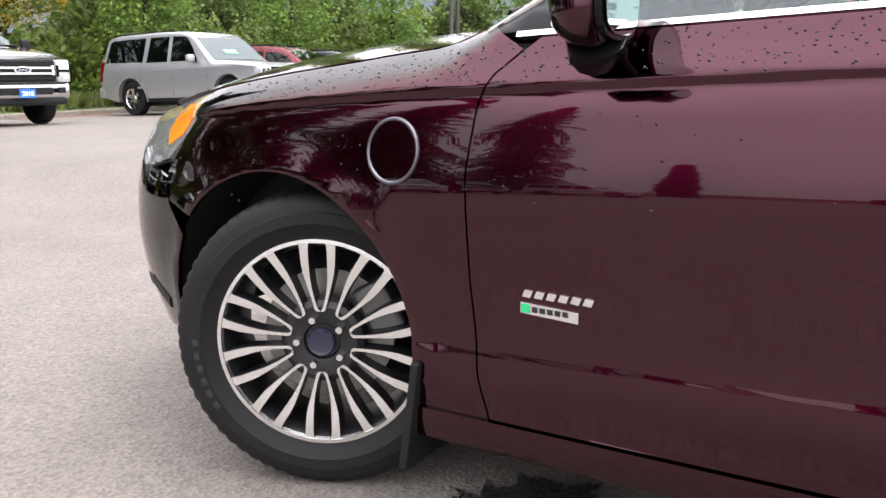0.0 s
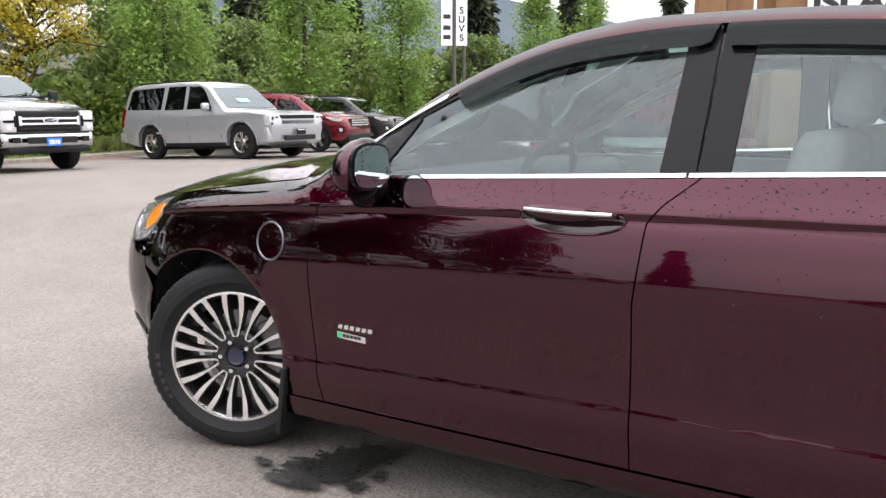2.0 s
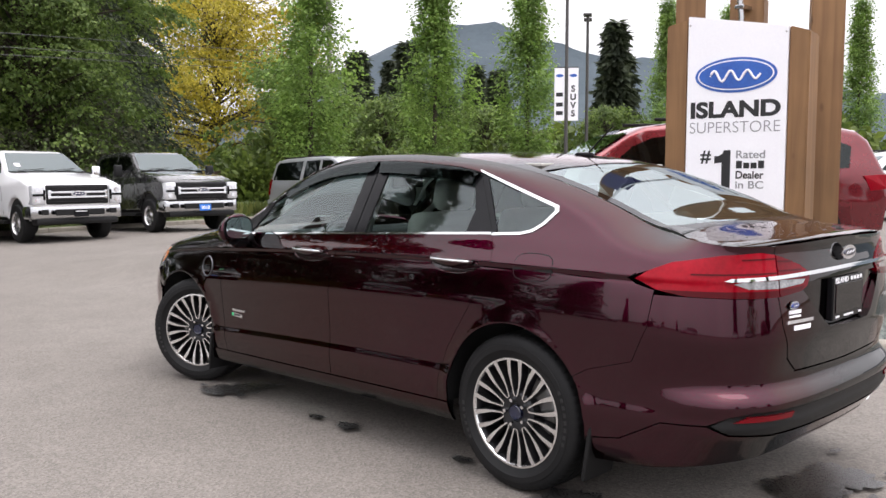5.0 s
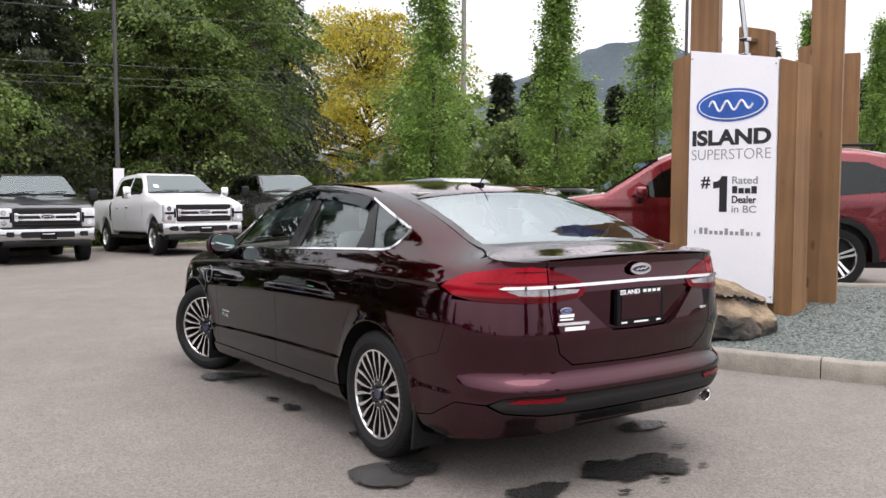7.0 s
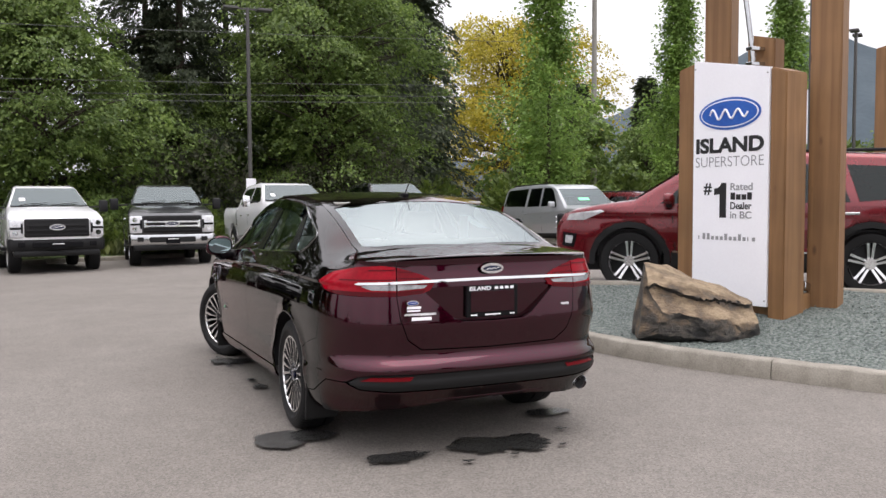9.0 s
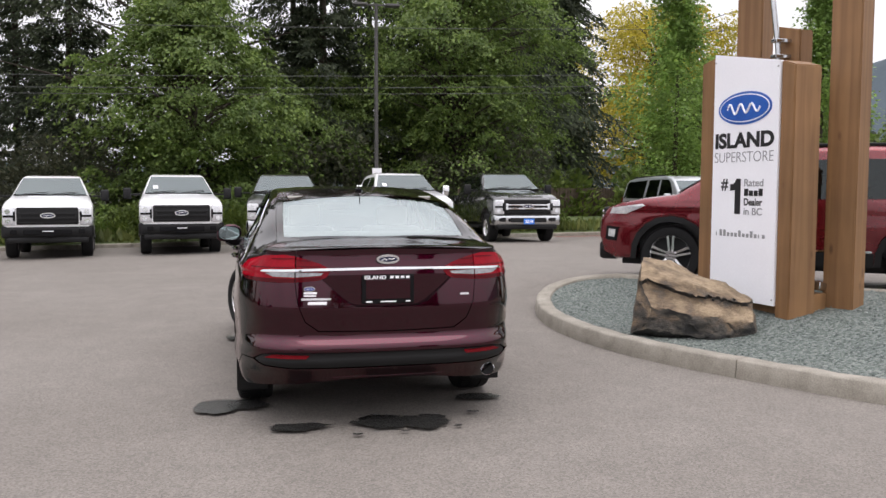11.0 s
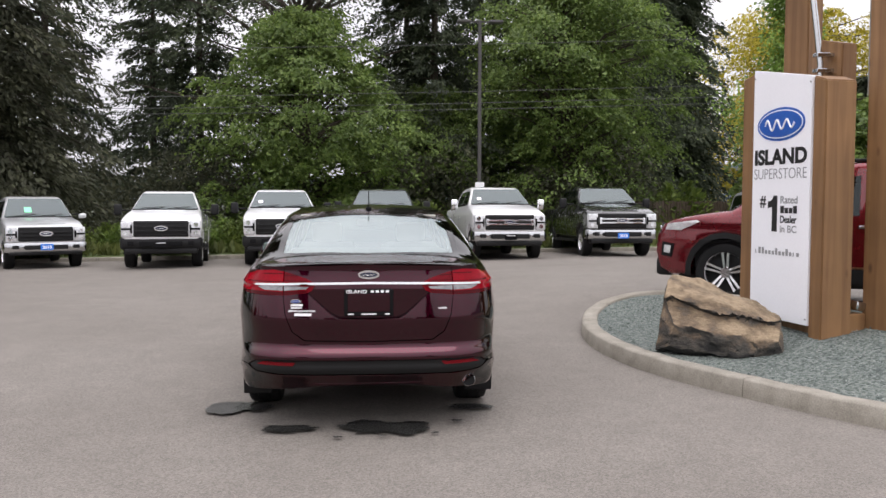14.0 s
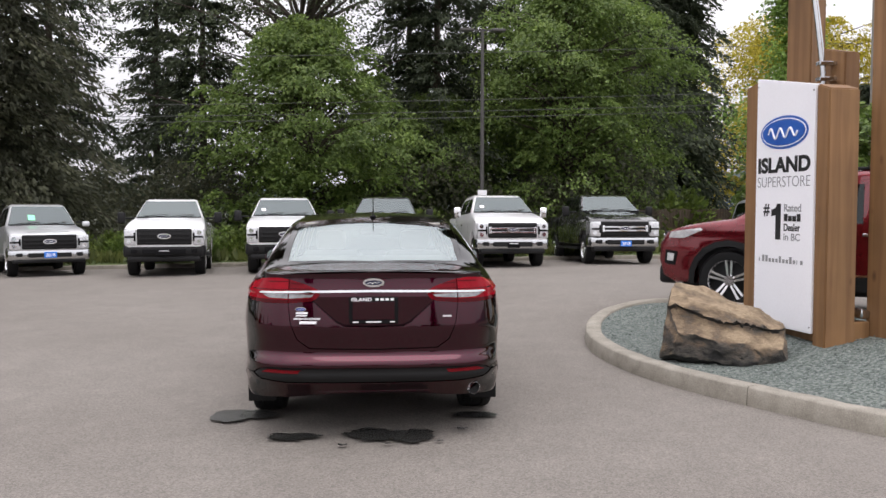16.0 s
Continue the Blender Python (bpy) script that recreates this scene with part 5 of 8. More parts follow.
for i in range(900):
    y = rnd.uniform(0.2, 3.1)
    c = crease(y)
    top_z = min(belt(y) - 0.012, top_edge(y) - 0.01)
    z = rnd.uniform(c + 0.004, top_z) if rnd.random() < 0.82 else rnd.uniform(c - 0.22, c)
    if z > top_z:
        continue
    u = u_side(y)
    bead(body(u, z), body_n(u, z), rnd.uniform(0.0012, 0.0034))
for i in range(800):
    y = rnd.choice((rnd.uniform(2.55, 3.6), rnd.uniform(-1.0, -0.7), rnd.uniform(0.1, 1.5)))
    a = rnd.uniform(0, 0.97)
    sx = rnd.choice((-1, 1))
    bead(deck(a, y, sx), deck_n(a, y, sx), rnd.uniform(0.0014, 0.0036))
me = bpy.data.meshes.new("rain_water")
me.from_pydata(verts, [], faces)
me.polygons.foreach_set("use_smooth", [True] * len(me.polygons))
mw, ntw, lnw, bw = shader("water_bead")
bw.inputs["Base Color"].default_value = (0.012, 0.003, 0.005, 1)
bw.inputs["Roughness"].default_value = 0.03
bw.inputs["IOR"].default_value = 1.4
me.materials.append(mw)
beads = new("rain_water", me)
beads.parent = car
tagged(beads, kind="stuff", label="clear rain beads on the paint")

# ---------------- other vehicles ----------------
def hull(profile, half, r=0.06, du=0.25, dv=0.2):
    """A body from its side outline (y, z): flanks at half(y, z), a rolled edge of radius r and a sheet across."""
    bm = bmesh.new()
    mid, inn = shrink(profile, r * 0.29), shrink(profile, r)
    n = len(profile)
    rings = {}
    for sx in (-1, 1):
        a = [bm.verts.new((sx * (half(y, z) - r), y, z)) for y, z in profile]
        b = [bm.verts.new((sx * (half(y, z) - r * 0.29), y, z)) for y, z in mid]
        c = [bm.verts.new((sx * half(y, z), y, z)) for y, z in inn]
        for p, q in ((a, b), (b, c)):
            for i in range(n):
                bm.faces.new((p[i], p[(i + 1) % n], q[(i + 1) % n], q[i]))
        rings[sx] = a
        vs, fs, es = cells(inn, du, dv)
        pv = [bm.verts.new((sx * half(y, z), y, z)) for y, z in vs]
        for f in fs:
            bm.faces.new([pv[k] for k in f])
    for i in range(n):
        bm.faces.new((rings[-1][i], rings[-1][(i + 1) % n], rings[1][(i + 1) % n], rings[1][i]))
    bmesh.ops.remove_doubles(bm, verts=bm.verts, dist=0.0005)
    return bm


def plate_on(pts, half, off, sx, t=0.006):
    """A flat piece with thickness lying on a flank."""
    bm = bmesh.new()
    vs, fs, es = cells(pts, 0.4, 0.3)
    o = [bm.verts.new((sx * (half(y, z) + off), y, z)) for y, z in vs]
    i_ = [bm.verts.new((sx * (half(y, z) + off - t), y, z)) for y, z in vs]
    for f in fs:
        bm.faces.new([o[k] for k in f])
    for a, b in es:
        bm.faces.new((o[a], o[b], i_[b], i_[a]))
    return bm


def slab(p4, t=0.01):
    """A pane from four corners, with thickness."""
    p = [Vector(q) for q in p4]
    n = (p[1] - p[0]).cross(p[3] - p[0]).normalized() * t
    bm = bmesh.new()
    a, b = [bm.verts.new(q) for q in p], [bm.verts.new(q - n) for q in p]
    bm.faces.new(a), bm.faces.new(b[::-1])
    for i in range(4):
        bm.faces.new((a[i], b[i], b[(i + 1) % 4], a[(i + 1) % 4]))
    return bm


M_CARGLASS = glass("dark_car_glass", (0.07, 0.08, 0.08), 1.0, 1.42)
M_SHIELD = glass("windscreen_glass", (0.32, 0.39, 0.38), 1.0, 2.1)
M_LAMP = surf("lamp_lens", (0.40, 0.41, 0.43), (0.85, 0.86, 0.88), rough=0.14, metal=0.35, coat=1.0, scale=14, fine=60)
M_BRIGHT = surf("bright_bumper", (0.50, 0.51, 0.52), (0.60, 0.61, 0.62), rough=0.10, metal=1.0)
M_STICK = surf("green_sticker", (0.25, 0.85, 0.45), rough=0.5)
M_TAGBLUE = surf("blue_tag", (0.02, 0.16, 0.62), rough=0.4)
PAINTS = {
    "white": paint("white_paint", (0.82, 0.82, 0.83), (0.87, 0.87, 0.88), 0.0, 0.3),
    "silver": paint("silver_paint", (0.36, 0.375, 0.39), (0.44, 0.455, 0.47), 0.55, 0.30),
    "pale_silver": paint("pale_silver_paint", (0.52, 0.53, 0.54), (0.62, 0.63, 0.64), 0.2, 0.32),
    "charcoal": paint("charcoal_paint", (0.022, 0.023, 0.025), (0.035, 0.036, 0.038), 0.4, 0.3),
    "black": paint("black_paint", (0.008, 0.008, 0.009), (0.014, 0.014, 0.015), 0.2, 0.25),
    "red": paint("ruby_paint", (0.11, 0.0025, 0.007), (0.17, 0.004, 0.011), 0.6, 0.25),
}


def arch_pts(yc, zc, r, z0, back=False, n=10):
    """Wheel opening along the lower outline, in the order of rising or falling y."""
    a0 = math.asin(min(1, (zc - z0) / r)) if zc > z0 else 0
    a = [math.pi + a0 - (math.pi + 2 * a0) * i / n for i in range(n + 1)]
    pts = [(yc + r * math.cos(t), zc + r * math.sin(t)) for t in a]
    return pts if not back else pts[::-1]


def road_wheel(parent, x, y, r, w, rim_r, sx, spokes=6, steer=0.0, rim_mat=None):
    bm = bmesh.new()
    lathe(bm, [(rim_r, w / 2 - 0.01), (rim_r * 1.1, w / 2), (r * 0.93, w / 2 - 0.006), (r * 0.985, w / 2 - 0.03), (r, w / 2 - 0.06), (r, -w / 2 + 0.06), (r * 0.985, -w / 2 + 0.03), (r * 0.93, -w / 2 + 0.006), (rim_r * 1.1, -w / 2), (rim_r, -w / 2 + 0.01)], 40, 'x')
    wh = part("wheel", bm, M_RUBBER, parent, smooth=40)
    wh.matrix_local = pose(x, y, r, 0, 0, (0 if sx < 0 else 180) + steer)
    bm = bmesh.new()
    lathe(bm, [(rim_r, w / 2 - 0.01), (rim_r * 0.94, 0.02), (rim_r * 0.94, -w / 2 + 0.03), (rim_r * 1.02, -w / 2 - 0.002), (rim_r * 1.01, -w / 2 + 0.012)], 40, 'x')
    part("rim", bm, rim_mat or M_MACHINED, wh, smooth=40)
    bm = bmesh.new()
    lathe(bm, [(rim_r * 0.95, 0.03), (0.02, 0.03)], 28, 'x')
    part("brake_shield", bm, M_DARK, wh)
    for i in range(spokes):
        q = Matrix.Rotation(2 * math.pi * i / spokes, 4, 'X')
        bm = bmesh.new()
        for s in (-1, 1):
            vs = [q @ Vector(v) for v in ((-w / 2 + 0.045, s * 0.02 - 0.014, rim_r * 0.2), (-w / 2 + 0.045, s * 0.02 + 0.014, rim_r * 0.2), (-w / 2 + 0.008, s * 0.035 + 0.016, rim_r * 0.97), (-w / 2 + 0.008, s * 0.035 - 0.016, rim_r * 0.97))]
            a = [bm.verts.new(v) for v in vs]
            b = [bm.verts.new(v + Vector((0.03, 0, 0))) for v in vs]
            bm.faces.new(a), bm.faces.new(b[::-1])
            for k in range(4):
                bm.faces.new((a[k], b[k], b[(k + 1) % 4], a[(k + 1) % 4]))
        part("spoke", bm, rim_mat or M_MACHINED, wh)
    bm = bmesh.new()
    cyl(bm, rim_r * 0.30, rim_r * 0.26, (0.0, 0, 0), (-w / 2 + 0.02, 0, 0), 20)
    part("hub", bm, rim_mat or M_MACHINED, wh, smooth=40)
    return wh


def tag_plate(parent, y, z, text, x=0.0):
    pl = part("display_tag", bx(x - 0.155, x + 0.155, y - 0.012, y, z - 0.078, z + 0.078, 0.004), M_TAGBLUE, parent, "blue display tag")
    letters("tag_letters", text, 0.115, M_WHITE, Matrix.Translation((x, y - 0.0135, z - 0.042)) @ Matrix.Rotation(radians(90), 4, 'X'), pl, 0.001, 0.003, 'CENTER')
    return pl


def frame_plate(parent, y, z):
    pl = part("plate_frame", bx(-0.16, 0.16, y - 0.012, y, z - 0.07, z + 0.07, 0.004), M_TRIM, parent)
    part("plate_bar", bx(-0.12, 0.12, y - 0.0145, y - 0.0122, z + 0.035, z + 0.052), M_WHITE, pl)
    return pl


def pickup(name, label, col, style, cab, m, tag=None, f150=False, sticker=False, mirrors="black", height=2.06):
    """A pickup facing -y with its front bumper at the origin. style: work (black front) or chrome."""
    k = height / 1.98
    t = tagged(empty(name, m), label=label, category="pickup truck", group="row of parked pickups")
    P = PAINTS[col]
    half = lambda y, z: (0.985 - 0.03 * sstep(0.5, 0.0, y) - (0.0 if z < 1.24 * k else (z - 1.24 * k) * 0.40) - 0.012 * abs(z - 0.85) - 0.10 * max(0.0, 0.85 - z) + 0.010 * sstep(0.07, 0.0, abs(z - 1.15 * k))) if not f150 else (0.975 - 0.05 * sstep(0.6, 0.0, y) - (0.0 if z < 1.14 * k else (z - 1.14 * k) * 0.34))
    rw = 0.405 if not f150 else 0.385
    fy, ry = 0.98, 4.95 if cab == "crew" else 4.6
    ce = {"crew": 4.35, "ext": 3.95, "reg": 3.45}[cab]
    hood = 1.19 * k if not f150 else 1.12 * k          # leading edge
    cowl = 1.44 * k if not f150 else 1.35 * k
    prof = [(0.14, 0.62 * k)] + [(0.12, 0.95 * k), (0.15, hood - 0.07), (0.24, hood), (0.7, hood + (cowl - hood) * 0.5), (1.2, hood + (cowl - hood) * 0.83), (1.50, cowl), (1.60, cowl + 0.02), (2.02, cowl + 0.015 + 0.60 * (height - 0.14 - cowl)), (2.26, height - 0.12), (2.42, height - 0.055), (2.9, height), (ce - 0.35, height - 0.015), (ce - 0.08, height - 0.07), (ce, height - 0.2), (ce + 0.02, 1.2 * k), (ce + 0.02, 0.55)] + \
        [(fy + 0.55, 0.52)] + arch_pts(fy, rw + 0.05, rw + 0.085, 0.52, True)[0:] + [(0.42, 0.56)]
    part("cab", hull(prof, half, 0.07, 0.4, 0.3), P, t, smooth=38)
    bed = [(ce + 0.05, 0.55), (ce + 0.05, 1.36 * k), (6.02, 1.38 * k), (6.08, 1.34 * k), (6.08, 0.62)] + [(ry + 0.62, 0.55)] + arch_pts(ry, rw + 0.05, rw + 0.085, 0.55, True)
    part("bed", hull(bed, half, 0.04, 0.5, 0.4), P, t, smooth=38)
    part("chassis", bx(-0.75, 0.75, 0.5, 5.9, 0.38, 0.62), M_DARK, t)
    for sx in (-1, 1):
        for yy in (fy, ry):
            part("wheel_liner", bx(min(sx * 0.5, sx * 0.9), max(sx * 0.5, sx * 0.9), yy - 0.46, yy + 0.46, 0.55, 0.95), M_DARK, t)
            road_wheel(t, sx * 0.83, yy, rw, 0.27, 0.235, sx, 6, rim_mat=M_STEEL if style == "work" else M_MACHINED)
        # side glass
        b0 = cowl + 0.01
        wf = [(1.86, b0 + 0.0), (2.05, b0 + 0.20), (2.30, height - 0.21), (2.46, height - 0.15), (2.95, height - 0.125), (2.98, b0 - 0.03)]
        part("side_window", plate_on(wf, half, 0.003, sx), M_CARGLASS, t)
        if cab != "reg":
            part("side_window", plate_on([(3.06, b0 - 0.03), (3.06, height - 0.125), (ce - 0.42, height - 0.15), (ce - 0.28, height - 0.22), (ce - 0.25, b0 - 0.03)], half, 0.003, sx), M_CARGLASS, t)
        for y0 in ((2.86,) if cab == "reg" else (2.86, 3.72)):
            part("door_handle", bx(min(sx * 0.97, sx * 1.005), max(sx * 0.97, sx * 1.005), y0 - 0.09, y0 + 0.06, 1.10 * k, 1.135 * k, 0.008), M_DARK if style == "work" else M_CHROME, t)
        for y0 in (1.66, 3.02, ce - 0.08):
            part("door_gap", plate_on([(y0, 0.60), (y0, 1.30 * k), (y0 + 0.012, 1.30 * k), (y0 + 0.012, 0.60)], half, 0.0015, sx, 0.002), M_DARK, t)
        part("running_board", bx(min(sx * 0.84, sx * 1.0), max(sx * 0.84, sx * 1.0), fy + 0.62, ry - 0.62, 0.40, 0.47, 0.01), M_DARK, t)
        # tow mirrors
        big = 0.0 if f150 else 1.0
        bmm = bmesh.new()
        cx = sx * (1.20 + 0.06 * big)
        box(bmm, cx - 0.10, cx + 0.10, 1.86, 1.98, 1.32 * k, (1.46 + 0.14 * big) * k, 0.035)
        mr = part("door_mirror", bmm, (M_CHROME if mirrors == "chrome" else (P if mirrors == "paint" else M_DARK)), t, smooth=45)
        part("mirror_arm", bx(min(sx * 0.93, cx), max(sx * 0.93, cx), 1.90, 1.96, 1.42 * k, 1.46 * k, 0.01), M_DARK, mr)
        part("mirror_shell", bx(cx - 0.095, cx + 0.095, 1.93, 2.0, 1.32 * k, 1.41 * k, 0.02), M_DARK, mr)
    # windscreen, wipers, roof
    w0, w1 = half(1.62, cowl) - 0.06, half(2.26, height - 0.12) - 0.055
    part("windscreen", slab([(-w0, 1.60, cowl + 0.035), (w0, 1.60, cowl + 0.035), (w1, 2.27, height - 0.09), (-w1, 2.27, height - 0.09)], 0.008), M_SHIELD, t)
    part("cowl", bx(-w0, w0, 1.46, 1.60, cowl + 0.008, cowl + 0.03, 0.006), M_DARK, t)
    for x0 in (-0.62, 0.05):
        part("wiper", cyl(bmesh.new(), 0.010, 0.008, (x0, 1.585, cowl + 0.045), (x0 + 0.58, 1.66, cowl + 0.10), 6), M_DARK, t)
    if sticker:
        x0, x1, d = (-0.32, -0.14, 0.13) if sticker == "green" else (-0.62, -0.50, 0.08)
        zz = lambda y: cowl + 0.035 + (y - 1.60) / 0.645 * (height - 0.15 - cowl) + 0.012
        part("price_sticker", slab([(x0, 1.80 - d / 2, zz(1.80 - d / 2)), (x1, 1.80 - d / 2, zz(1.80 - d / 2)), (x1, 1.80 + d, zz(1.80 + d)), (x0, 1.80 + d, zz(1.80 + d))], 0.004), M_STICK if sticker == "green" else M_WHITE, t)
    # front end
    g0, g1 = (0.76 * k, 1.15 * k) if not f150 else (0.71 * k, 1.08 * k)
    gw = 0.665
    gm = M_DARK if style == "work" else M_CHROME
    gr = part("grille", bx(-gw, gw, 0.085, 0.20, g0, g1, 0.03), M_DARK, t, smooth=40)
    if style == "chrome":
        for sz in (g0 + 0.06, g0 + 0.10, g1 - 0.10, g1 - 0.06):
            part("grille_slat", bx(-gw + 0.04, gw - 0.04, 0.078, 0.10, sz - 0.006, sz + 0.006), M_DARK, gr)
    hb = bmesh.new()
    box(hb, -0.60, 0.60, 0.26, 1.44, hood - 0.1, cowl - 0.01, 0.0)
    for v in hb.verts:
        if v.co.z > hood:
            v.co.z = (hood + 0.018 if v.co.y < 0.6 else cowl + 0.006)
            v.co.x *= 0.9
    bmesh.ops.bevel(hb, geom=hb.edges[:], offset=0.035, segments=3, affect='EDGES')
    part("hood_bulge", hb, P, t, smooth=50)
    n = 4
    for i in range(n):
        z = g0 + (g1 - g0) * (i + 0.5) / n
        h = 0.012 if i not in (1, 2) else 0.024
        part("grille_bar", bx(-gw + 0.03, gw - 0.03, 0.062 if i in (1, 2) else 0.072, 0.10, z - h, z + h * 0.7, 0.006), gm if style != "mesh" and (i in (1, 2) or style == "work") else M_DARK, gr)
    for sx in (-1, 1):
        part("grille_post", bx(min(sx * (gw - 0.09), sx * (gw - 0.02)), max(sx * (gw - 0.09), sx * (gw - 0.02)), 0.066, 0.10, g0 + 0.11, g1 - 0.11, 0.012), gm if style != "mesh" else M_DARK, gr)
        lm = part("head_lamp", bx(min(sx * 0.685, sx * 0.965), max(sx * 0.685, sx * 0.965), 0.085, 0.40, g0 - 0.01, g1 - 0.005, 0.03), M_LAMP, t, "clear head lamp", smooth=40)
        part("lamp_divider", bx(min(sx * 0.70, sx * 0.95), max(sx * 0.70, sx * 0.95), 0.078, 0.12, (g0 + g1) / 2 - 0.03, (g0 + g1) / 2 + 0.02, 0.004), M_TRIM, lm)
        part("lamp_housing", bx(min(sx * 0.69, sx * 0.735), max(sx * 0.69, sx * 0.735), 0.072, 0.12, g0 + 0.09, g1 - 0.10, 0.008), M_TRIM, lm, "dark lamp housing")
        for zc in (g0 + 0.09, g1 - 0.10):
            part("lamp_unit", cyl(bmesh.new(), 0.062, 0.056, (sx * 0.85, 0.09, zc), (sx * 0.85, 0.074, zc), 16), M_CHROME, lm)
    oval_badge(0, 0.055, (g0 + g1) / 2 + 0.01, 0.165, 0.068, gr, rim=0.17, field=M_NAVY)
    bmat = M_DARK if style == "work" else M_BRIGHT
    b0, b1 = (0.46 * k if not f150 else 0.42 * k), (0.745 if not f150 else 0.70) * k
    bmm = bmesh.new()
    box(bmm, -1.0, 1.0, 0.0, 0.42, b0, b1, 0.06)
    for v in bmm.verts:
        v.co.y += 0.16 * (abs(v.co.x) / 1.0) ** 4
    bu = part("front_bumper", bmm, bmat, t, smooth=40)
    part("bumper_intake", bx(-0.52, 0.52, -0.012, 0.05, b0 + 0.08, b1 - 0.09, 0.015), M_TRIM if style == "work" else M_DARK, bu)
    for sx in (-1, 1):
        part("fog_lamp", bx(min(sx * 0.66, sx * 0.80), max(sx * 0.66, sx * 0.80), 0.012, 0.08, b0 + 0.10, b1 - 0.09, 0.012), M_TRIM if style == "work" else M_DARK, bu)
    part("air_dam", bx(-0.88, 0.88, 0.10, 0.42, 0.35 * k, b0 + 0.02, 0.04), M_DARK, t, smooth=40)
    if tag:
        tag_plate(t, -0.012, 0.56 * k, tag)
    else:
        frame_plate(t, -0.012, 0.57 * k)
    part("dash_top", bx(-0.72, 0.72, 1.75, 2.1, cowl - 0.15, cowl - 0.01, 0.03), M_SOFT, t)
    for sx in (-1, 1):
        part("seat", bx(sx * 0.42 - 0.24, sx * 0.42 + 0.24, 2.75, 2.92, 1.0, 1.80, 0.06), M_SOFT, t)
    return t


def at(x, y, a):
    """A pose on the lot that follows its slope between the axles."""
    t = radians(a)
    f, b = (x - math.sin(t), y + math.cos(t)), (x - 5 * math.sin(t), y + 5 * math.cos(t))
    z0, z1 = ground_z(*f), ground_z(*b)
    tilt = math.degrees(math.atan((z1 - z0) / 4))
    return pose(x, y, z0 - (z1 - z0) / 4, tilt, 0, a) if abs(a) < 30 else pose(x, y, z0, 0, 0, a)


pickup("pickup_truck", "pale silver pickup with dark mesh grille and green windscreen sticker", "pale_silver", "mesh", "crew", at(-8.38, 16.6, 27), "2018", True, "green", "paint", 2.0)
pickup("pickup_truck", "white work pickup with black grille and black bumper", "white", "work", "reg", at(-5.2, 15.4, 8), None, False, False)
pickup("pickup_truck", "white work pickup with black grille and sticker in the windscreen", "white", "work", "reg", at(-2.2, 15.5, 6), None, False, "white")
pickup("pickup_truck", "charcoal pickup with chrome grille and chrome bumper", "charcoal", "chrome", "crew", at(0.30, 16.0, -2.5), None, False, False)
pickup("pickup_truck", "white crew-cab pickup with chrome grille and chrome bumper", "white", "chrome", "crew", at(3.77, 16.05, 2), None, False, "white", "chrome")
pickup("pickup_truck", "black crew-cab pickup with chrome bumper and blue display tag", "black", "chrome", "crew", at(7.0, 16.6, 0), "2018", False, False)


def wagon(name, label, col, m, L, prof, half, wheels, wins, shield, parts_fn, rw, category, rim_spokes=5, rim=0.66, arch=0.07, r=0.08):
    """A closed car facing -y with its front at the origin."""
    t = tagged(empty(name, m), label=label, category=category)
    P = PAINTS[col]
    low = 0.34
    outline = prof + [(wheels[1] + rw + 0.3, low)] + arch_pts(wheels[1], rw, rw + arch, low, True) + arch_pts(wheels[0], rw, rw + arch, low, True) + [(0.25, low - 0.02)]
    part("body", hull(outline, half, r, 0.3, 0.25), P, t, smooth=38)
    for sx in (-1, 1):
        for w_ in wins:
            part("side_window", plate_on(w_, half, 0.004, sx), M_CARGLASS, t)
        for yy in wheels:
            part("wheel_liner", bx(min(sx * 0.5, sx * 0.88), max(sx * 0.5, sx * 0.88), yy - rw - 0.02, yy + rw + 0.02, 0.45, rw * 2 + 0.02), M_DARK, t)
            road_wheel(t, sx * (half(yy, 0.6) - 0.135), yy, rw, 0.24, rw * rim, sx, rim_spokes)
    part("windscreen", slab(shield, 0.008), M_SHIELD, t)
    part("underbody", bx(-0.7, 0.7, 0.3, L - 0.3, 0.25, 0.45), M_DARK, t)
    parts_fn(t, P, half)
    return t


# --- silver long wagon ---
def big_half(y, z):
    return 1.0 - 0.06 * sstep(0.7, 0.0, y) - 0.04 * sstep(4.9, 5.48, y) - (0.0 if z < 1.12 else (z - 1.12) * 0.22) - 0.02 * abs(z - 0.8) - 0.16 * max(0.0, 0.70 - z) + 0.014 * sstep(0.07, 0.0, abs(z - 1.08))


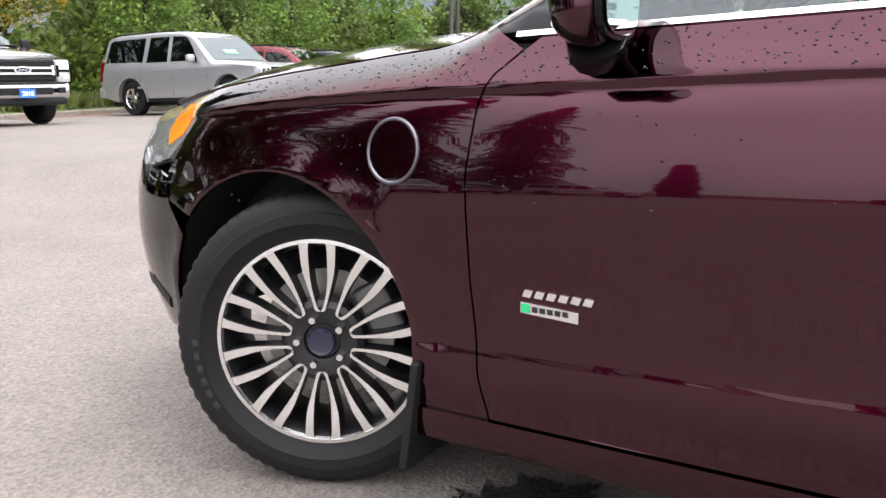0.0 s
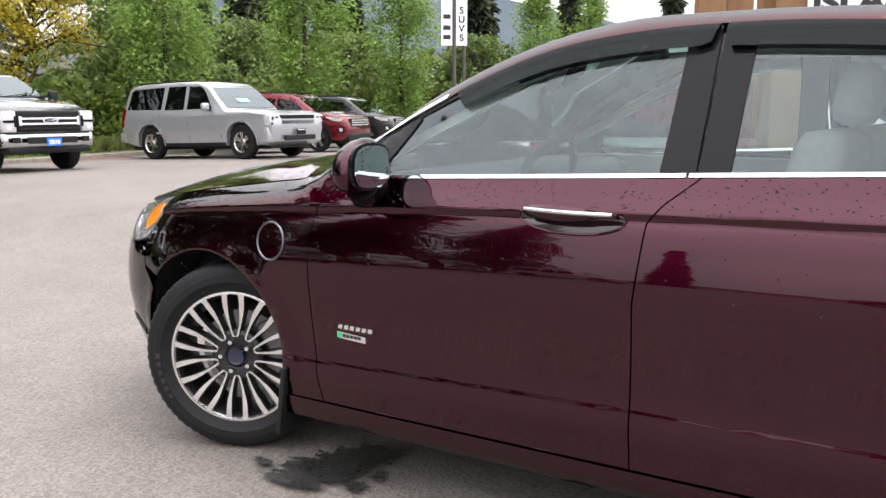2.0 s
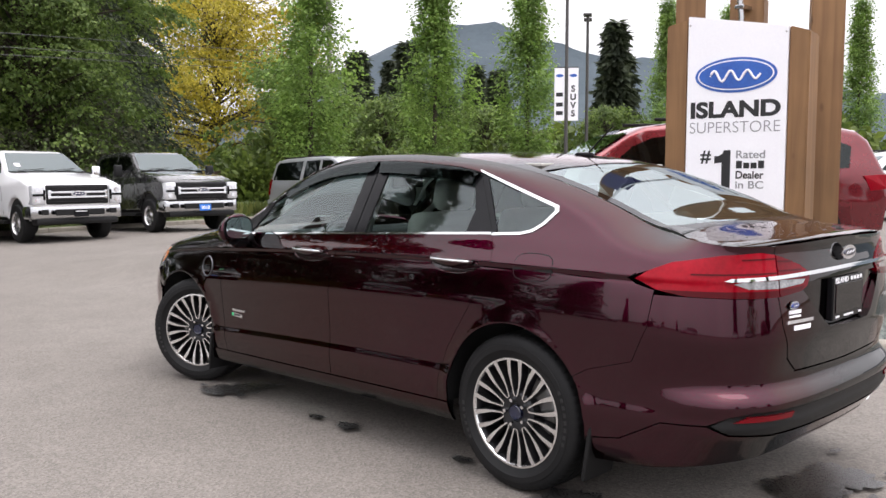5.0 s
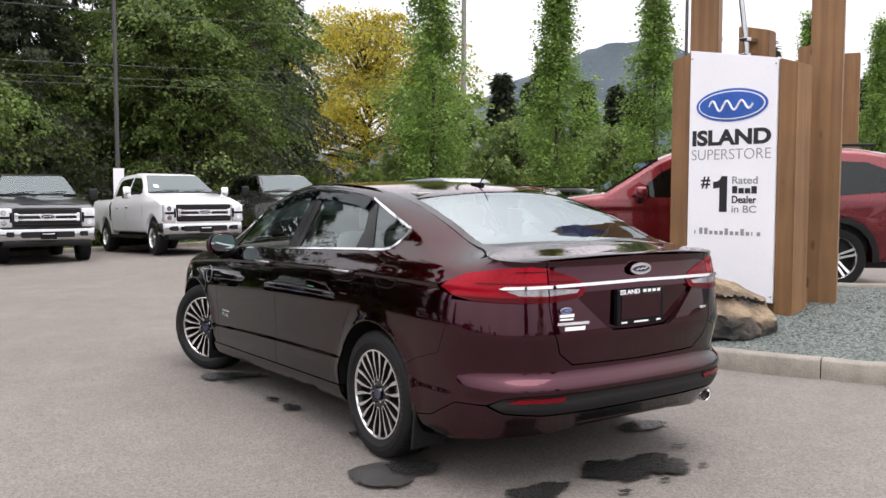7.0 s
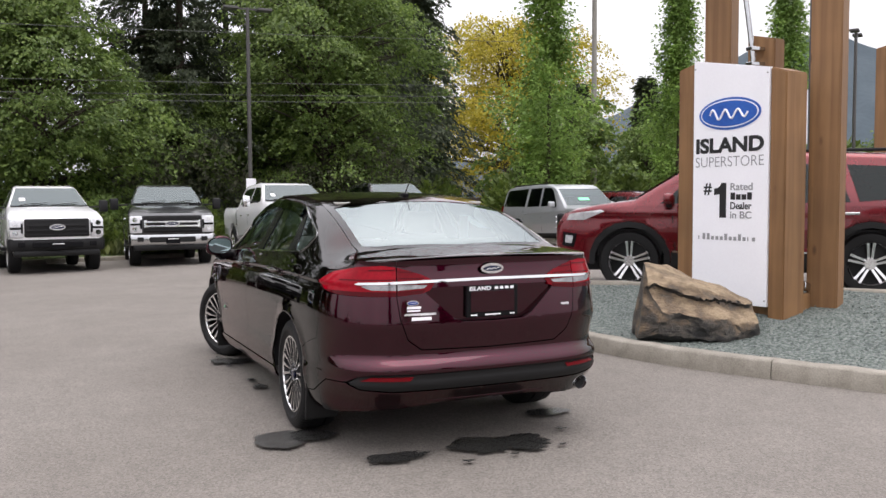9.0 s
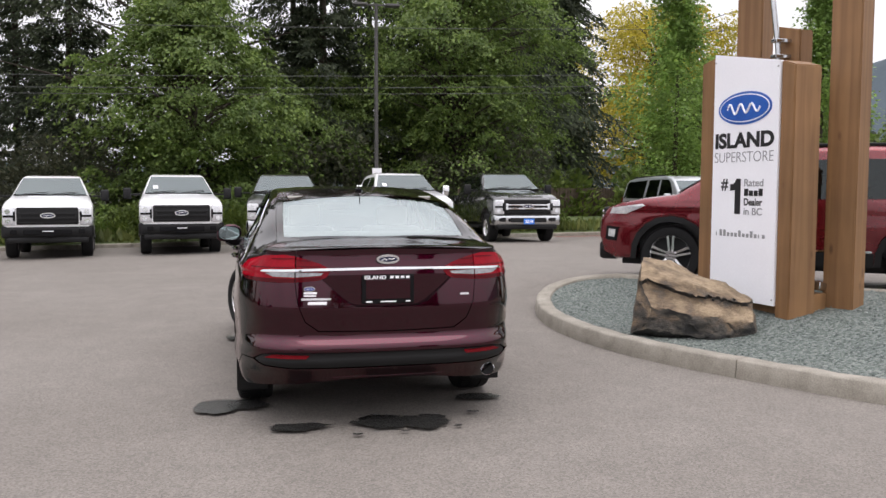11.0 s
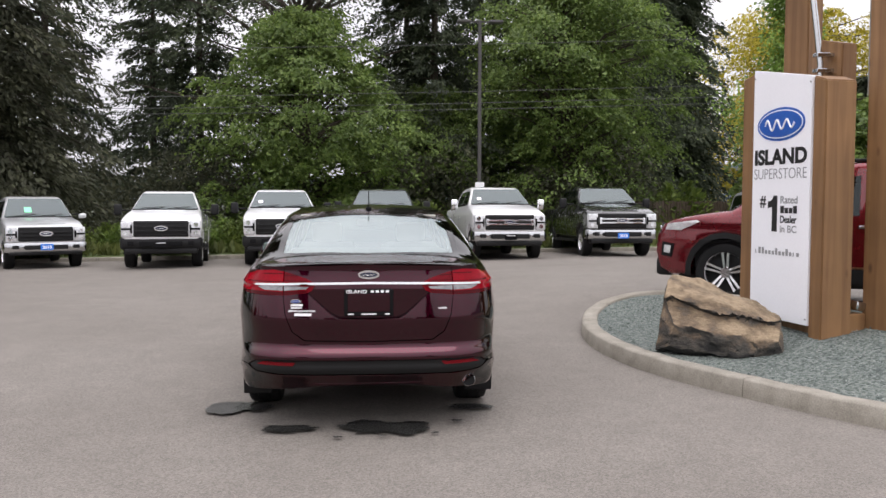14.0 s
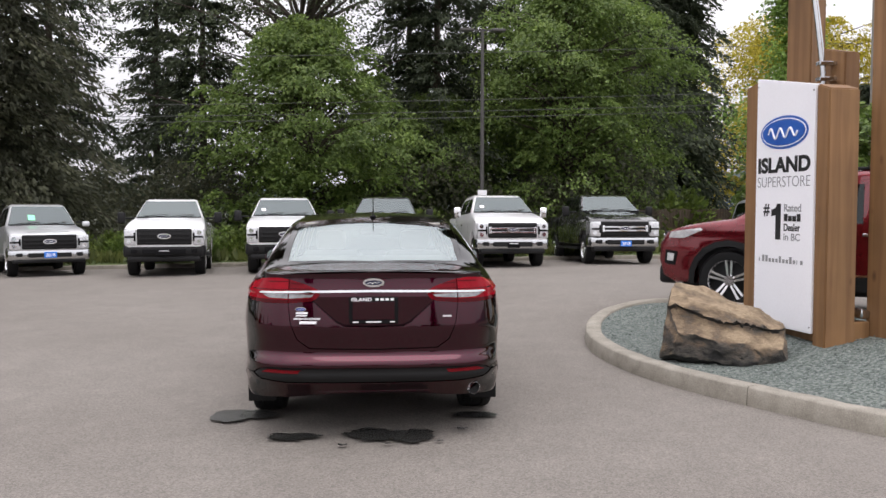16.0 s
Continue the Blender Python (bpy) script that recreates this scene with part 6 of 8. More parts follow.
def big_parts(t, P, half):
    for sx in (-1, 1):
        a, b = sorted((sx * 0.66, sx * 0.955))
        lm = part("head_lamp", bx(a, b, 0.02, 0.34, 0.80, 1.06, 0.03), M_LAMP, t, "clear head lamp", smooth=40)
        a, b = sorted((sx * 0.69, sx * 0.94))
        part("lamp_housing", bx(a, b, 0.010, 0.06, 0.815, 0.875, 0.012), M_TRIM, lm, "dark lower lamp housing")
        for x0 in (0.745, 0.875):
            part("lamp_unit", cyl(bmesh.new(), 0.056, 0.05, (sx * x0, 0.03, 0.965), (sx * x0, 0.008, 0.965), 14), M_SOFT, lm)
        part("tail_lamp", plate_on([(5.38, 0.86), (5.28, 1.34), (5.40, 1.34), (5.48, 0.86)], half, 0.006, sx, 0.03), M_REFLECT, t, "red tail lamp")
        for yy in (1.02, 4.32):
            part("arch_lip", plate_on(arch_pts(yy, 0.42, 0.535, 0.34) + arch_pts(yy, 0.42, 0.505, 0.34)[::-1], half, 0.010, sx, 0.02), P, t)
        part("sill", plate_on([(1.56, 0.335), (1.56, 0.42), (3.78, 0.42), (3.78, 0.335)], half, 0.006, sx, 0.02), M_DARK, t, "dark sill step")
        a, b = sorted((sx * 0.97, sx * 1.01))
        for y0 in (2.72, 3.78):
            part("door_handle", bx(a, b, y0 - 0.1, y0 + 0.08, 1.02, 1.06, 0.008), P, t)
        cx = sx * 1.12
        mr = part("door_mirror", bx(cx - 0.11, cx + 0.11, 1.98, 2.10, 1.22, 1.40, 0.04), P, t, smooth=45)
        a, b = sorted((sx * 0.9, cx))
        part("mirror_arm", bx(a, b, 2.0, 2.07, 1.22, 1.27, 0.01), M_DARK, mr)
        for y0 in (1.55, 2.72, 3.82):
            part("door_gap", plate_on([(y0 + 0.12, 0.46), (y0 + 0.12, 1.16), (y0 + 0.132, 1.16), (y0 + 0.132, 0.46)], half, 0.0015, sx, 0.002), M_DARK, t)
        part("side_moulding", plate_on([(1.55, 0.66), (1.55, 0.71), (4.05, 0.71), (4.05, 0.66)], half, 0.014, sx, 0.016), P, t)
        a, b = sorted((sx * 0.68, sx * 0.72))
        part("roof_rail", bx(a, b, 2.9, 4.9, 1.965, 2.005, 0.012), M_DARK, t)
    gr = part("grille", bx(-0.62, 0.62, 0.0, 0.12, 0.80, 1.06, 0.03), M_DARK, t)
    part("grille_bar", bx(-0.60, 0.60, -0.03, 0.05, 0.912, 0.952, 0.012), P, gr)
    for z in (0.812, 1.050):
        part("grille_bar", bx(-0.62, 0.62, -0.02, 0.05, z - 0.008, z + 0.008, 0.005), P, gr)
    for z in (0.84, 0.865, 0.89, 0.975, 1.0, 1.025):
        part("grille_slat", bx(-0.59, 0.59, -0.006, 0.02, z - 0.004, z + 0.004), M_TRIM, gr)
    bmm = bmesh.new()
    box(bmm, -0.97, 0.97, -0.06, 0.3, 0.38, 0.78, 0.07)
    for v in bmm.verts:
        v.co.y += 0.16 * (abs(v.co.x) / 0.97) ** 4
    bu = part("front_bumper", bmm, P, t, smooth=40)
    part("bumper_intake", bx(-0.55, 0.55, -0.075, 0.0, 0.44, 0.56, 0.02), M_DARK, bu)
    frame_plate(t, -0.075, 0.64)
    part("rear_bumper", bx(-0.96, 0.96, 5.33, 5.58, 0.45, 0.72, 0.05), P, t, smooth=40)
    part("price_sticker", slab([(-0.3, 1.70, 1.425), (0.1, 1.70, 1.425), (0.1, 1.80, 1.511), (-0.3, 1.80, 1.511)], 0.004), M_STICK, t)


BIG = [(0.05, 0.42), (0.0, 0.70), (0.0, 0.95), (0.06, 1.07), (0.25, 1.145), (0.8, 1.19), (1.42, 1.22), (1.52, 1.24), (2.12, 1.76), (2.30, 1.89), (2.6, 1.96), (3.4, 1.985), (4.7, 1.97), (5.10, 1.93), (5.27, 1.83), (5.44, 1.25), (5.50, 0.8), (5.48, 0.45)]
BIG_WIN = [[(1.98, 1.265), (2.18, 1.58), (2.32, 1.755), (2.46, 1.835), (2.86, 1.85), (2.88, 1.265)], [(3.00, 1.265), (2.98, 1.855), (3.64, 1.86), (3.72, 1.265)], [(3.86, 1.28), (3.80, 1.86), (4.98, 1.84), (5.10, 1.78), (5.23, 1.31)]]
BIG_SHIELD = [(-0.86, 1.545, 1.275), (0.86, 1.545, 1.275), (0.755, 2.15, 1.795), (-0.755, 2.15, 1.795)]
wagon("large_wagon", "silver full-size wagon with dark tinted windows and roof rails", "silver", at(12.95, 15.65, 2), 5.65, BIG, big_half, (1.02, 4.32), BIG_WIN, BIG_SHIELD, big_parts, 0.42, "estate car", 6, rim=0.58, arch=0.085)


# --- red three-row utility behind the sign, and its like further off ---
def suv_half(y, z):
    return 0.985 - 0.16 * sstep(0.75, 0.0, y) ** 1.5 - 0.06 * sstep(4.5, 5.0, y) - (0.0 if z < 1.10 else (z - 1.10) * 0.33) - 0.05 * abs(z - 0.8) + 0.012 * sstep(0.06, 0.0, abs(z - 1.02))


def suv_parts(t, P, half):
    wh = (0.98, 3.84)
    for sx in (-1, 1):
        for yy in wh:
            o = arch_pts(yy, 0.385, 0.52, 0.34)
            i_ = arch_pts(yy, 0.385, 0.445, 0.34)
            part("arch_cladding", plate_on(o + i_[::-1], half, 0.012, sx, 0.02), M_DARK, t, "black wheel arch cladding")
        part("sill_cladding", plate_on([(1.5, 0.33), (1.5, 0.50), (3.32, 0.50), (3.32, 0.33)], half, 0.012, sx, 0.02), M_DARK, t)
        part("sill_strip", plate_on([(1.52, 0.505), (1.52, 0.53), (3.30, 0.53), (3.30, 0.505)], half, 0.016, sx, 0.02), M_CHROME, t)
        lm = part("head_lamp", plate_on([(0.16, 0.92), (0.20, 1.0), (0.62, 1.055), (0.66, 1.03), (0.40, 0.92)], half, 0.008, sx, 0.03), M_LAMP, t, "clear head lamp")
        fb = part("fog_bezel", plate_on([(0.10, 0.58), (0.12, 0.76), (0.30, 0.74), (0.26, 0.56)], half, 0.008, sx, 0.02), M_TRIM, t)
        part("fog_lamp", plate_on([(0.14, 0.62), (0.15, 0.72), (0.25, 0.71), (0.23, 0.61)], half, 0.013, sx, 0.01), M_LAMP, fb)
        for y0 in (2.62, 3.62):
            a, b = sorted((sx * 0.95, sx * 1.0))
            part("door_handle", bx(a, b, y0 - 0.1, y0 + 0.08, 0.985, 1.02, 0.008), M_CHROME, t)
        cx = sx * 1.07
        mr = part("door_mirror", bx(cx - 0.11, cx + 0.11, 1.40, 1.54, 1.12, 1.26, 0.04), P, t, smooth=45)
        a, b = sorted((sx * 0.88, cx))
        part("mirror_arm", bx(a, b, 1.43, 1.51, 1.08, 1.14, 0.015), M_DARK, mr)
        for pts in ([(1.55, 0.52), (1.50, 1.06), (1.512, 1.06), (1.562, 0.52)], [(2.66, 0.52), (2.66, 1.08), (2.672, 1.08), (2.672, 0.52)]):
            part("door_gap", plate_on(pts, half, 0.0015, sx, 0.002), M_DARK, t)
        a, b = sorted((sx * 0.62, sx * 0.66))
        part("roof_rail", bx(a, b, 2.1, 4.4, 1.765, 1.805, 0.012), M_DARK, t, smooth=40)
        part("tail_lamp", plate_on([(4.72, 0.92), (4.62, 1.10), (4.95, 1.12), (4.96, 0.94)], half, 0.008, sx, 0.03), M_REDLENS, t, "red tail lamp")
    gr = part("grille", bx(-0.55, 0.55, -0.01, 0.1, 0.74, 1.0, 0.03), M_DARK, t)
    for z in (0.80, 0.87, 0.94):
        part("grille_bar", bx(-0.53, 0.53, -0.03, 0.05, z - 0.02, z + 0.02, 0.01), M_SILVER, gr)
    part("front_apron", bx(-0.72, 0.72, -0.02, 0.25, 0.30, 0.55, 0.05), M_DARK, t, smooth=40)
    for sx in (-1, 1):
        part("seat", bx(sx * 0.4 - 0.24, sx * 0.4 + 0.24, 2.4, 2.56, 0.9, 1.5, 0.06), M_SOFT, t)


SUV = [(0.06, 0.40), (0.0, 0.62), (0.02, 0.85), (0.12, 1.0), (0.30, 1.07), (0.65, 1.13), (0.95, 1.17), (1.03, 1.18), (1.70, 1.60), (1.94, 1.70), (2.45, 1.765), (3.3, 1.775), (4.2, 1.735), (4.65, 1.66), (4.80, 1.55), (4.98, 1.1), (5.0, 0.8), (4.95, 0.42)]
SUV_WIN = [[(1.36, 1.13), (1.76, 1.45), (2.02, 1.56), (2.50, 1.60), (2.52, 1.13)], [(2.60, 1.13), (2.60, 1.605), (3.45, 1.61), (3.60, 1.14)], [(3.70, 1.145), (3.58, 1.60), (4.25, 1.565), (4.52, 1.46), (4.45, 1.20)]]
SHIELD = [(-0.87, 1.045, 1.205), (0.87, 1.045, 1.205), (0.735, 1.72, 1.625), (-0.735, 1.72, 1.625)]


wagon("red_suv", "ruby red utility car with black arch cladding behind the sign", "red", pose(4.33, 5.12, 0.25, 0, 0, -129), 5.0, SUV, suv_half, (0.98, 3.84), SUV_WIN, SHIELD, suv_parts, 0.39, "car", 5)


# cars along the far side of the lot, mirrored in the flank
for k, (x, y, a, kind) in enumerate(((-31, -10.5, 176, "w"), (-31.4, -2.6, 3, "p"), (-31, 5.4, 178, "r"), (-31.3, 13.4, 2, "w"), (-25.5, 17.6, 40, "p"), (-20.5, 17.0, 36, "w"), (-15.2, 16.6, 33, "p"), (-9, -33, 88, "p"), (0, -34, 92, "w"), (10, -33.5, 89, "r"))):
    if kind == "p":
        pickup("pickup_truck", "white pickup parked across the lot" if k % 2 else "charcoal pickup parked across the lot", "white" if k % 2 else "charcoal", "chrome", "crew", at(x, y, a), None, False, False)
    elif kind == "w":
        wagon("large_wagon", "pale silver full-size wagon parked across the lot", "pale_silver", at(x, y, a), 5.65, BIG, big_half, (1.02, 4.32), BIG_WIN, BIG_SHIELD, big_parts, 0.42, "estate car", 6, rim=0.58, arch=0.085)
    else:
        wagon("red_suv", "ruby red utility car parked across the lot", "red", at(x, y, a), 5.0, SUV, suv_half, (0.98, 3.84), SUV_WIN, SHIELD, suv_parts, 0.39, "car", 5)


def small_at(x, y, a):
    return pose(x, y, ground_z(x, y), 0, 0, a)


for nm, lb, cl, x, y, a in (("small_suv", "red compact utility car parked beyond the wagon", "red", 16.9, 17.0, 12), ("small_suv", "black compact utility car parked beyond the red one", "charcoal", 20.8, 18.4, 14), ("small_suv", "white compact utility car beyond the red utility car", "white", 17.4, 6.4, -129)):
    w = wagon(nm, lb, cl, small_at(x, y, a), 5.0, SUV, suv_half, (0.98, 3.84), SUV_WIN, SHIELD, suv_parts, 0.39, "car", 5)
    w.scale = (0.93, 0.92, 0.95)

# ---------------- planted island with the sign ----------------
ISLE = [(2.375, 2.1), (2.40, 1.6), (2.49, 1.05), (2.655, 0.50), (2.86, 0.03), (3.17, -0.60), (3.55, -1.25), (4.2, -1.95), (5.2, -2.4), (6.3, -2.3), (7.2, -1.6), (7.6, -0.5), (7.2, 0.7), (6.4, 1.75), (5.35, 2.70), (4.7, 3.5), (4.35, 4.0), (3.95, 4.38), (3.5, 4.52),
        (3.05, 4.35), (2.73, 3.9), (2.53, 3.3), (2.41, 2.7)]


def closed_curve(pts, step):
    p = np.array(pts, float)
    n = len(p)
    out = []
    for i in range(n):
        a, b, c, d = p[i - 1], p[i], p[(i + 1) % n], p[(i + 2) % n]
        for t in np.linspace(0, 1, 30, endpoint=False):
            out.append(0.5 * ((2 * b) + (c - a) * t + (2 * a - 5 * b + 4 * c - d) * t**2 + (-a + 3 * b - 3 * c + d) * t**3))
    out = np.array(out + [out[0]])
    s = np.concatenate([[0], np.cumsum(np.linalg.norm(np.diff(out, axis=0), axis=1))])
    m = int(s[-1] / step)
    u = np.linspace(0, s[-1], m, endpoint=False)
    return np.stack([np.interp(u, s, out[:, 0]), np.interp(u, s, out[:, 1])], 1)


KC = closed_curve(ISLE, 0.15)
KT = np.roll(KC, -1, 0) - np.roll(KC, 1, 0)
KT /= np.linalg.norm(KT, axis=1)[:, None]
KN = np.stack([-KT[:, 1], KT[:, 0]], 1)          # inwards for this turn
if np.dot(KN[0], np.array([4.8, 0.8]) - KC[0]) < 0:
    KN = -KN
kerb = tagged(empty("island_kerb"), label="curved pale concrete kerb round the gravel island", kind="structure", category="kerb")
KPROF = [(0.0, -0.06), (0.006, 0.02), (0.016, 0.135), (0.028, 0.149), (0.06, 0.152), (0.18, 0.150), (0.195, 0.135), (0.20, 0.05)]
seg = 16
for i0 in range(0, len(KC), seg):
    bm = bmesh.new()
    rows = []
    last = min(i0 + seg, len(KC))
    for i in range(i0, last + 1):
        k = i % len(KC)
        p, n, tg = KC[k], KN[k], KT[k]
        sh = 0.004 if i == i0 else (-0.004 if i == last else 0)
        z = ground_z(*p)
        w = 0.003 * math.sin(i * 1.7) + 0.002 * math.sin(i * 4.1)
        rows.append([bm.verts.new((p[0] + n[0] * d + tg[0] * sh, p[1] + n[1] * d + tg[1] * sh, z + h + (w if h > 0.1 else 0))) for d, h in KPROF])
    for a, b in zip(rows, rows[1:]):
        for j in range(len(KPROF) - 1):
            bm.faces.new((a[j], a[j + 1], b[j + 1], b[j]))
    bm.faces.new(rows[0]), bm.faces.new(rows[-1])
    part("kerb_stone", bm, M_CONC, kerb, smooth=50)


def gravel():
    m, nt, ln, b = shader("blue_green_gravel")
    tc = nt.new("ShaderNodeTexCoord")
    vor = nt.new("ShaderNodeTexVoronoi")
    vor.inputs["Scale"].default_value = 48
    ln.new(tc.outputs["Object"], vor.inputs["Vector"])
    sep = nt.new("ShaderNodeSeparateColor")
    ln.new(vor.outputs["Color"], sep.inputs[0])
    r = ramp(nt, 0.05, 0.95, (0.04836, 0.0663, 0.06084), (0.2106, 0.2379, 0.2223))
    ln.new(sep.outputs[0], r.inputs[0])
    big = noise_tex(nt, ln, 1.1, 4)
    r2 = ramp(nt, 0.3, 0.7, (0.85, 0.85, 0.85), (1.12, 1.1, 1.06))
    ln.new(big.outputs["Fac"], r2.inputs[0])
    mu = nt.new("ShaderNodeMixRGB")
    mu.blend_type, mu.inputs[0].default_value = 'MULTIPLY', 1
    ln.new(r.outputs[0], mu.inputs[1]), ln.new(r2.outputs[0], mu.inputs[2])
    ln.new(mu.outputs[0], b.inputs["Base Color"])
    b.inputs["Roughness"].default_value = 0.85
    bp = nt.new("ShaderNodeBump")
    bp.inputs["Strength"].default_value, bp.inputs["Distance"].default_value, bp.invert = 1.0, 0.02, True
    ln.new(vor.outputs["Distance"], bp.inputs["Height"])
    ln.new(bp.outputs[0], b.inputs["Normal"])
    return m


M_GRAVEL = gravel()
inner = KC + KN * 0.195
cen = inner.mean(0)


def isle_z(x, y):
    return ground_z(x, y) + 0.105 + 0.05 * math.exp(-((x - 4.5) ** 2 + (y - 1.5) ** 2) / 3.0) + 0.012 * math.sin(3 * x) * math.sin(2.3 * y + 1)


bm = bmesh.new()
rings = []
for f in (1.0, 0.93, 0.84, 0.72, 0.58, 0.44, 0.30, 0.16):
    rings.append([bm.verts.new((cen[0] + (p[0] - cen[0]) * f, cen[1] + (p[1] - cen[1]) * f, isle_z(*(cen + (p - cen) * f)))) for p in inner])
for a, b in zip(rings, rings[1:]):
    for i in range(len(a)):
        bm.faces.new((a[i], a[(i + 1) % len(a)], b[(i + 1) % len(a)], b[i]))
bm.faces.new(rings[-1])
tagged(part("gravel_bed", bm, M_GRAVEL, smooth=60), label="blue-green crushed gravel filling the kerbed island", kind="structure", category="gravel")

# loose stones on the bed
rnd = random.Random(5)
verts, faces = [], []
while len(verts) < 2600 * 6:
    x, y = rnd.uniform(2.5, 6.2), rnd.uniform(-1.9, 4.2)
    q = np.array((x, y))
    k = int(np.argmin(((KC - q) ** 2).sum(1)))
    if np.dot(q - KC[k], KN[k]) < 0.2:
        continue
    r = rnd.uniform(0.007, 0.017)
    b0 = len(verts)
    z = isle_z(x, y) + r * 0.25
    tw = rnd.uniform(0, 3.14)
    for dx, dy, dz in ((1, 0, 0), (0, 0.8, 0.1), (-1, 0.1, 0), (0.1, -0.9, 0), (0.1, 0.1, 0.75), (0, 0, -0.6)):
        verts.append((x + r * (dx * math.cos(tw) - dy * math.sin(tw)), y + r * (dx * math.sin(tw) + dy * math.cos(tw)), z + r * dz))
    for a, b, c in ((0, 1, 4), (1, 2, 4), (2, 3, 4), (3, 0, 4), (1, 0, 5), (2, 1, 5), (3, 2, 5), (0, 3, 5)):
        faces.append((b0 + a, b0 + b, b0 + c))
me = bpy.data.meshes.new("loose_gravel")
me.from_pydata(verts, [], faces)
mg, ntg, lng, bg = shader("loose_stone")
geo = ntg.new("ShaderNodeNewGeometry")
rg = ramp(ntg, 0.0, 1.0, (0.0702, 0.0897, 0.08346), (0.2808, 0.3003, 0.2808))
lng.new(geo.outputs["Random Per Island"], rg.inputs[0])
lng.new(rg.outputs[0], bg.inputs["Base Color"])
bg.inputs["Roughness"].default_value = 0.85
me.materials.append(mg)
tagged(new("loose_gravel", me), label="loose blue-green gravel stones on the island", kind="stuff", category="gravel")


def timber(name, c0, c1, per=0.0):
    m, nt, ln, b = shader(name)
    tc, mp = nt.new("ShaderNodeTexCoord"), nt.new("ShaderNodeMapping")
    mp.inputs["Scale"].default_value = (9, 9, 0.4)
    ln.new(tc.outputs["Object"], mp.inputs["Vector"])
    n1 = nt.new("ShaderNodeTexNoise")
    n1.inputs["Scale"].default_value, n1.inputs["Detail"].default_value, n1.inputs["Distortion"].default_value = 1.6, 7, 0.7
    ln.new(mp.outputs[0], n1.inputs["Vector"])
    r = ramp(nt, 0.32, 0.70, c0, c1)
    ln.new(n1.outputs["Fac"], r.inputs[0])
    n2 = noise_tex(nt, ln, 1.2, 3)
    r2 = ramp(nt, 0.3, 0.75, (0.78, 0.78, 0.78), (1.12, 1.12, 1.12))
    ln.new(n2.outputs["Fac"], r2.inputs[0])
    mu = nt.new("ShaderNodeMixRGB")
    mu.blend_type, mu.inputs[0].default_value = 'MULTIPLY', 1
    ln.new(r.outputs[0], mu.inputs[1]), ln.new(r2.outputs[0], mu.inputs[2])
    # knots
    vo, mp2 = nt.new("ShaderNodeTexVoronoi"), nt.new("ShaderNodeMapping")
    mp2.inputs["Scale"].default_value = (4.5, 4.5, 1.9)
    ln.new(tc.outputs["Object"], mp2.inputs["Vector"])
    ln.new(mp2.outputs[0], vo.inputs["Vector"])
    vo.inputs["Scale"].default_value = 1.0
    rk = ramp(nt, 0.05, 0.13, (0.35, 0.28, 0.24), (1, 1, 1))
    ln.new(vo.outputs["Distance"], rk.inputs[0])
    mk = nt.new("ShaderNodeMixRGB")
    mk.blend_type, mk.inputs[0].default_value = 'MULTIPLY', 0.8
    ln.new(mu.outputs[0], mk.inputs[1]), ln.new(rk.outputs[0], mk.inputs[2])
    ln.new(mk.outputs[0], b.inputs["Base Color"])
    b.inputs["Roughness"].default_value = 0.6
    bp = nt.new("ShaderNodeBump")
    bp.inputs["Strength"].default_value, bp.inputs["Distance"].default_value = 0.6, 0.004
    ln.new(n1.outputs["Fac"], bp.inputs["Height"])
    ln.new(bp.outputs[0], b.inputs["Normal"])
    return m


M_TIMBER = timber("stained_timber", (0.185, 0.092, 0.036), (0.265, 0.142, 0.058))
SIGN = Matrix.Translation((4.086, 2.007, 0)) @ Matrix.Rotation(radians(-81.7), 4, 'Z')
sign = tagged(empty("sign", SIGN), label="tall white sign panel between stained timber slabs on a gravel island", category="sign")


def slope_box(x0, x1, y0, y1, z0, zl, zr, bevel=0.012):
    """An upright slab with a sloping head."""
    bm = bmesh.new()
    box(bm, x0, x1, y0, y1, z0, max(zl, zr))
    for v in bm.verts:
        if v.co.z > z0 + 0.5:
            v.co.z = zl if abs(v.co.x - x0) < 1e-4 else zr
    if bevel:
        bmesh.ops.bevel(bm, geom=bm.edges[:], offset=bevel, segments=2, affect='EDGES')
    return bm


panel = part("panel", slope_box(0.0, 0.95, -0.06, 0.03, 0.36, 2.91, 2.735, 0.004), M_WHITE, sign, "white printed panel")
part("slab", slope_box(-0.225, -0.004, -0.045, 0.20, 0.05, 2.84, 2.885), M_TIMBER, sign, "brown stained timber slab")
part("slab", slope_box(0.954, 1.135, -0.045, 0.285, 0.05, 2.735, 2.675), M_TIMBER, sign, "brown stained timber slab")
part("plinth", bx(0.0, 0.95, 0.04, 0.16, 0.08, 0.40, 0.01), M_DARK, sign)
part("panel_back", slope_box(-0.004, 0.954, 0.034, 0.12, 0.25, 2.83, 2.68, 0.004), M_TIMBER, sign)


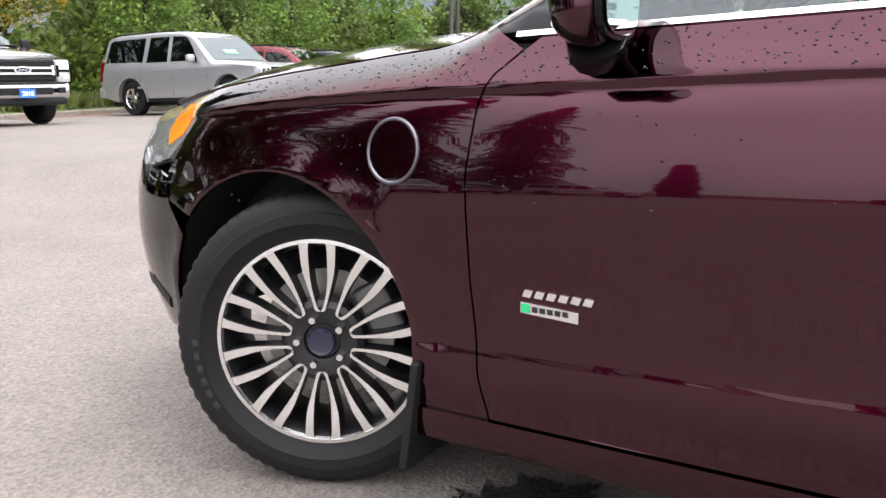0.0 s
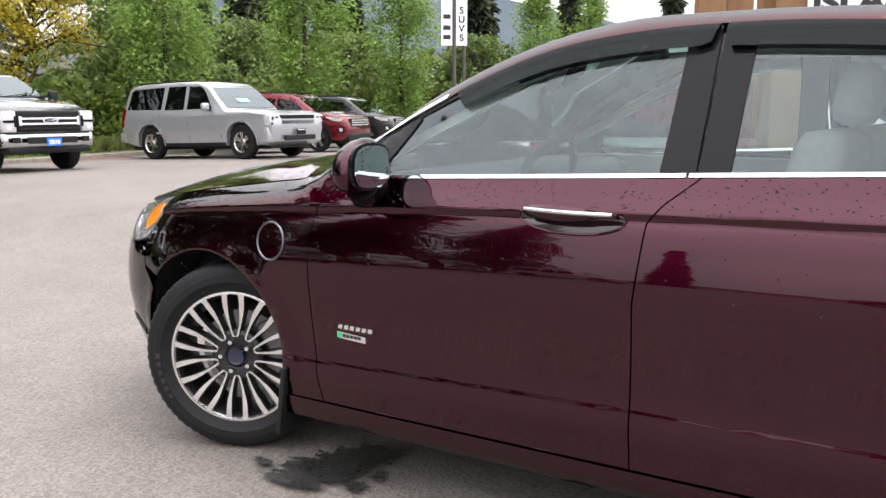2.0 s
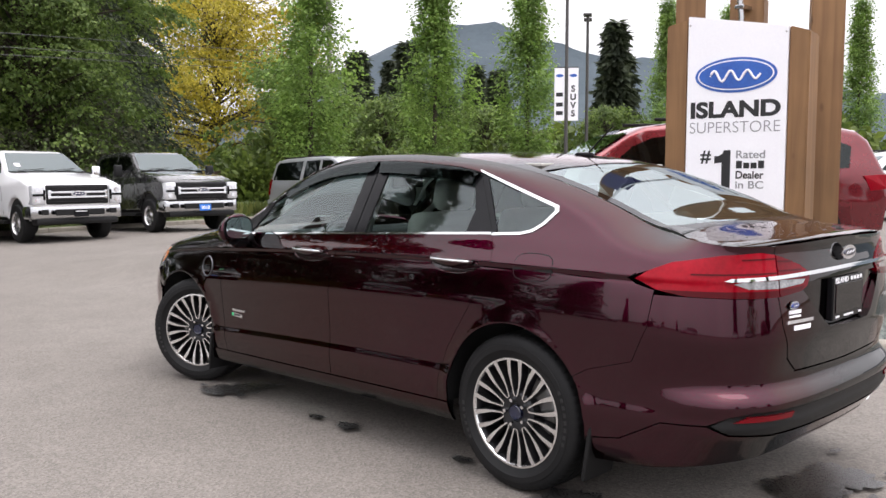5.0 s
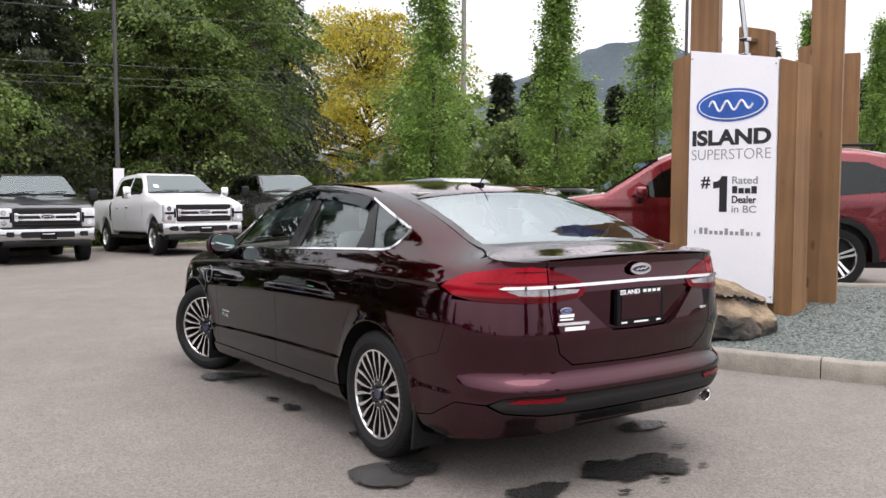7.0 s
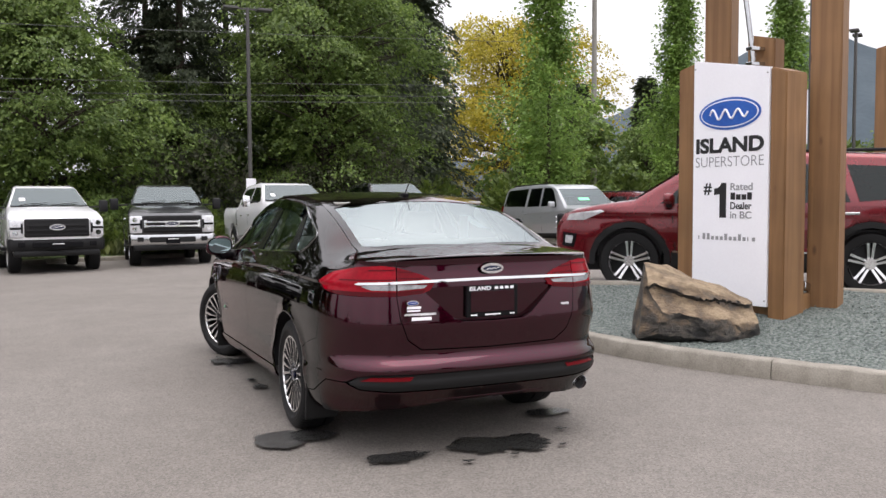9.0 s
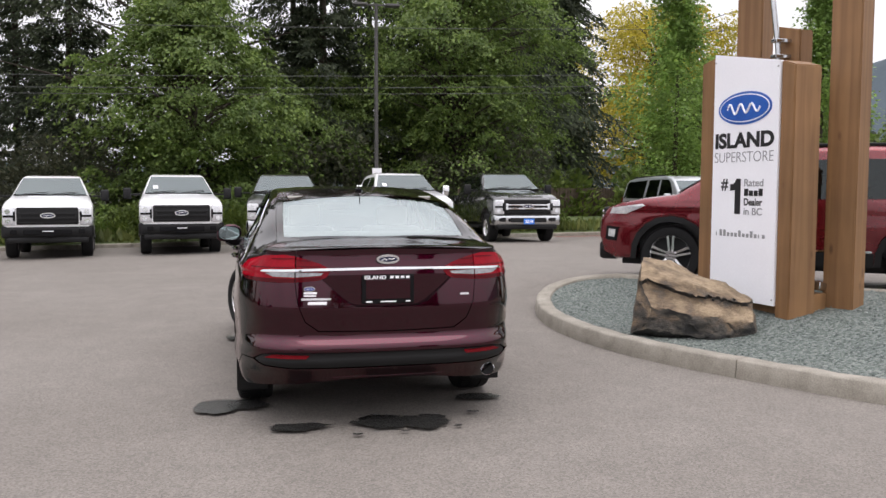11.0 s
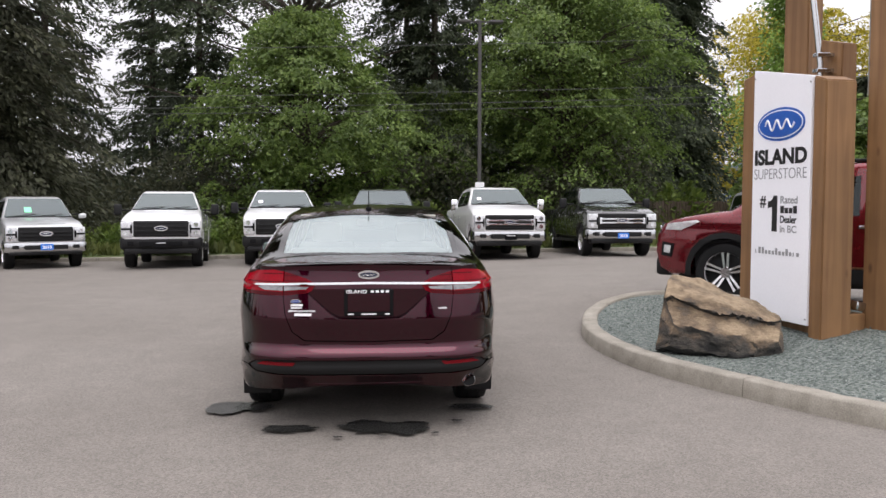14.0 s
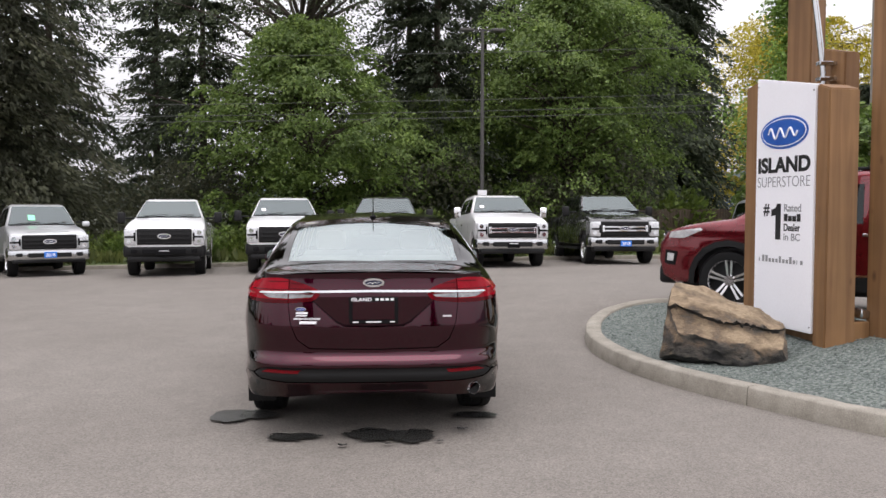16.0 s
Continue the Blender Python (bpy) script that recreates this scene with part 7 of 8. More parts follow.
def fit_letters(name, text, x0, x1, z0, z1, material, bold=0.0, y=-0.063):
    """A word on the panel, each letter a raised piece of its own."""
    ob = letters(name, text, 1.0, material, Matrix.Rotation(radians(90), 4, 'X'), panel, 0.001, bold)
    me = ob.data
    co = np.array([v.co[:] for v in me.vertices])
    lo, hi = co.min(0), co.max(0)
    for v in me.vertices:
        v.co.x = x0 + (v.co.x - lo[0]) / (hi[0] - lo[0]) * (x1 - x0)
        v.co.z = z0 + (v.co.z - lo[2]) / (hi[2] - lo[2]) * (z1 - z0)
        v.co.y = y + (v.co.y - lo[1])
    bm = bmesh.new()
    bm.from_mesh(me)
    bpy.data.objects.remove(ob)
    bmesh.ops.remove_doubles(bm, verts=bm.verts, dist=1e-6)
    seen, runs = set(), []
    for v in bm.verts:
        if v in seen:
            continue
        stack, island = [v], []
        seen.add(v)
        while stack:
            q = stack.pop()
            island.append(q)
            for e in q.link_edges:
                o = e.other_vert(q)
                if o not in seen:
                    seen.add(o)
                    stack.append(o)
        xs = [q.co.x for q in island]
        runs.append([min(xs), max(xs), island])
    runs.sort(key=lambda r: r[0])
    groups = []
    for r in runs:
        if groups and r[0] < groups[-1][1] - 0.35 * (r[1] - r[0]):
            groups[-1][1] = max(groups[-1][1], r[1])
            groups[-1][2] += r[2]
        else:
            groups.append(r)
    for g in groups:
        keep = set(g[2])
        one = bmesh.new()
        at_ = {v: one.verts.new(v.co) for v in g[2]}
        for f in bm.faces:
            if f.verts[0] in keep:
                one.faces.new([at_[v] for v in f.verts])
        part("letter", one, material, panel)
    bm.free()


fit_letters("letter", "ISLAND", 0.042, 0.90, 1.917, 2.078, M_BLACKINK, 0.042)
fit_letters("letter", "SUPERSTORE", 0.037, 0.90, 1.775, 1.88, M_GREYINK, -0.012)
fit_letters("letter", "#", 0.15, 0.255, 1.48, 1.605, M_BLACKINK, 0.02)
bm = bmesh.new()
prism(bm, [(0.362, 1.245), (0.446, 1.245), (0.446, 1.607), (0.382, 1.607), (0.368, 1.575), (0.336, 1.554), (0.29, 1.549), (0.29, 1.48), (0.362, 1.49)], 0.0605, 0.0635, Matrix.Rotation(radians(90), 4, 'X'))
part("letter", bm, M_BLACKINK, panel)
fit_letters("letter", "Rated", 0.50, 0.772, 1.528, 1.602, M_GREYINK, 0.012)
fit_letters("letter", "Dealer", 0.50, 0.763, 1.334, 1.408, M_BLACKINK, 0.02)
fit_letters("letter", "in BC", 0.50, 0.763, 1.240, 1.313, M_GREYINK, 0.012)
for k in range(4):
    x0 = 0.502 + 0.069 * k
    part("name_bar", bx(x0, x0 + 0.056, -0.0635, -0.0605, 1.432, 1.505 if k in (0, 3) else 1.486), M_BLACKINK, panel)
for k in range(13):
    x0 = 0.085 + 0.0575 * k
    part("address_bar", bx(x0, x0 + (0.036 if k not in (0, 11) else 0.012), -0.0632, -0.0605, 1.012, 1.050 if k not in (1, 2, 6, 9) else 1.078), M_GREYINK, panel)


def disc(name, a, b, cx, cz, y, material, thick=0.004):
    bm = bmesh.new()
    prism(bm, [(a * math.cos(t), b * math.sin(t)) for t in np.linspace(0, 2 * math.pi, 56, endpoint=False)], 0, thick)
    bmesh.ops.transform(bm, matrix=Matrix.Translation((cx, y, cz)) @ Matrix.Rotation(radians(90), 4, 'X'), verts=bm.verts)
    return bm


M_LOGO = surf("logo_blue", (0.015, 0.075, 0.36), (0.03, 0.13, 0.50), rough=0.35, scale=2)
lg = part("oval_logo", disc("o", 0.39, 0.165, 0.472, 2.318, -0.061, M_LOGO), M_LOGO, panel, "blue oval logo with white ring and stroke")
part("logo_ring", disc("o", 0.363, 0.142, 0.472, 2.318, -0.0655, M_WHITE, 0.003), M_WHITE, lg)
part("logo_field", disc("o", 0.349, 0.130, 0.472, 2.318, -0.069, M_LOGO, 0.003), M_LOGO, lg)
bm = bmesh.new()
tube(bm, [(0.472 - 0.24 + 0.48 * f, -0.073, 2.313 + 0.055 * math.sin(f * 19) * (1 - 0.3 * f)) for f in np.linspace(0, 1, 41)], 0.012, 6)
part("logo_stroke", bm, M_WHITE, lg)
for sx_, sz in ((0.02, 2.82), (0.93, 2.68), (0.02, 0.42), (0.93, 0.42)):
    part("panel_bolt", cyl(bmesh.new(), 0.009, 0.007, (sx_, -0.06, sz), (sx_, -0.068, sz), 10), M_STEEL, panel)


def post(x, y, w, d, z1, turn, name="timber_post", slant=0.0, label="tall square stained timber post on the gravel island"):
    z0 = isle_z(x, y) - 0.25
    bm = bmesh.new()
    box(bm, -w / 2, w / 2, -d / 2, d / 2, 0, z1 - z0)
    for v in bm.verts:
        if v.co.z > 0.5:
            v.co.z += slant * v.co.x
    bmesh.ops.bevel(bm, geom=bm.edges[:], offset=0.012, segments=2, affect='EDGES')
    ob = part(name, bm, M_TIMBER)
    ob.matrix_world = pose(x, y, z0, 0, 0, turn)
    return tagged(ob, label=label, category="post", group="timber posts")


post(4.74, 2.38, 0.30, 0.26, 7.0, -62)
post(4.92, 1.02, 0.30, 0.26, 7.0, -62)
post(11.25, 4.58, 0.40, 0.30, 3.85, -62, label="shorter square stained timber post beyond the red car")
post(10.5, 4.80, 0.40, 0.30, 3.95, -62, slant=0.2, label="shorter stained timber post with sloping head beyond the red car")
post(4.80, 1.76, 0.34, 0.18, 3.18, -80, slant=-0.25, label="short timber post with a sloping head behind the sign")
mast = tagged(empty("flag_mast"), label="thin grey metal mast clamped to a timber post", category="mast")
bm = bmesh.new()
tube(bm, [(4.60, 1.74, 2.2), (4.60, 1.74, 2.95), (4.56, 1.78, 3.4), (4.40, 1.98, 5.2), (4.30, 2.1, 6.5)], 0.03, 12)
part("tube", bm, M_BRIGHT, mast, smooth=60)
for z in (2.86, 3.02):
    part("clamp", bx(4.54, 4.74, 1.69, 1.79, z, z + 0.04, 0.006), M_BRIGHT, mast)

flag = tagged(empty("flag"), label="dark blue cloth flag hanging from the slanted mast", category="flag")
bm = bmesh.new()
cols = []
for i in range(15):
    f = i / 14
    cols.append([bm.verts.new((4.50 - 0.72 * f, 1.86 + 0.10 * math.sin(7 * f) + 0.10 * f, 3.96 + 0.05 * math.sin(5 * f) + 0.9 * g + 0.10 * f * (1 - g))) for g in (0, 0.25, 0.5, 0.75, 1.0)])
for a, b in zip(cols, cols[1:]):
    for k in range(4):
        bm.faces.new((a[k], a[k + 1], b[k + 1], b[k]))
e = bmesh.ops.extrude_face_region(bm, geom=bm.faces[:])
bmesh.ops.translate(bm, vec=(0, 0.003, 0), verts=[q for q in e["geom"] if isinstance(q, bmesh.types.BMVert)])
part("cloth", bm, surf("blue_cloth", (0.05, 0.05, 0.14), rough=0.8, fine=200), flag, smooth=60)
for z in (3.98, 4.84):
    part("flag_clip", cyl(bmesh.new(), 0.036, 0.036, (4.515 - 0.085 * (z - 3.98), 1.845 + 0.085 * (z - 3.98), z), (4.515 - 0.085 * (z - 3.98), 1.845 + 0.085 * (z - 3.98), z + 0.04), 12), M_BRIGHT, flag)

# low lamp on a timber block behind the sign
gl_z = isle_z(4.60, 1.10)
lampb = part("ground_lamp", bx(-0.11, 0.11, -0.11, 0.11, -0.05, 0.16, 0.012), M_TIMBER)
lampb.matrix_world = pose(4.60, 1.10, gl_z, 0, 0, -70)
tagged(lampb, label="small silver floodlight on a timber block in the gravel", category="lamp")
part("lamp_body", bx(-0.11, 0.11, -0.07, 0.07, 0.19, 0.28, 0.02, m=Matrix.Rotation(radians(-14), 4, 'X')), M_BRIGHT, lampb, "silver floodlight body", smooth=40)
part("bracket", bx(-0.02, 0.02, -0.02, 0.02, 0.155, 0.2), M_STEEL, lampb)

# ---- boulder ----
def boulder():
    """A slab-sided rock: a high back edge falling to one end, a ledge under the top face, a bulging foot."""
    bm = bmesh.new()
    for p in ((-0.47, 0.22, 0.72), (-0.52, 0.02, 0.66), (-0.20, 0.34, 0.66), (0.30, 0.30, 0.47), (0.57, 0.16, 0.35), (-0.53, -0.12, 0.55), (-0.05, -0.20, 0.47), (0.42, -0.20, 0.32), (0.60, -0.10, 0.30),
              (-0.63, -0.12, -0.05), (-0.50, -0.33, 0.02), (-0.46, -0.34, 0.24), (0.10, -0.42, 0.20), (0.56, -0.30, 0.14), (0.62, -0.22, -0.05), (0.2, -0.44, -0.05), (-0.56, 0.40, -0.05), (0.55, 0.38, -0.05)):
        bm.verts.new(p)
    bmesh.ops.convex_hull(bm, input=bm.verts[:])
    bmesh.ops.delete(bm, geom=[v for v in bm.verts if not v.link_faces], context='VERTS')
    bmesh.ops.triangulate(bm, faces=bm.faces[:])
    for k in range(4):
        bmesh.ops.subdivide_edges(bm, edges=[e for e in bm.edges if e.calc_length() > 0.05], cuts=1, use_grid_fill=True)
        bmesh.ops.triangulate(bm, faces=bm.faces[:])
    for v in bm.verts:
        c = v.co.copy()
        f = noise.fractal(c * 3.1, 0.9, 2.1, 5)
        g = noise.fractal(c * 11.0 + Vector((3, 1, 7)), 0.8, 2.0, 4)
        # bedding: the front breaks back in steps below the top face
        bed = c.z + 0.20 * c.x + 0.03 * f
        bed += 0.10 * noise.fractal(c * 1.7 + Vector((9, 2, 4)), 0.9, 2.0, 3)
        step = 0.075 * sstep(0.41, 0.38, bed) * sstep(0.20, 0.32, bed)
        front = sstep(0.1, -0.15, c.y)
        v.co = c + Vector((0.030 * f, 0.040 * f + step * front + 0.010 * g, 0.028 * f + 0.008 * g))
    return bm


def rock_mat():
    m, nt, ln, b = shader("brown_grey_rock")
    n1, n2 = noise_tex(nt, ln, 3.6, 8, 0.62, (1, 1, 1.3)), noise_tex(nt, ln, 20, 6, 0.7, (1, 1, 2.5))
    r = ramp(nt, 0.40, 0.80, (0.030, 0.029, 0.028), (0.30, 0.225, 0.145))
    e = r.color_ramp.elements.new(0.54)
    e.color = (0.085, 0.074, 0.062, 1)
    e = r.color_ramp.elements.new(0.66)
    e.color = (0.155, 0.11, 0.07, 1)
    # colour follows facing: upturned faces move to the sandy end of the ramp
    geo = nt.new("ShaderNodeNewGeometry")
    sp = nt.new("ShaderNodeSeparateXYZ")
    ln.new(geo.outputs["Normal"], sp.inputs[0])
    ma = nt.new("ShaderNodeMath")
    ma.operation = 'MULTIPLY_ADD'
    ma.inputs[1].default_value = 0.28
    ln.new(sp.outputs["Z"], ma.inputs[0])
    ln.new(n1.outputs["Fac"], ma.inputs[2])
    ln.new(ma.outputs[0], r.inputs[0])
    r2 = ramp(nt, 0.3, 0.7, (0.72, 0.72, 0.72), (1.18, 1.18, 1.18))
    ln.new(n2.outputs["Fac"], r2.inputs[0])
    mu = nt.new("ShaderNodeMixRGB")
    mu.blend_type, mu.inputs[0].default_value = 'MULTIPLY', 1
    ln.new(r.outputs[0], mu.inputs[1]), ln.new(r2.outputs[0], mu.inputs[2])
    ln.new(mu.outputs[0], b.inputs["Base Color"])
    b.inputs["Roughness"].default_value = 0.85
    bp = nt.new("ShaderNodeBump")
    bp.inputs["Strength"].default_value, bp.inputs["Distance"].default_value = 0.9, 0.02
    ln.new(n2.outputs["Fac"], bp.inputs["Height"])
    ln.new(bp.outputs[0], b.inputs["Normal"])
    return m


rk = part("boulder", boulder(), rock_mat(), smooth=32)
rk.matrix_world = Matrix.Translation((3.335, 1.13, 0.165)) @ Matrix.Rotation(radians(-20), 4, 'Z') @ Matrix.Diagonal((0.93, 0.90, 0.93, 1))
tagged(rk, label="large craggy brown and grey boulder on the gravel", category="rock")

# ---------------- trees, verge planting, distance ----------------
def leaf_mat(name, c0, c1, rough=0.55):
    m, nt, ln, b = shader(name)
    geo = nt.new("ShaderNodeNewGeometry")
    r = ramp(nt, 0.0, 1.0, c0, c1)
    ln.new(geo.outputs["Random Per Island"], r.inputs[0])
    n = noise_tex(nt, ln, 1.1, 3)
    r2 = ramp(nt, 0.32, 0.68, (0.6, 0.62, 0.65), (1.3, 1.28, 1.15))
    ln.new(n.outputs["Fac"], r2.inputs[0])
    mu = nt.new("ShaderNodeMixRGB")
    mu.blend_type, mu.inputs[0].default_value = 'MULTIPLY', 1
    ln.new(r.outputs[0], mu.inputs[1]), ln.new(r2.outputs[0], mu.inputs[2])
    ln.new(mu.outputs[0], b.inputs["Base Color"])
    b.inputs["Roughness"].default_value = max(rough, 0.58)
    b.inputs["Specular IOR Level"].default_value = 0.45
    tr = nt.new("ShaderNodeBsdfTranslucent")
    ln.new(mu.outputs[0], tr.inputs[0])
    mx = nt.new("ShaderNodeMixShader")
    mx.inputs[0].default_value = 0.45
    ln.new(b.outputs[0], mx.inputs[1]), ln.new(tr.outputs[0], mx.inputs[2])
    ln.new(mx.outputs[0], nt["Material Output"].inputs[0])
    return m


M_LEAF = leaf_mat("maple_leaves", (0.100, 0.160, 0.039), (0.184, 0.252, 0.064))
M_OLD = leaf_mat("old_maple_leaves", (0.050, 0.066, 0.034), (0.090, 0.112, 0.056))
M_FIR = leaf_mat("fir_needles", (0.044, 0.058, 0.035), (0.076, 0.094, 0.054), 0.7)
M_CEDAR = leaf_mat("cedar_sprays", (0.060, 0.064, 0.042), (0.100, 0.106, 0.066), 0.7)
M_YELLOW = leaf_mat("golden_leaves", (0.32, 0.275, 0.018), (0.50, 0.42, 0.038))
M_POPLAR = leaf_mat("poplar_leaves", (0.17, 0.28, 0.065), (0.26, 0.38, 0.095))
M_SHRUB = leaf_mat("shrub_leaves", (0.075, 0.115, 0.026), (0.16, 0.21, 0.045))
M_BARK = surf("bark", (0.035, 0.026, 0.019), (0.085, 0.068, 0.052), rough=0.95, scale=4, fine=30, bump=0.02, stretch=(1, 1, 0.25))
RNG = np.random.default_rng(11)


def leaves(points, dirs, size, aspect=1.5, spread=0.6):
    """Two-triangle leaf blades, bent along the middle, at the points."""
    n = len(points)
    d = dirs + RNG.normal(0, spread, (n, 3))
    d /= np.linalg.norm(d, axis=1)[:, None] + 1e-9
    r = RNG.normal(0, 0.45, (n, 3)) + np.array((0, 0, 1.0))
    s = np.cross(d, r)
    s /= np.linalg.norm(s, axis=1)[:, None] + 1e-9
    k = size * RNG.uniform(0.6, 1.35, (n, 1))
    up = np.cross(s, d)
    a = points
    b = points + d * k * aspect * 0.5 + s * k * 0.5 + up * k * 0.12
    c = points + d * k * aspect
    e = points + d * k * aspect * 0.5 - s * k * 0.5 + up * k * 0.12
    v = np.stack([a, b, c, e], 1).reshape(-1, 3)
    i = np.arange(n)[:, None] * 4
    f = np.concatenate([i + np.array([[0, 1, 2]]), i + np.array([[0, 2, 3]])], 0)
    return v, f


def mesh_of(name, v, f, material):
    me = bpy.data.meshes.new(name)
    me.vertices.add(len(v))
    me.vertices.foreach_set("co", np.ascontiguousarray(v, dtype=np.float32).ravel())
    me.loops.add(len(f) * 3)
    me.loops.foreach_set("vertex_index", np.ascontiguousarray(f, dtype=np.int32).ravel())
    me.polygons.add(len(f))
    me.polygons.foreach_set("loop_start", np.arange(0, len(f) * 3, 3, dtype=np.int32))
    me.update(calc_edges=True)
    me.materials.append(material)
    return me


def tree(name, label, trunk_bm, v, f, material, m):
    t = tagged(empty(name, m), label=label, category="tree")
    part("trunk", trunk_bm, M_BARK, t, smooth=60)
    cr = new("crown", mesh_of("crown", v, f, material))
    cr.parent = t
    return t


def broadleaf(name, label, h, w, material, m, clusters=190, per=95, leaf=0.15, low=0.16, trunk=0.22, column=False, seed=1, flat=0.36):
    rnd = np.random.default_rng(seed)
    bm = bmesh.new()
    top = Vector((0.12 * w * 0.3, 0.05 * w, h * 0.86))
    tube(bm, [(0, 0, -0.3), (0.03, 0.02, h * 0.2), (0.08 * w * 0.3, -0.03, h * 0.5), top], trunk, 9, 0.03)
    pts, dr = [], []
    for i in range(clusters):
        z = low + (1 - low) * rnd.uniform(0, 1) ** 0.85
        f = (z - low) / (1 - low)
        if column:
            prof = (0.45 + 2.2 * f if f < 0.25 else (1 - (f - 0.25) / 0.78) ** 1.15) * (1.0 + 0.2 * math.sin(11 * f + seed))
        else:
            prof = math.sqrt(max(0.0, 1 - ((f - flat) / (1.02 - flat)) ** 2)) * (1.0 + 0.16 * math.sin(9 * f + seed))
        a = rnd.uniform(0, 2 * math.pi)
        rr = w / 2 * prof * rnd.uniform(0.15, 1.25) ** 0.6 * (1 + 0.26 * math.sin(3 * a + seed + 4 * f) + 0.18 * math.sin(5 * a + 14 * f))
        c = np.array((rr * math.cos(a), rr * math.sin(a), z * h))
        if i % 3 == 0 and not column:
            tube(bm, [(0, 0, max(0.1, z * 0.75) * h), tuple(c * np.array((0.5, 0.5, 1)) - np.array((0, 0, 0.12 * h * 0.3))), tuple(c)], 0.03 + 0.006 * w, 5, 0.015)
        cs = (0.072 if column else 0.060) * w * rnd.uniform(0.5, 1.6)
        cs = max(cs, 0.24)
        q = rnd.normal(0, 1, (per, 3)) * np.array((cs, cs, cs * (1.2 if column else 0.20)))
        q[:, 2] -= 0.0 if column else 0.35 * (q[:, 0] ** 2 + q[:, 1] ** 2) / max(cs, 0.3)
        p = c + q
        pts.append(p)
        d = np.tile(np.array((math.cos(a), math.sin(a), -0.4 if column else -0.8)), (per, 1))
        dr.append(d)
    v, f = leaves(np.concatenate(pts), np.concatenate(dr), leaf, 1.3, 0.55)
    return tree(name, label, bm, v, f, material, m)


def conifer(name, label, h, w, material, m, whorls=44, per=10, leaf=0.17, low=0.06, droop=0.28, seed=1, gap=0.0, power=0.8):
    rnd = np.random.default_rng(seed)
    bm = bmesh.new()
    tube(bm, [(0, 0, -0.3), (0, 0, h * 0.4), (0.1, 0.05, h * 0.75), (0.1, 0.1, h)], 0.011 * h, 9, 0.02)
    pts, dr = [], []
    for i in range(whorls):
        f = (i + rnd.uniform(0, 0.8)) / whorls
        z = h * (low + (1 - low) * f)
        ln = w / 2 * ((1 - f) ** power * 0.94 + 0.06) * (0.75 + 0.25 * math.sin(i * 2.7 + seed))
        for j in range(per):
            if rnd.uniform() < gap:
                continue
            a = 2 * math.pi * (j + rnd.uniform(0, 0.9)) / per + i
            L = ln * rnd.uniform(0.55, 1.12)
            n = int((20 + 34 * L) * (1.5 if leaf < 0.12 else 1.0))
            s = rnd.uniform(0.12, 1, n) ** 0.75
            lift = 0.10 * L * np.sin(s * 2.2) - droop * L * s * s
            side = rnd.normal(0, 1, n) * 0.12 * L * (0.4 + s * (1.2 - s))
            hang = -np.abs(rnd.normal(0, 1, n)) * 0.13 * L ** 0.5
            q = np.stack([math.cos(a) * s * L - math.sin(a) * side, math.sin(a) * s * L + math.cos(a) * side, z + lift + hang], 1)
            pts.append(q)
            dr.append(np.tile(np.array((math.cos(a), math.sin(a), -0.75)), (n, 1)))
            if L > 1.2 and j % 2 == 0:
                tube(bm, [(0, 0, z), (math.cos(a) * 0.5 * L, math.sin(a) * 0.5 * L, z + 0.07 * L - droop * 0.25 * L), (math.cos(a) * 0.95 * L, math.sin(a) * 0.95 * L, z - droop * 0.8 * L)], 0.035, 4, 0.008)
    v, f = leaves(np.concatenate(pts), np.concatenate(dr), leaf, 2.8, 0.45)
    return tree(name, label, bm, v, f, material, m)


def g3(x, y, rz=0, s=1.0):
    z = ground_z(x, min(y, 22)) + 0.15
    return Matrix.Translation((x, y, z)) @ Matrix.Rotation(radians(rz), 4, 'Z') @ Matrix.Scale(s, 4)


def again(ob, x, y, rz, s=1.0, label=None):
    c = copy_thing(ob, g3(x, y, rz))
    c.scale = (s, s, s)
    if label:
        c["label"] = label
    return c


# broad trees just behind the row of pickups
b1 = broadleaf("maple_tree", "bright green broad-leaved tree behind the parked pickups", 9.8, 7.2, M_LEAF, g3(-2.7, 31.0), 360, 200, 0.115, 0.08, 0.2, seed=3, flat=0.30)
b2 = broadleaf("maple_tree", "bright green spreading tree with low branches by the lamp post", 12.8, 8.8, M_LEAF, g3(9.5, 35.0, 40), 380, 200, 0.12, 0.08, 0.2, seed=8, flat=0.28)
broadleaf("maple_tree", "tall dark broad-leaved tree with open limbs and sky showing through", 21.0, 16.0, M_OLD, g3(-3.6, 39.0), 190, 170, 0.13, 0.24, 0.42, seed=21)
bf = broadleaf("maple_tree", "green broad-leaved tree in the far belt", 7.0, 6.5, M_LEAF, g3(22.5, 34), 110, 60, 0.20, 0.06, 0.2, seed=5)
# tall firs and cedars behind
c1 = conifer("fir_tree", "tall dark drooping fir behind the lot", 30.0, 13.0, M_FIR, g3(21.0, 54.0), 60, 13, 0.15, 0.04, 0.40, seed=4, power=0.65)
c2 = conifer("cedar_tree", "tall dark cedar with hanging sprays", 25.0, 11.0, M_CEDAR, g3(-13.6, 25.8), 60, 12, 0.095, 0.03, 0.36, seed=9, gap=0.15)
c3 = conifer("fir_tree", "tall sparse fir with gaps of sky between its boughs", 22.0, 10.0, M_FIR, g3(3.2, 36.0), 38, 10, 0.095, 0.10, 0.22, seed=15, gap=0.30)
cf = conifer("fir_tree", "dark fir in the far belt of woods", 10.0, 4.4, M_FIR, g3(33, 49), 26, 7, 0.26, 0.04, 0.3, seed=6)
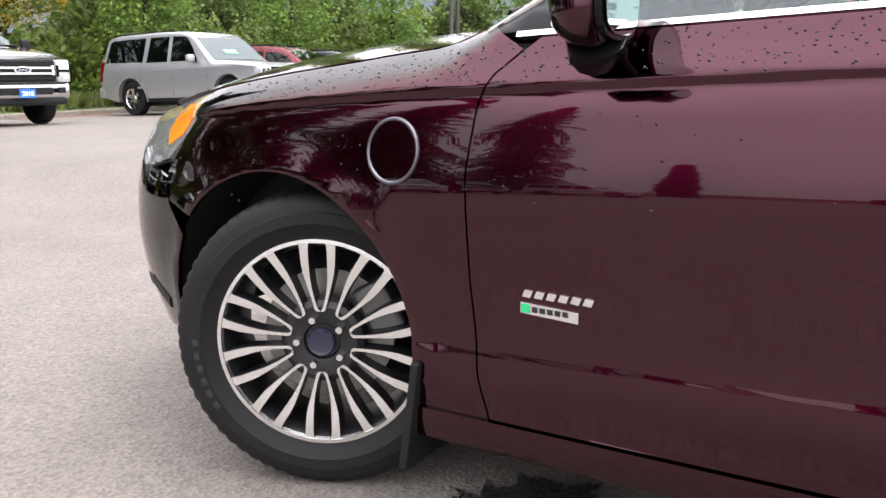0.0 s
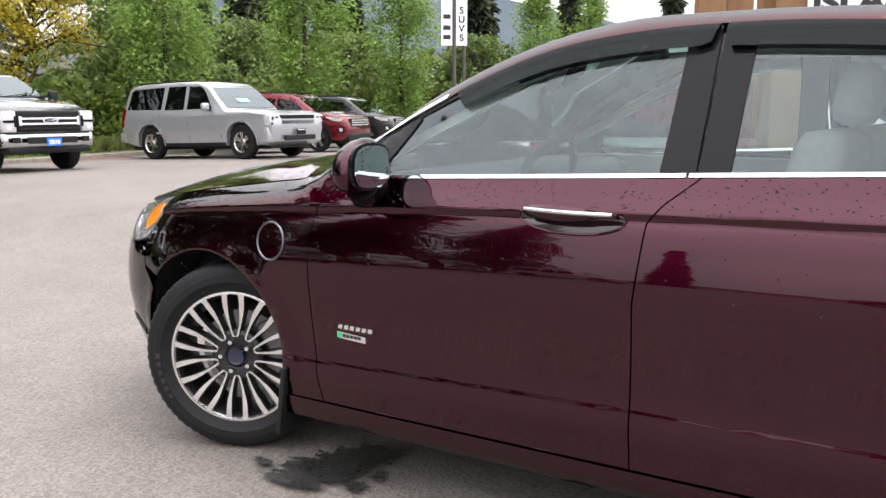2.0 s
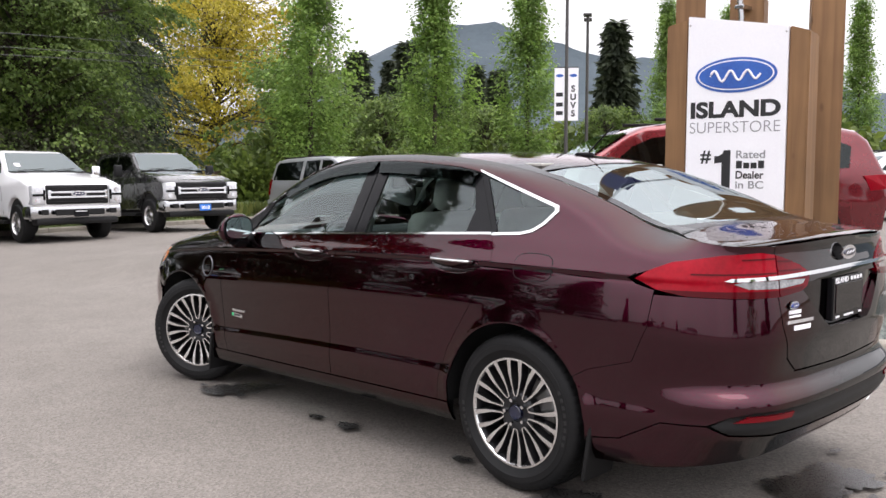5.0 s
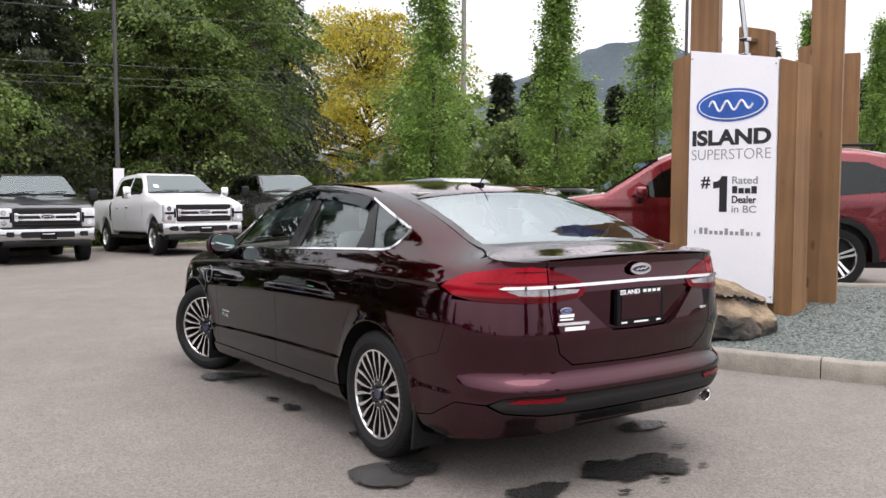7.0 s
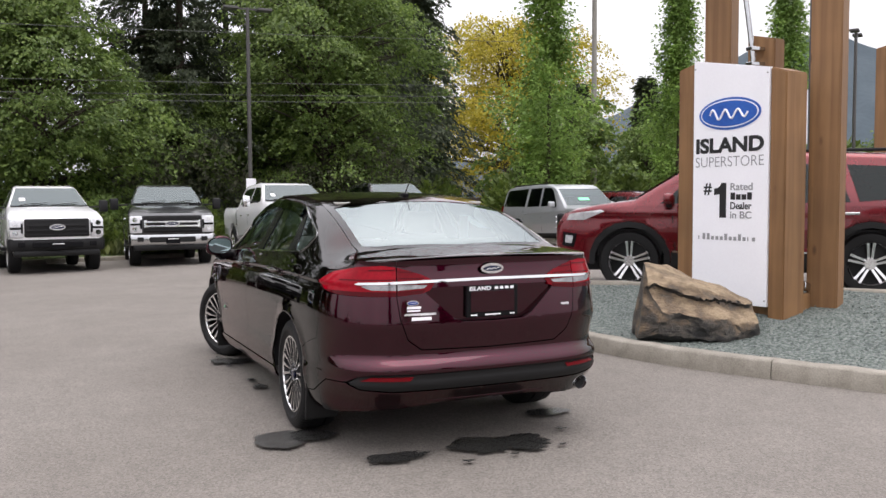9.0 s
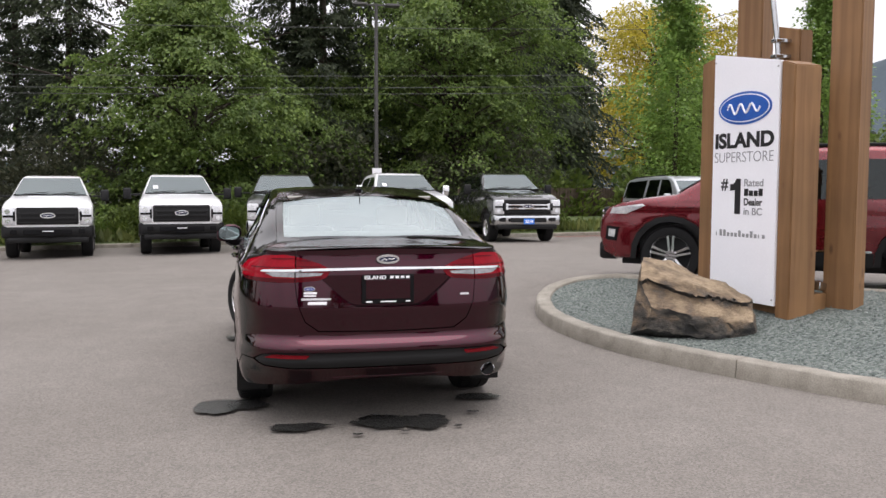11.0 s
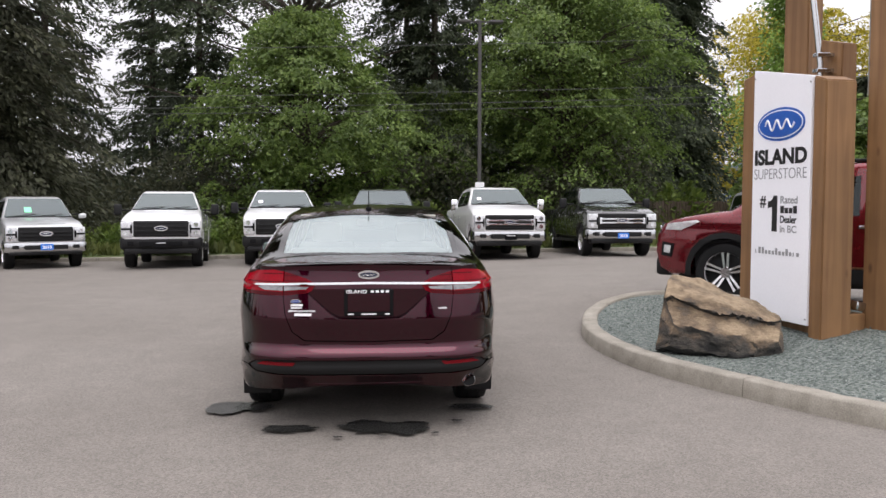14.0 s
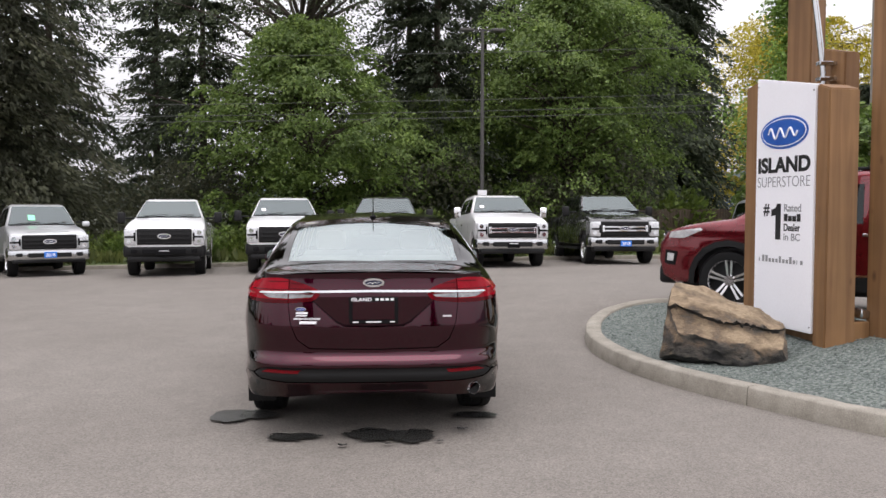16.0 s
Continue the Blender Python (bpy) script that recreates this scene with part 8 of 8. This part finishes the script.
for ob, x, y, rz, s in ((c1, 11.4, 42.5, 190, 1.0), (c2, -20.5, 28.0, 120, 1.0), (c3, -9.0, 41.0, 50, 1.0), (c3, -12.4, 45.0, 310, 0.95), (c3, 2.0, 38.5, 130, 0.95), (b1, 3.1, 35.5, 200, 0.72), (c3, -15.5, 37.0, 200, 1.0), (c1, -30, 28, 140, 0.9), (c2, -38, 24, 10, 0.9), (c3, 6.2, 41, 77, 1.0), (c2, 12.6, 40.5, 60, 0.75), (c1, 14.6, 46, 220, 0.95)):
    again(ob, x, y, rz, s)
# golden tree and the row of poplars
y1 = broadleaf("golden_tree", "golden-yellow leaved tree beyond the verge", 18.4, 17.5, M_YELLOW, g3(38.0, 69.0), 330, 190, 0.19, 0.12, 0.25, seed=31, flat=0.42)
broadleaf("poplar_tree", "slender upright green poplar on the verge", 11.5, 2.9, M_POPLAR, g3(14.75, 22.9), 330, 80, 0.10, 0.06, 0.12, True, seed=41)
p2 = broadleaf("poplar_tree", "slender upright green poplar on the verge", 11.2, 2.3, M_POPLAR, g3(20.6, 22.6), 280, 80, 0.10, 0.05, 0.12, True, seed=47)
for ob, x, y, rz, s in ((p2, 26.2, 22.4, 80, 1.05), (p2, 37.4, 22.2, 30, 0.92), (p2, 43.6, 22.0, 140, 0.95), (p2, 50.0, 17.0, 60, 1.0), (p2, 53, 10.0, 60, 1.1)):
    again(ob, x, y, rz, s)
for x, y, rz, s in ((37, 42, 20, 1.05), (44, 40, 140, 0.9), (50, 34, 60, 1.25), (57, 30, 60, 1.0), (62, 24, 10, 1.0), (66, 17, 60, 1.0), (40, 47, 220, 1.0), (55, 38, 0, 0.9), (47, 45, 110, 1.0), (17.5, 52, 30, 1.0), (49, 62, 50, 1.3), (54, 56, 90, 1.2), (16, 44, 70, 1.0), (13, 46, 10, 1.2)):
    again(cf, x, y, rz, s)
for x, y, rz, s in ((28, 34, 110, 0.8), (33.5, 31.5, 200, 0.75), (39, 27, 70, 0.75), (44.5, 23.5, 10, 0.7), (49.5, 19, 150, 0.7), (54, 13, 15, 0.7), (25, 38, 15, 0.8), (31, 38, 15, 0.8), (36, 35, 60, 0.8)):
    again(bf, x, y, rz, s)
# trees across the road behind the camera, mirrored in paint and glass
for ob, x, y, rz, s in ((cf, -78, 4, 130, 0.55), (cf, -60, 22, 10, 1.0), (bf, -80, -8, 40, 0.6), (cf, -76, -22, 40, 0.6), (cf, -14, -40, 20, 1.1), (bf, 0, -44, 70, 1.1), (cf, 13, -42, 40, 1.1)):
    again(ob, x, y, rz, s)


# low planting on the verge
def shrub(w, h, material, seed, leaf=0.09, n=1500):
    rnd = np.random.default_rng(seed)
    a, z = rnd.uniform(0, 2 * math.pi, n), rnd.uniform(0.02, 1, n)
    r = w / 2 * np.sqrt(np.maximum(0.02, 1 - z ** 2)) * rnd.uniform(0.5, 1.05, n) * (1 + 0.2 * np.sin(3 * a + seed))
    p = np.stack([r * np.cos(a), r * np.sin(a), z * h * (1 + 0.25 * np.sin(4 * a + seed))], 1)
    d = np.stack([np.cos(a), np.sin(a), np.full(n, 0.9)], 1)
    v, f = leaves(p, d, leaf, 1.8, 0.6)
    return mesh_of("shrub", v, f, material)


SH = [shrub(1.7, 0.95, M_SHRUB, 2), shrub(1.5, 0.8, M_LEAF, 3), shrub(2.2, 1.25, M_SHRUB, 5, 0.1, 2000)]
rnd = random.Random(9)
for i in range(46):
    x = -26 + i * 0.95 + rnd.uniform(-0.3, 0.3)
    y = kerb_y(x) + 1.1 + rnd.uniform(0, 1.4)
    if x > 10.5 and x < 14:
        continue
    ob = new("shrub", SH[i % 3])
    ob.matrix_world = g3(x, y, rnd.uniform(0, 360), rnd.uniform(0.6, 1.0) * (1.0 if x < 9 else 0.7))
    tagged(ob, label="low leafy green shrub on the verge", category="shrub", group="verge shrubs")
for x, y, s in ((14.6, 19.6, 0.9), (15.6, 19.2, 0.8), (16.5, 22.8, 1.0), (18.5, 23.2, 1.1), (24, 23.5, 1.0), (29, 22, 1.0), (20.3, 32, 2.4), (24.5, 31, 2.2), (27, 29, 2.4), (31, 27.5, 2.2), (35, 25, 2.2), (14.5, 33, 2.0), (17.5, 31, 2.0)):
    ob = new("shrub", SH[rnd.randrange(3)])
    ob.matrix_world = g3(x, y, rnd.uniform(0, 360), s)
    tagged(ob, label="rounded green shrub beyond the parked cars", category="shrub", group="verge shrubs")
# tall grass tufts
n = 9000
gx = RNG.uniform(-30, 40, n)
gy = np.array([kerb_y(a) for a in gx]) + 0.25 + np.abs(RNG.normal(0, 1.3, n))
gz = np.array([ground_z(a, kerb_y(a)) for a in gx]) + 0.13
v, f = leaves(np.stack([gx, gy, gz], 1), np.tile(np.array((0, 0, 1.0)), (n, 1)), 0.13, 3.0, 0.3)
M_TALL = leaf_mat("tall_grass", (0.075, 0.105, 0.025), (0.19, 0.21, 0.065))
tagged(new("grass", mesh_of("grass", v, f, M_TALL)), label="tall green grass tufts along the kerb", kind="stuff", category="grass")

# understorey: a dark hedge bank that closes the woods
tw = 60000
ux = RNG.uniform(-46, 13, tw)
uy = 30.5 + RNG.uniform(0, 6, tw)
uz = RNG.uniform(0, 1, tw) ** 1.3 * (3.2 + 0.8 * np.sin(ux * 0.7) + 0.5 * np.sin(ux * 1.9))
v, f = leaves(np.stack([ux, uy, uz], 1), np.tile(np.array((0, -0.5, 0.4)), (tw, 1)), 0.15, 1.5, 0.9)
tagged(new("undergrowth", mesh_of("undergrowth", v, f, M_CEDAR)), label="dark undergrowth beneath the woods", kind="stuff", category="undergrowth")
uw = 16000
ua = RNG.uniform(math.radians(8), math.radians(62), uw)
ur = RNG.uniform(46, 58, uw)
v, f = leaves(np.stack([ur * np.cos(ua), ur * np.sin(ua), RNG.uniform(0, 1, uw) ** 1.2 * (3.4 + np.sin(ua * 40))], 1), np.tile(np.array((0, -0.3, 0.4)), (uw, 1)), 0.45, 1.3, 0.9)
tagged(new("far_woods", mesh_of("far_woods", v, f, M_SHRUB)), label="green far woods below the hills", kind="stuff", category="woods")

# timber fence behind the grass
fence = tagged(empty("fence"), label="weathered brown board fence beyond the grass", category="fence")
M_FENCE = timber("weathered_boards", (0.06, 0.04, 0.028), (0.12, 0.085, 0.06))
fb_me = None
for i in range(110):
    x, y = 8.5 + i * 0.155, 30.3 + i * 0.045
    if fb_me is None:
        o = part("board", bx(-0.07, 0.07, -0.012, 0.012, 0, 1.45, 0.004), M_FENCE, fence)
        fb_me = o.data
    else:
        o = new("board", fb_me)
        o.parent = fence
    o.location = (x, y, ground_z(x, 22) + 0.2 + 0.02 * math.sin(i * 1.9))
    o.rotation_euler = (0, 0, 0.28)

# ---- lamp post, poles, wires, banners ----
M_POLE = surf("dark_pole_paint", (0.055, 0.052, 0.05), rough=0.5)
M_WIRE = surf("weathered_cable", (0.06, 0.06, 0.06), rough=0.5)
M_POLEWOOD = surf("grey_pole_wood", (0.20, 0.19, 0.17), (0.32, 0.30, 0.27), rough=0.9, scale=3, fine=40, stretch=(6, 6, 0.4))
lp = tagged(empty("street_lamp", g3(4.1, 25.4)), label="dark metal lot lamp post with two flat heads", category="lamp post")
part("pole", cyl(bmesh.new(), 0.085, 0.06, (0, 0, -0.3), (0, 0, 8.2), 12), M_POLE, lp)
for s in (-1, 1):
    a, b = sorted((0, s * 0.35))
    part("arm", bx(a, b, -0.03, 0.03, 8.12, 8.18), M_POLE, lp)
    a, b = sorted((s * 0.33, s * 0.85))
    part("lamp_head", bx(a, b, -0.18, 0.18, 8.10, 8.2, 0.03), M_POLE, lp)
again(lp, 28.05, 20.6, 35)
nb = part("notice_board", bx(-0.17, 0.17, -0.125, -0.095, 1.35, 2.25, 0.006), M_WHITE)
nb.matrix_world = g3(4.1, 25.4)
tagged(nb, label="narrow white notice board strapped to the lamp post", category="sign")
for nm, x, y, h in (("utility_pole", 25.3, 35.5, 17.0),):
    ob = part(nm, cyl(bmesh.new(), 0.17, 0.12, (0, 0, -0.5), (0, 0, h), 14), M_POLEWOOD)
    ob.matrix_world = g3(x, y)
    tagged(ob, label="tall grey wooden utility pole", category="pole")
for k, (z0, z1, yy) in enumerate(((5.0, 6.6, 24.6), (4.6, 6.1, 24.4), (4.45, 5.8, 24.2), (6.6, 8.6, 24.8))):
    bm = bmesh.new()
    pts = []
    for i in range(25):
        f = i / 24
        pts.append((-45 + 65.6 * f, yy + 4.4 * f, z0 + (z1 - z0) * f - 1.0 * math.sin(math.pi * f) * 0.5))
    tube(bm, pts, 0.010, 5)
    tagged(part("overhead_wire", bm, M_WIRE), label="thin black overhead wire strung between poles", category="wire", group="overhead wires", kind="structure")
bp_ = tagged(empty("banner_pole", g3(21.3, 16.6)), label="dark pole carrying two white vertical banners", category="banner")
part("pole", cyl(bmesh.new(), 0.07, 0.055, (0, 0, -0.3), (0, 0, 8.5), 12), M_POLE, bp_)
for s in (-1, 1):
    bm = bmesh.new()
    a, b = sorted((s * 0.06, s * 0.42))
    box(bm, a, b, -0.01, 0.01, 3.1, 4.95, 0.003)
    bmesh.ops.rotate(bm, cent=(0, 0, 0), matrix=Matrix.Rotation(radians(-55), 3, 'Z'), verts=bm.verts)
    bn = part("banner", bm, M_WHITE, bp_, "white printed banner")
    R = Matrix.Rotation(radians(-55), 4, 'Z')
    if s > 0:
        for k, ch in enumerate("SUVS"):
            letters("banner_letter", ch, 0.30, M_BLACKINK, R @ Matrix.Translation((0.24, -0.013, 4.12 - 0.29 * k)) @ Matrix.Rotation(radians(90), 4, 'X'), bn, 0.001, 0.01, 'CENTER')
    else:
        for z in (3.95, 3.6, 3.3):
            bm = bx(-0.36, -0.12, -0.014, -0.0105, z, z + 0.14)
            bmesh.ops.rotate(bm, cent=(0, 0, 0), matrix=Matrix.Rotation(radians(-55), 3, 'Z'), verts=bm.verts)
            part("banner_bar", bm, M_BLACKINK, bn)
    bm = bmesh.new()
    prism(bm, [(s * 0.24 + 0.13 * math.cos(t), 4.68 + 0.055 * math.sin(t)) for t in np.linspace(0, 2 * math.pi, 20, endpoint=False)], 0.011, 0.014, R @ Matrix.Rotation(radians(90), 4, 'X'))
    part("banner_oval", bm, M_LOGO, bn)
    bm = bmesh.new()
    box(bm, a, b, -0.015, 0.015, 4.95, 4.98)
    bmesh.ops.rotate(bm, cent=(0, 0, 0), matrix=Matrix.Rotation(radians(-55), 3, 'Z'), verts=bm.verts)
    part("banner_rod", bm, M_POLE, bp_)

# ---- hills ----
ridge = curve_of([(-40, 1.0), (0, 1.5), (20, 2.2), (30, 3.4), (37, 6.2), (43, 8.8), (48, 9.7), (53, 7.9), (58, 7.2), (64, 5.9), (72, 4.6), (85, 3.2), (110, 2.0)])
bm = bmesh.new()
rows = []
for i in range(241):
    b = -40 + i * 150 / 240
    el = ridge(b)
    col = []
    for j in range(17):
        f = j / 16
        d = 1150 + 500 * f
        e = el * (f ** 0.8)
        z = d * math.tan(radians(e)) + (14 * noise.fractal(Vector((b * 0.35, f * 4, 0)), 0.9, 2.0, 5)) * min(1, f * 3) - 2
        col.append(bm.verts.new((d * math.sin(radians(b)), d * math.cos(radians(b)), z)))
    rows.append(col)
for a, b in zip(rows, rows[1:]):
    for j in range(16):
        bm.faces.new((a[j], a[j + 1], b[j + 1], b[j]))
# the haze of distance is put into this blue base colour
M_HILL = surf("hazed_hill", (0.036, 0.052, 0.066), (0.060, 0.082, 0.098), rough=1.0, scale=0.012, fine=0.12)
tagged(part("hills", bm, M_HILL, smooth=80), label="forested hills, haze mixed into their blue-green colour", kind="structure", category="backdrop")
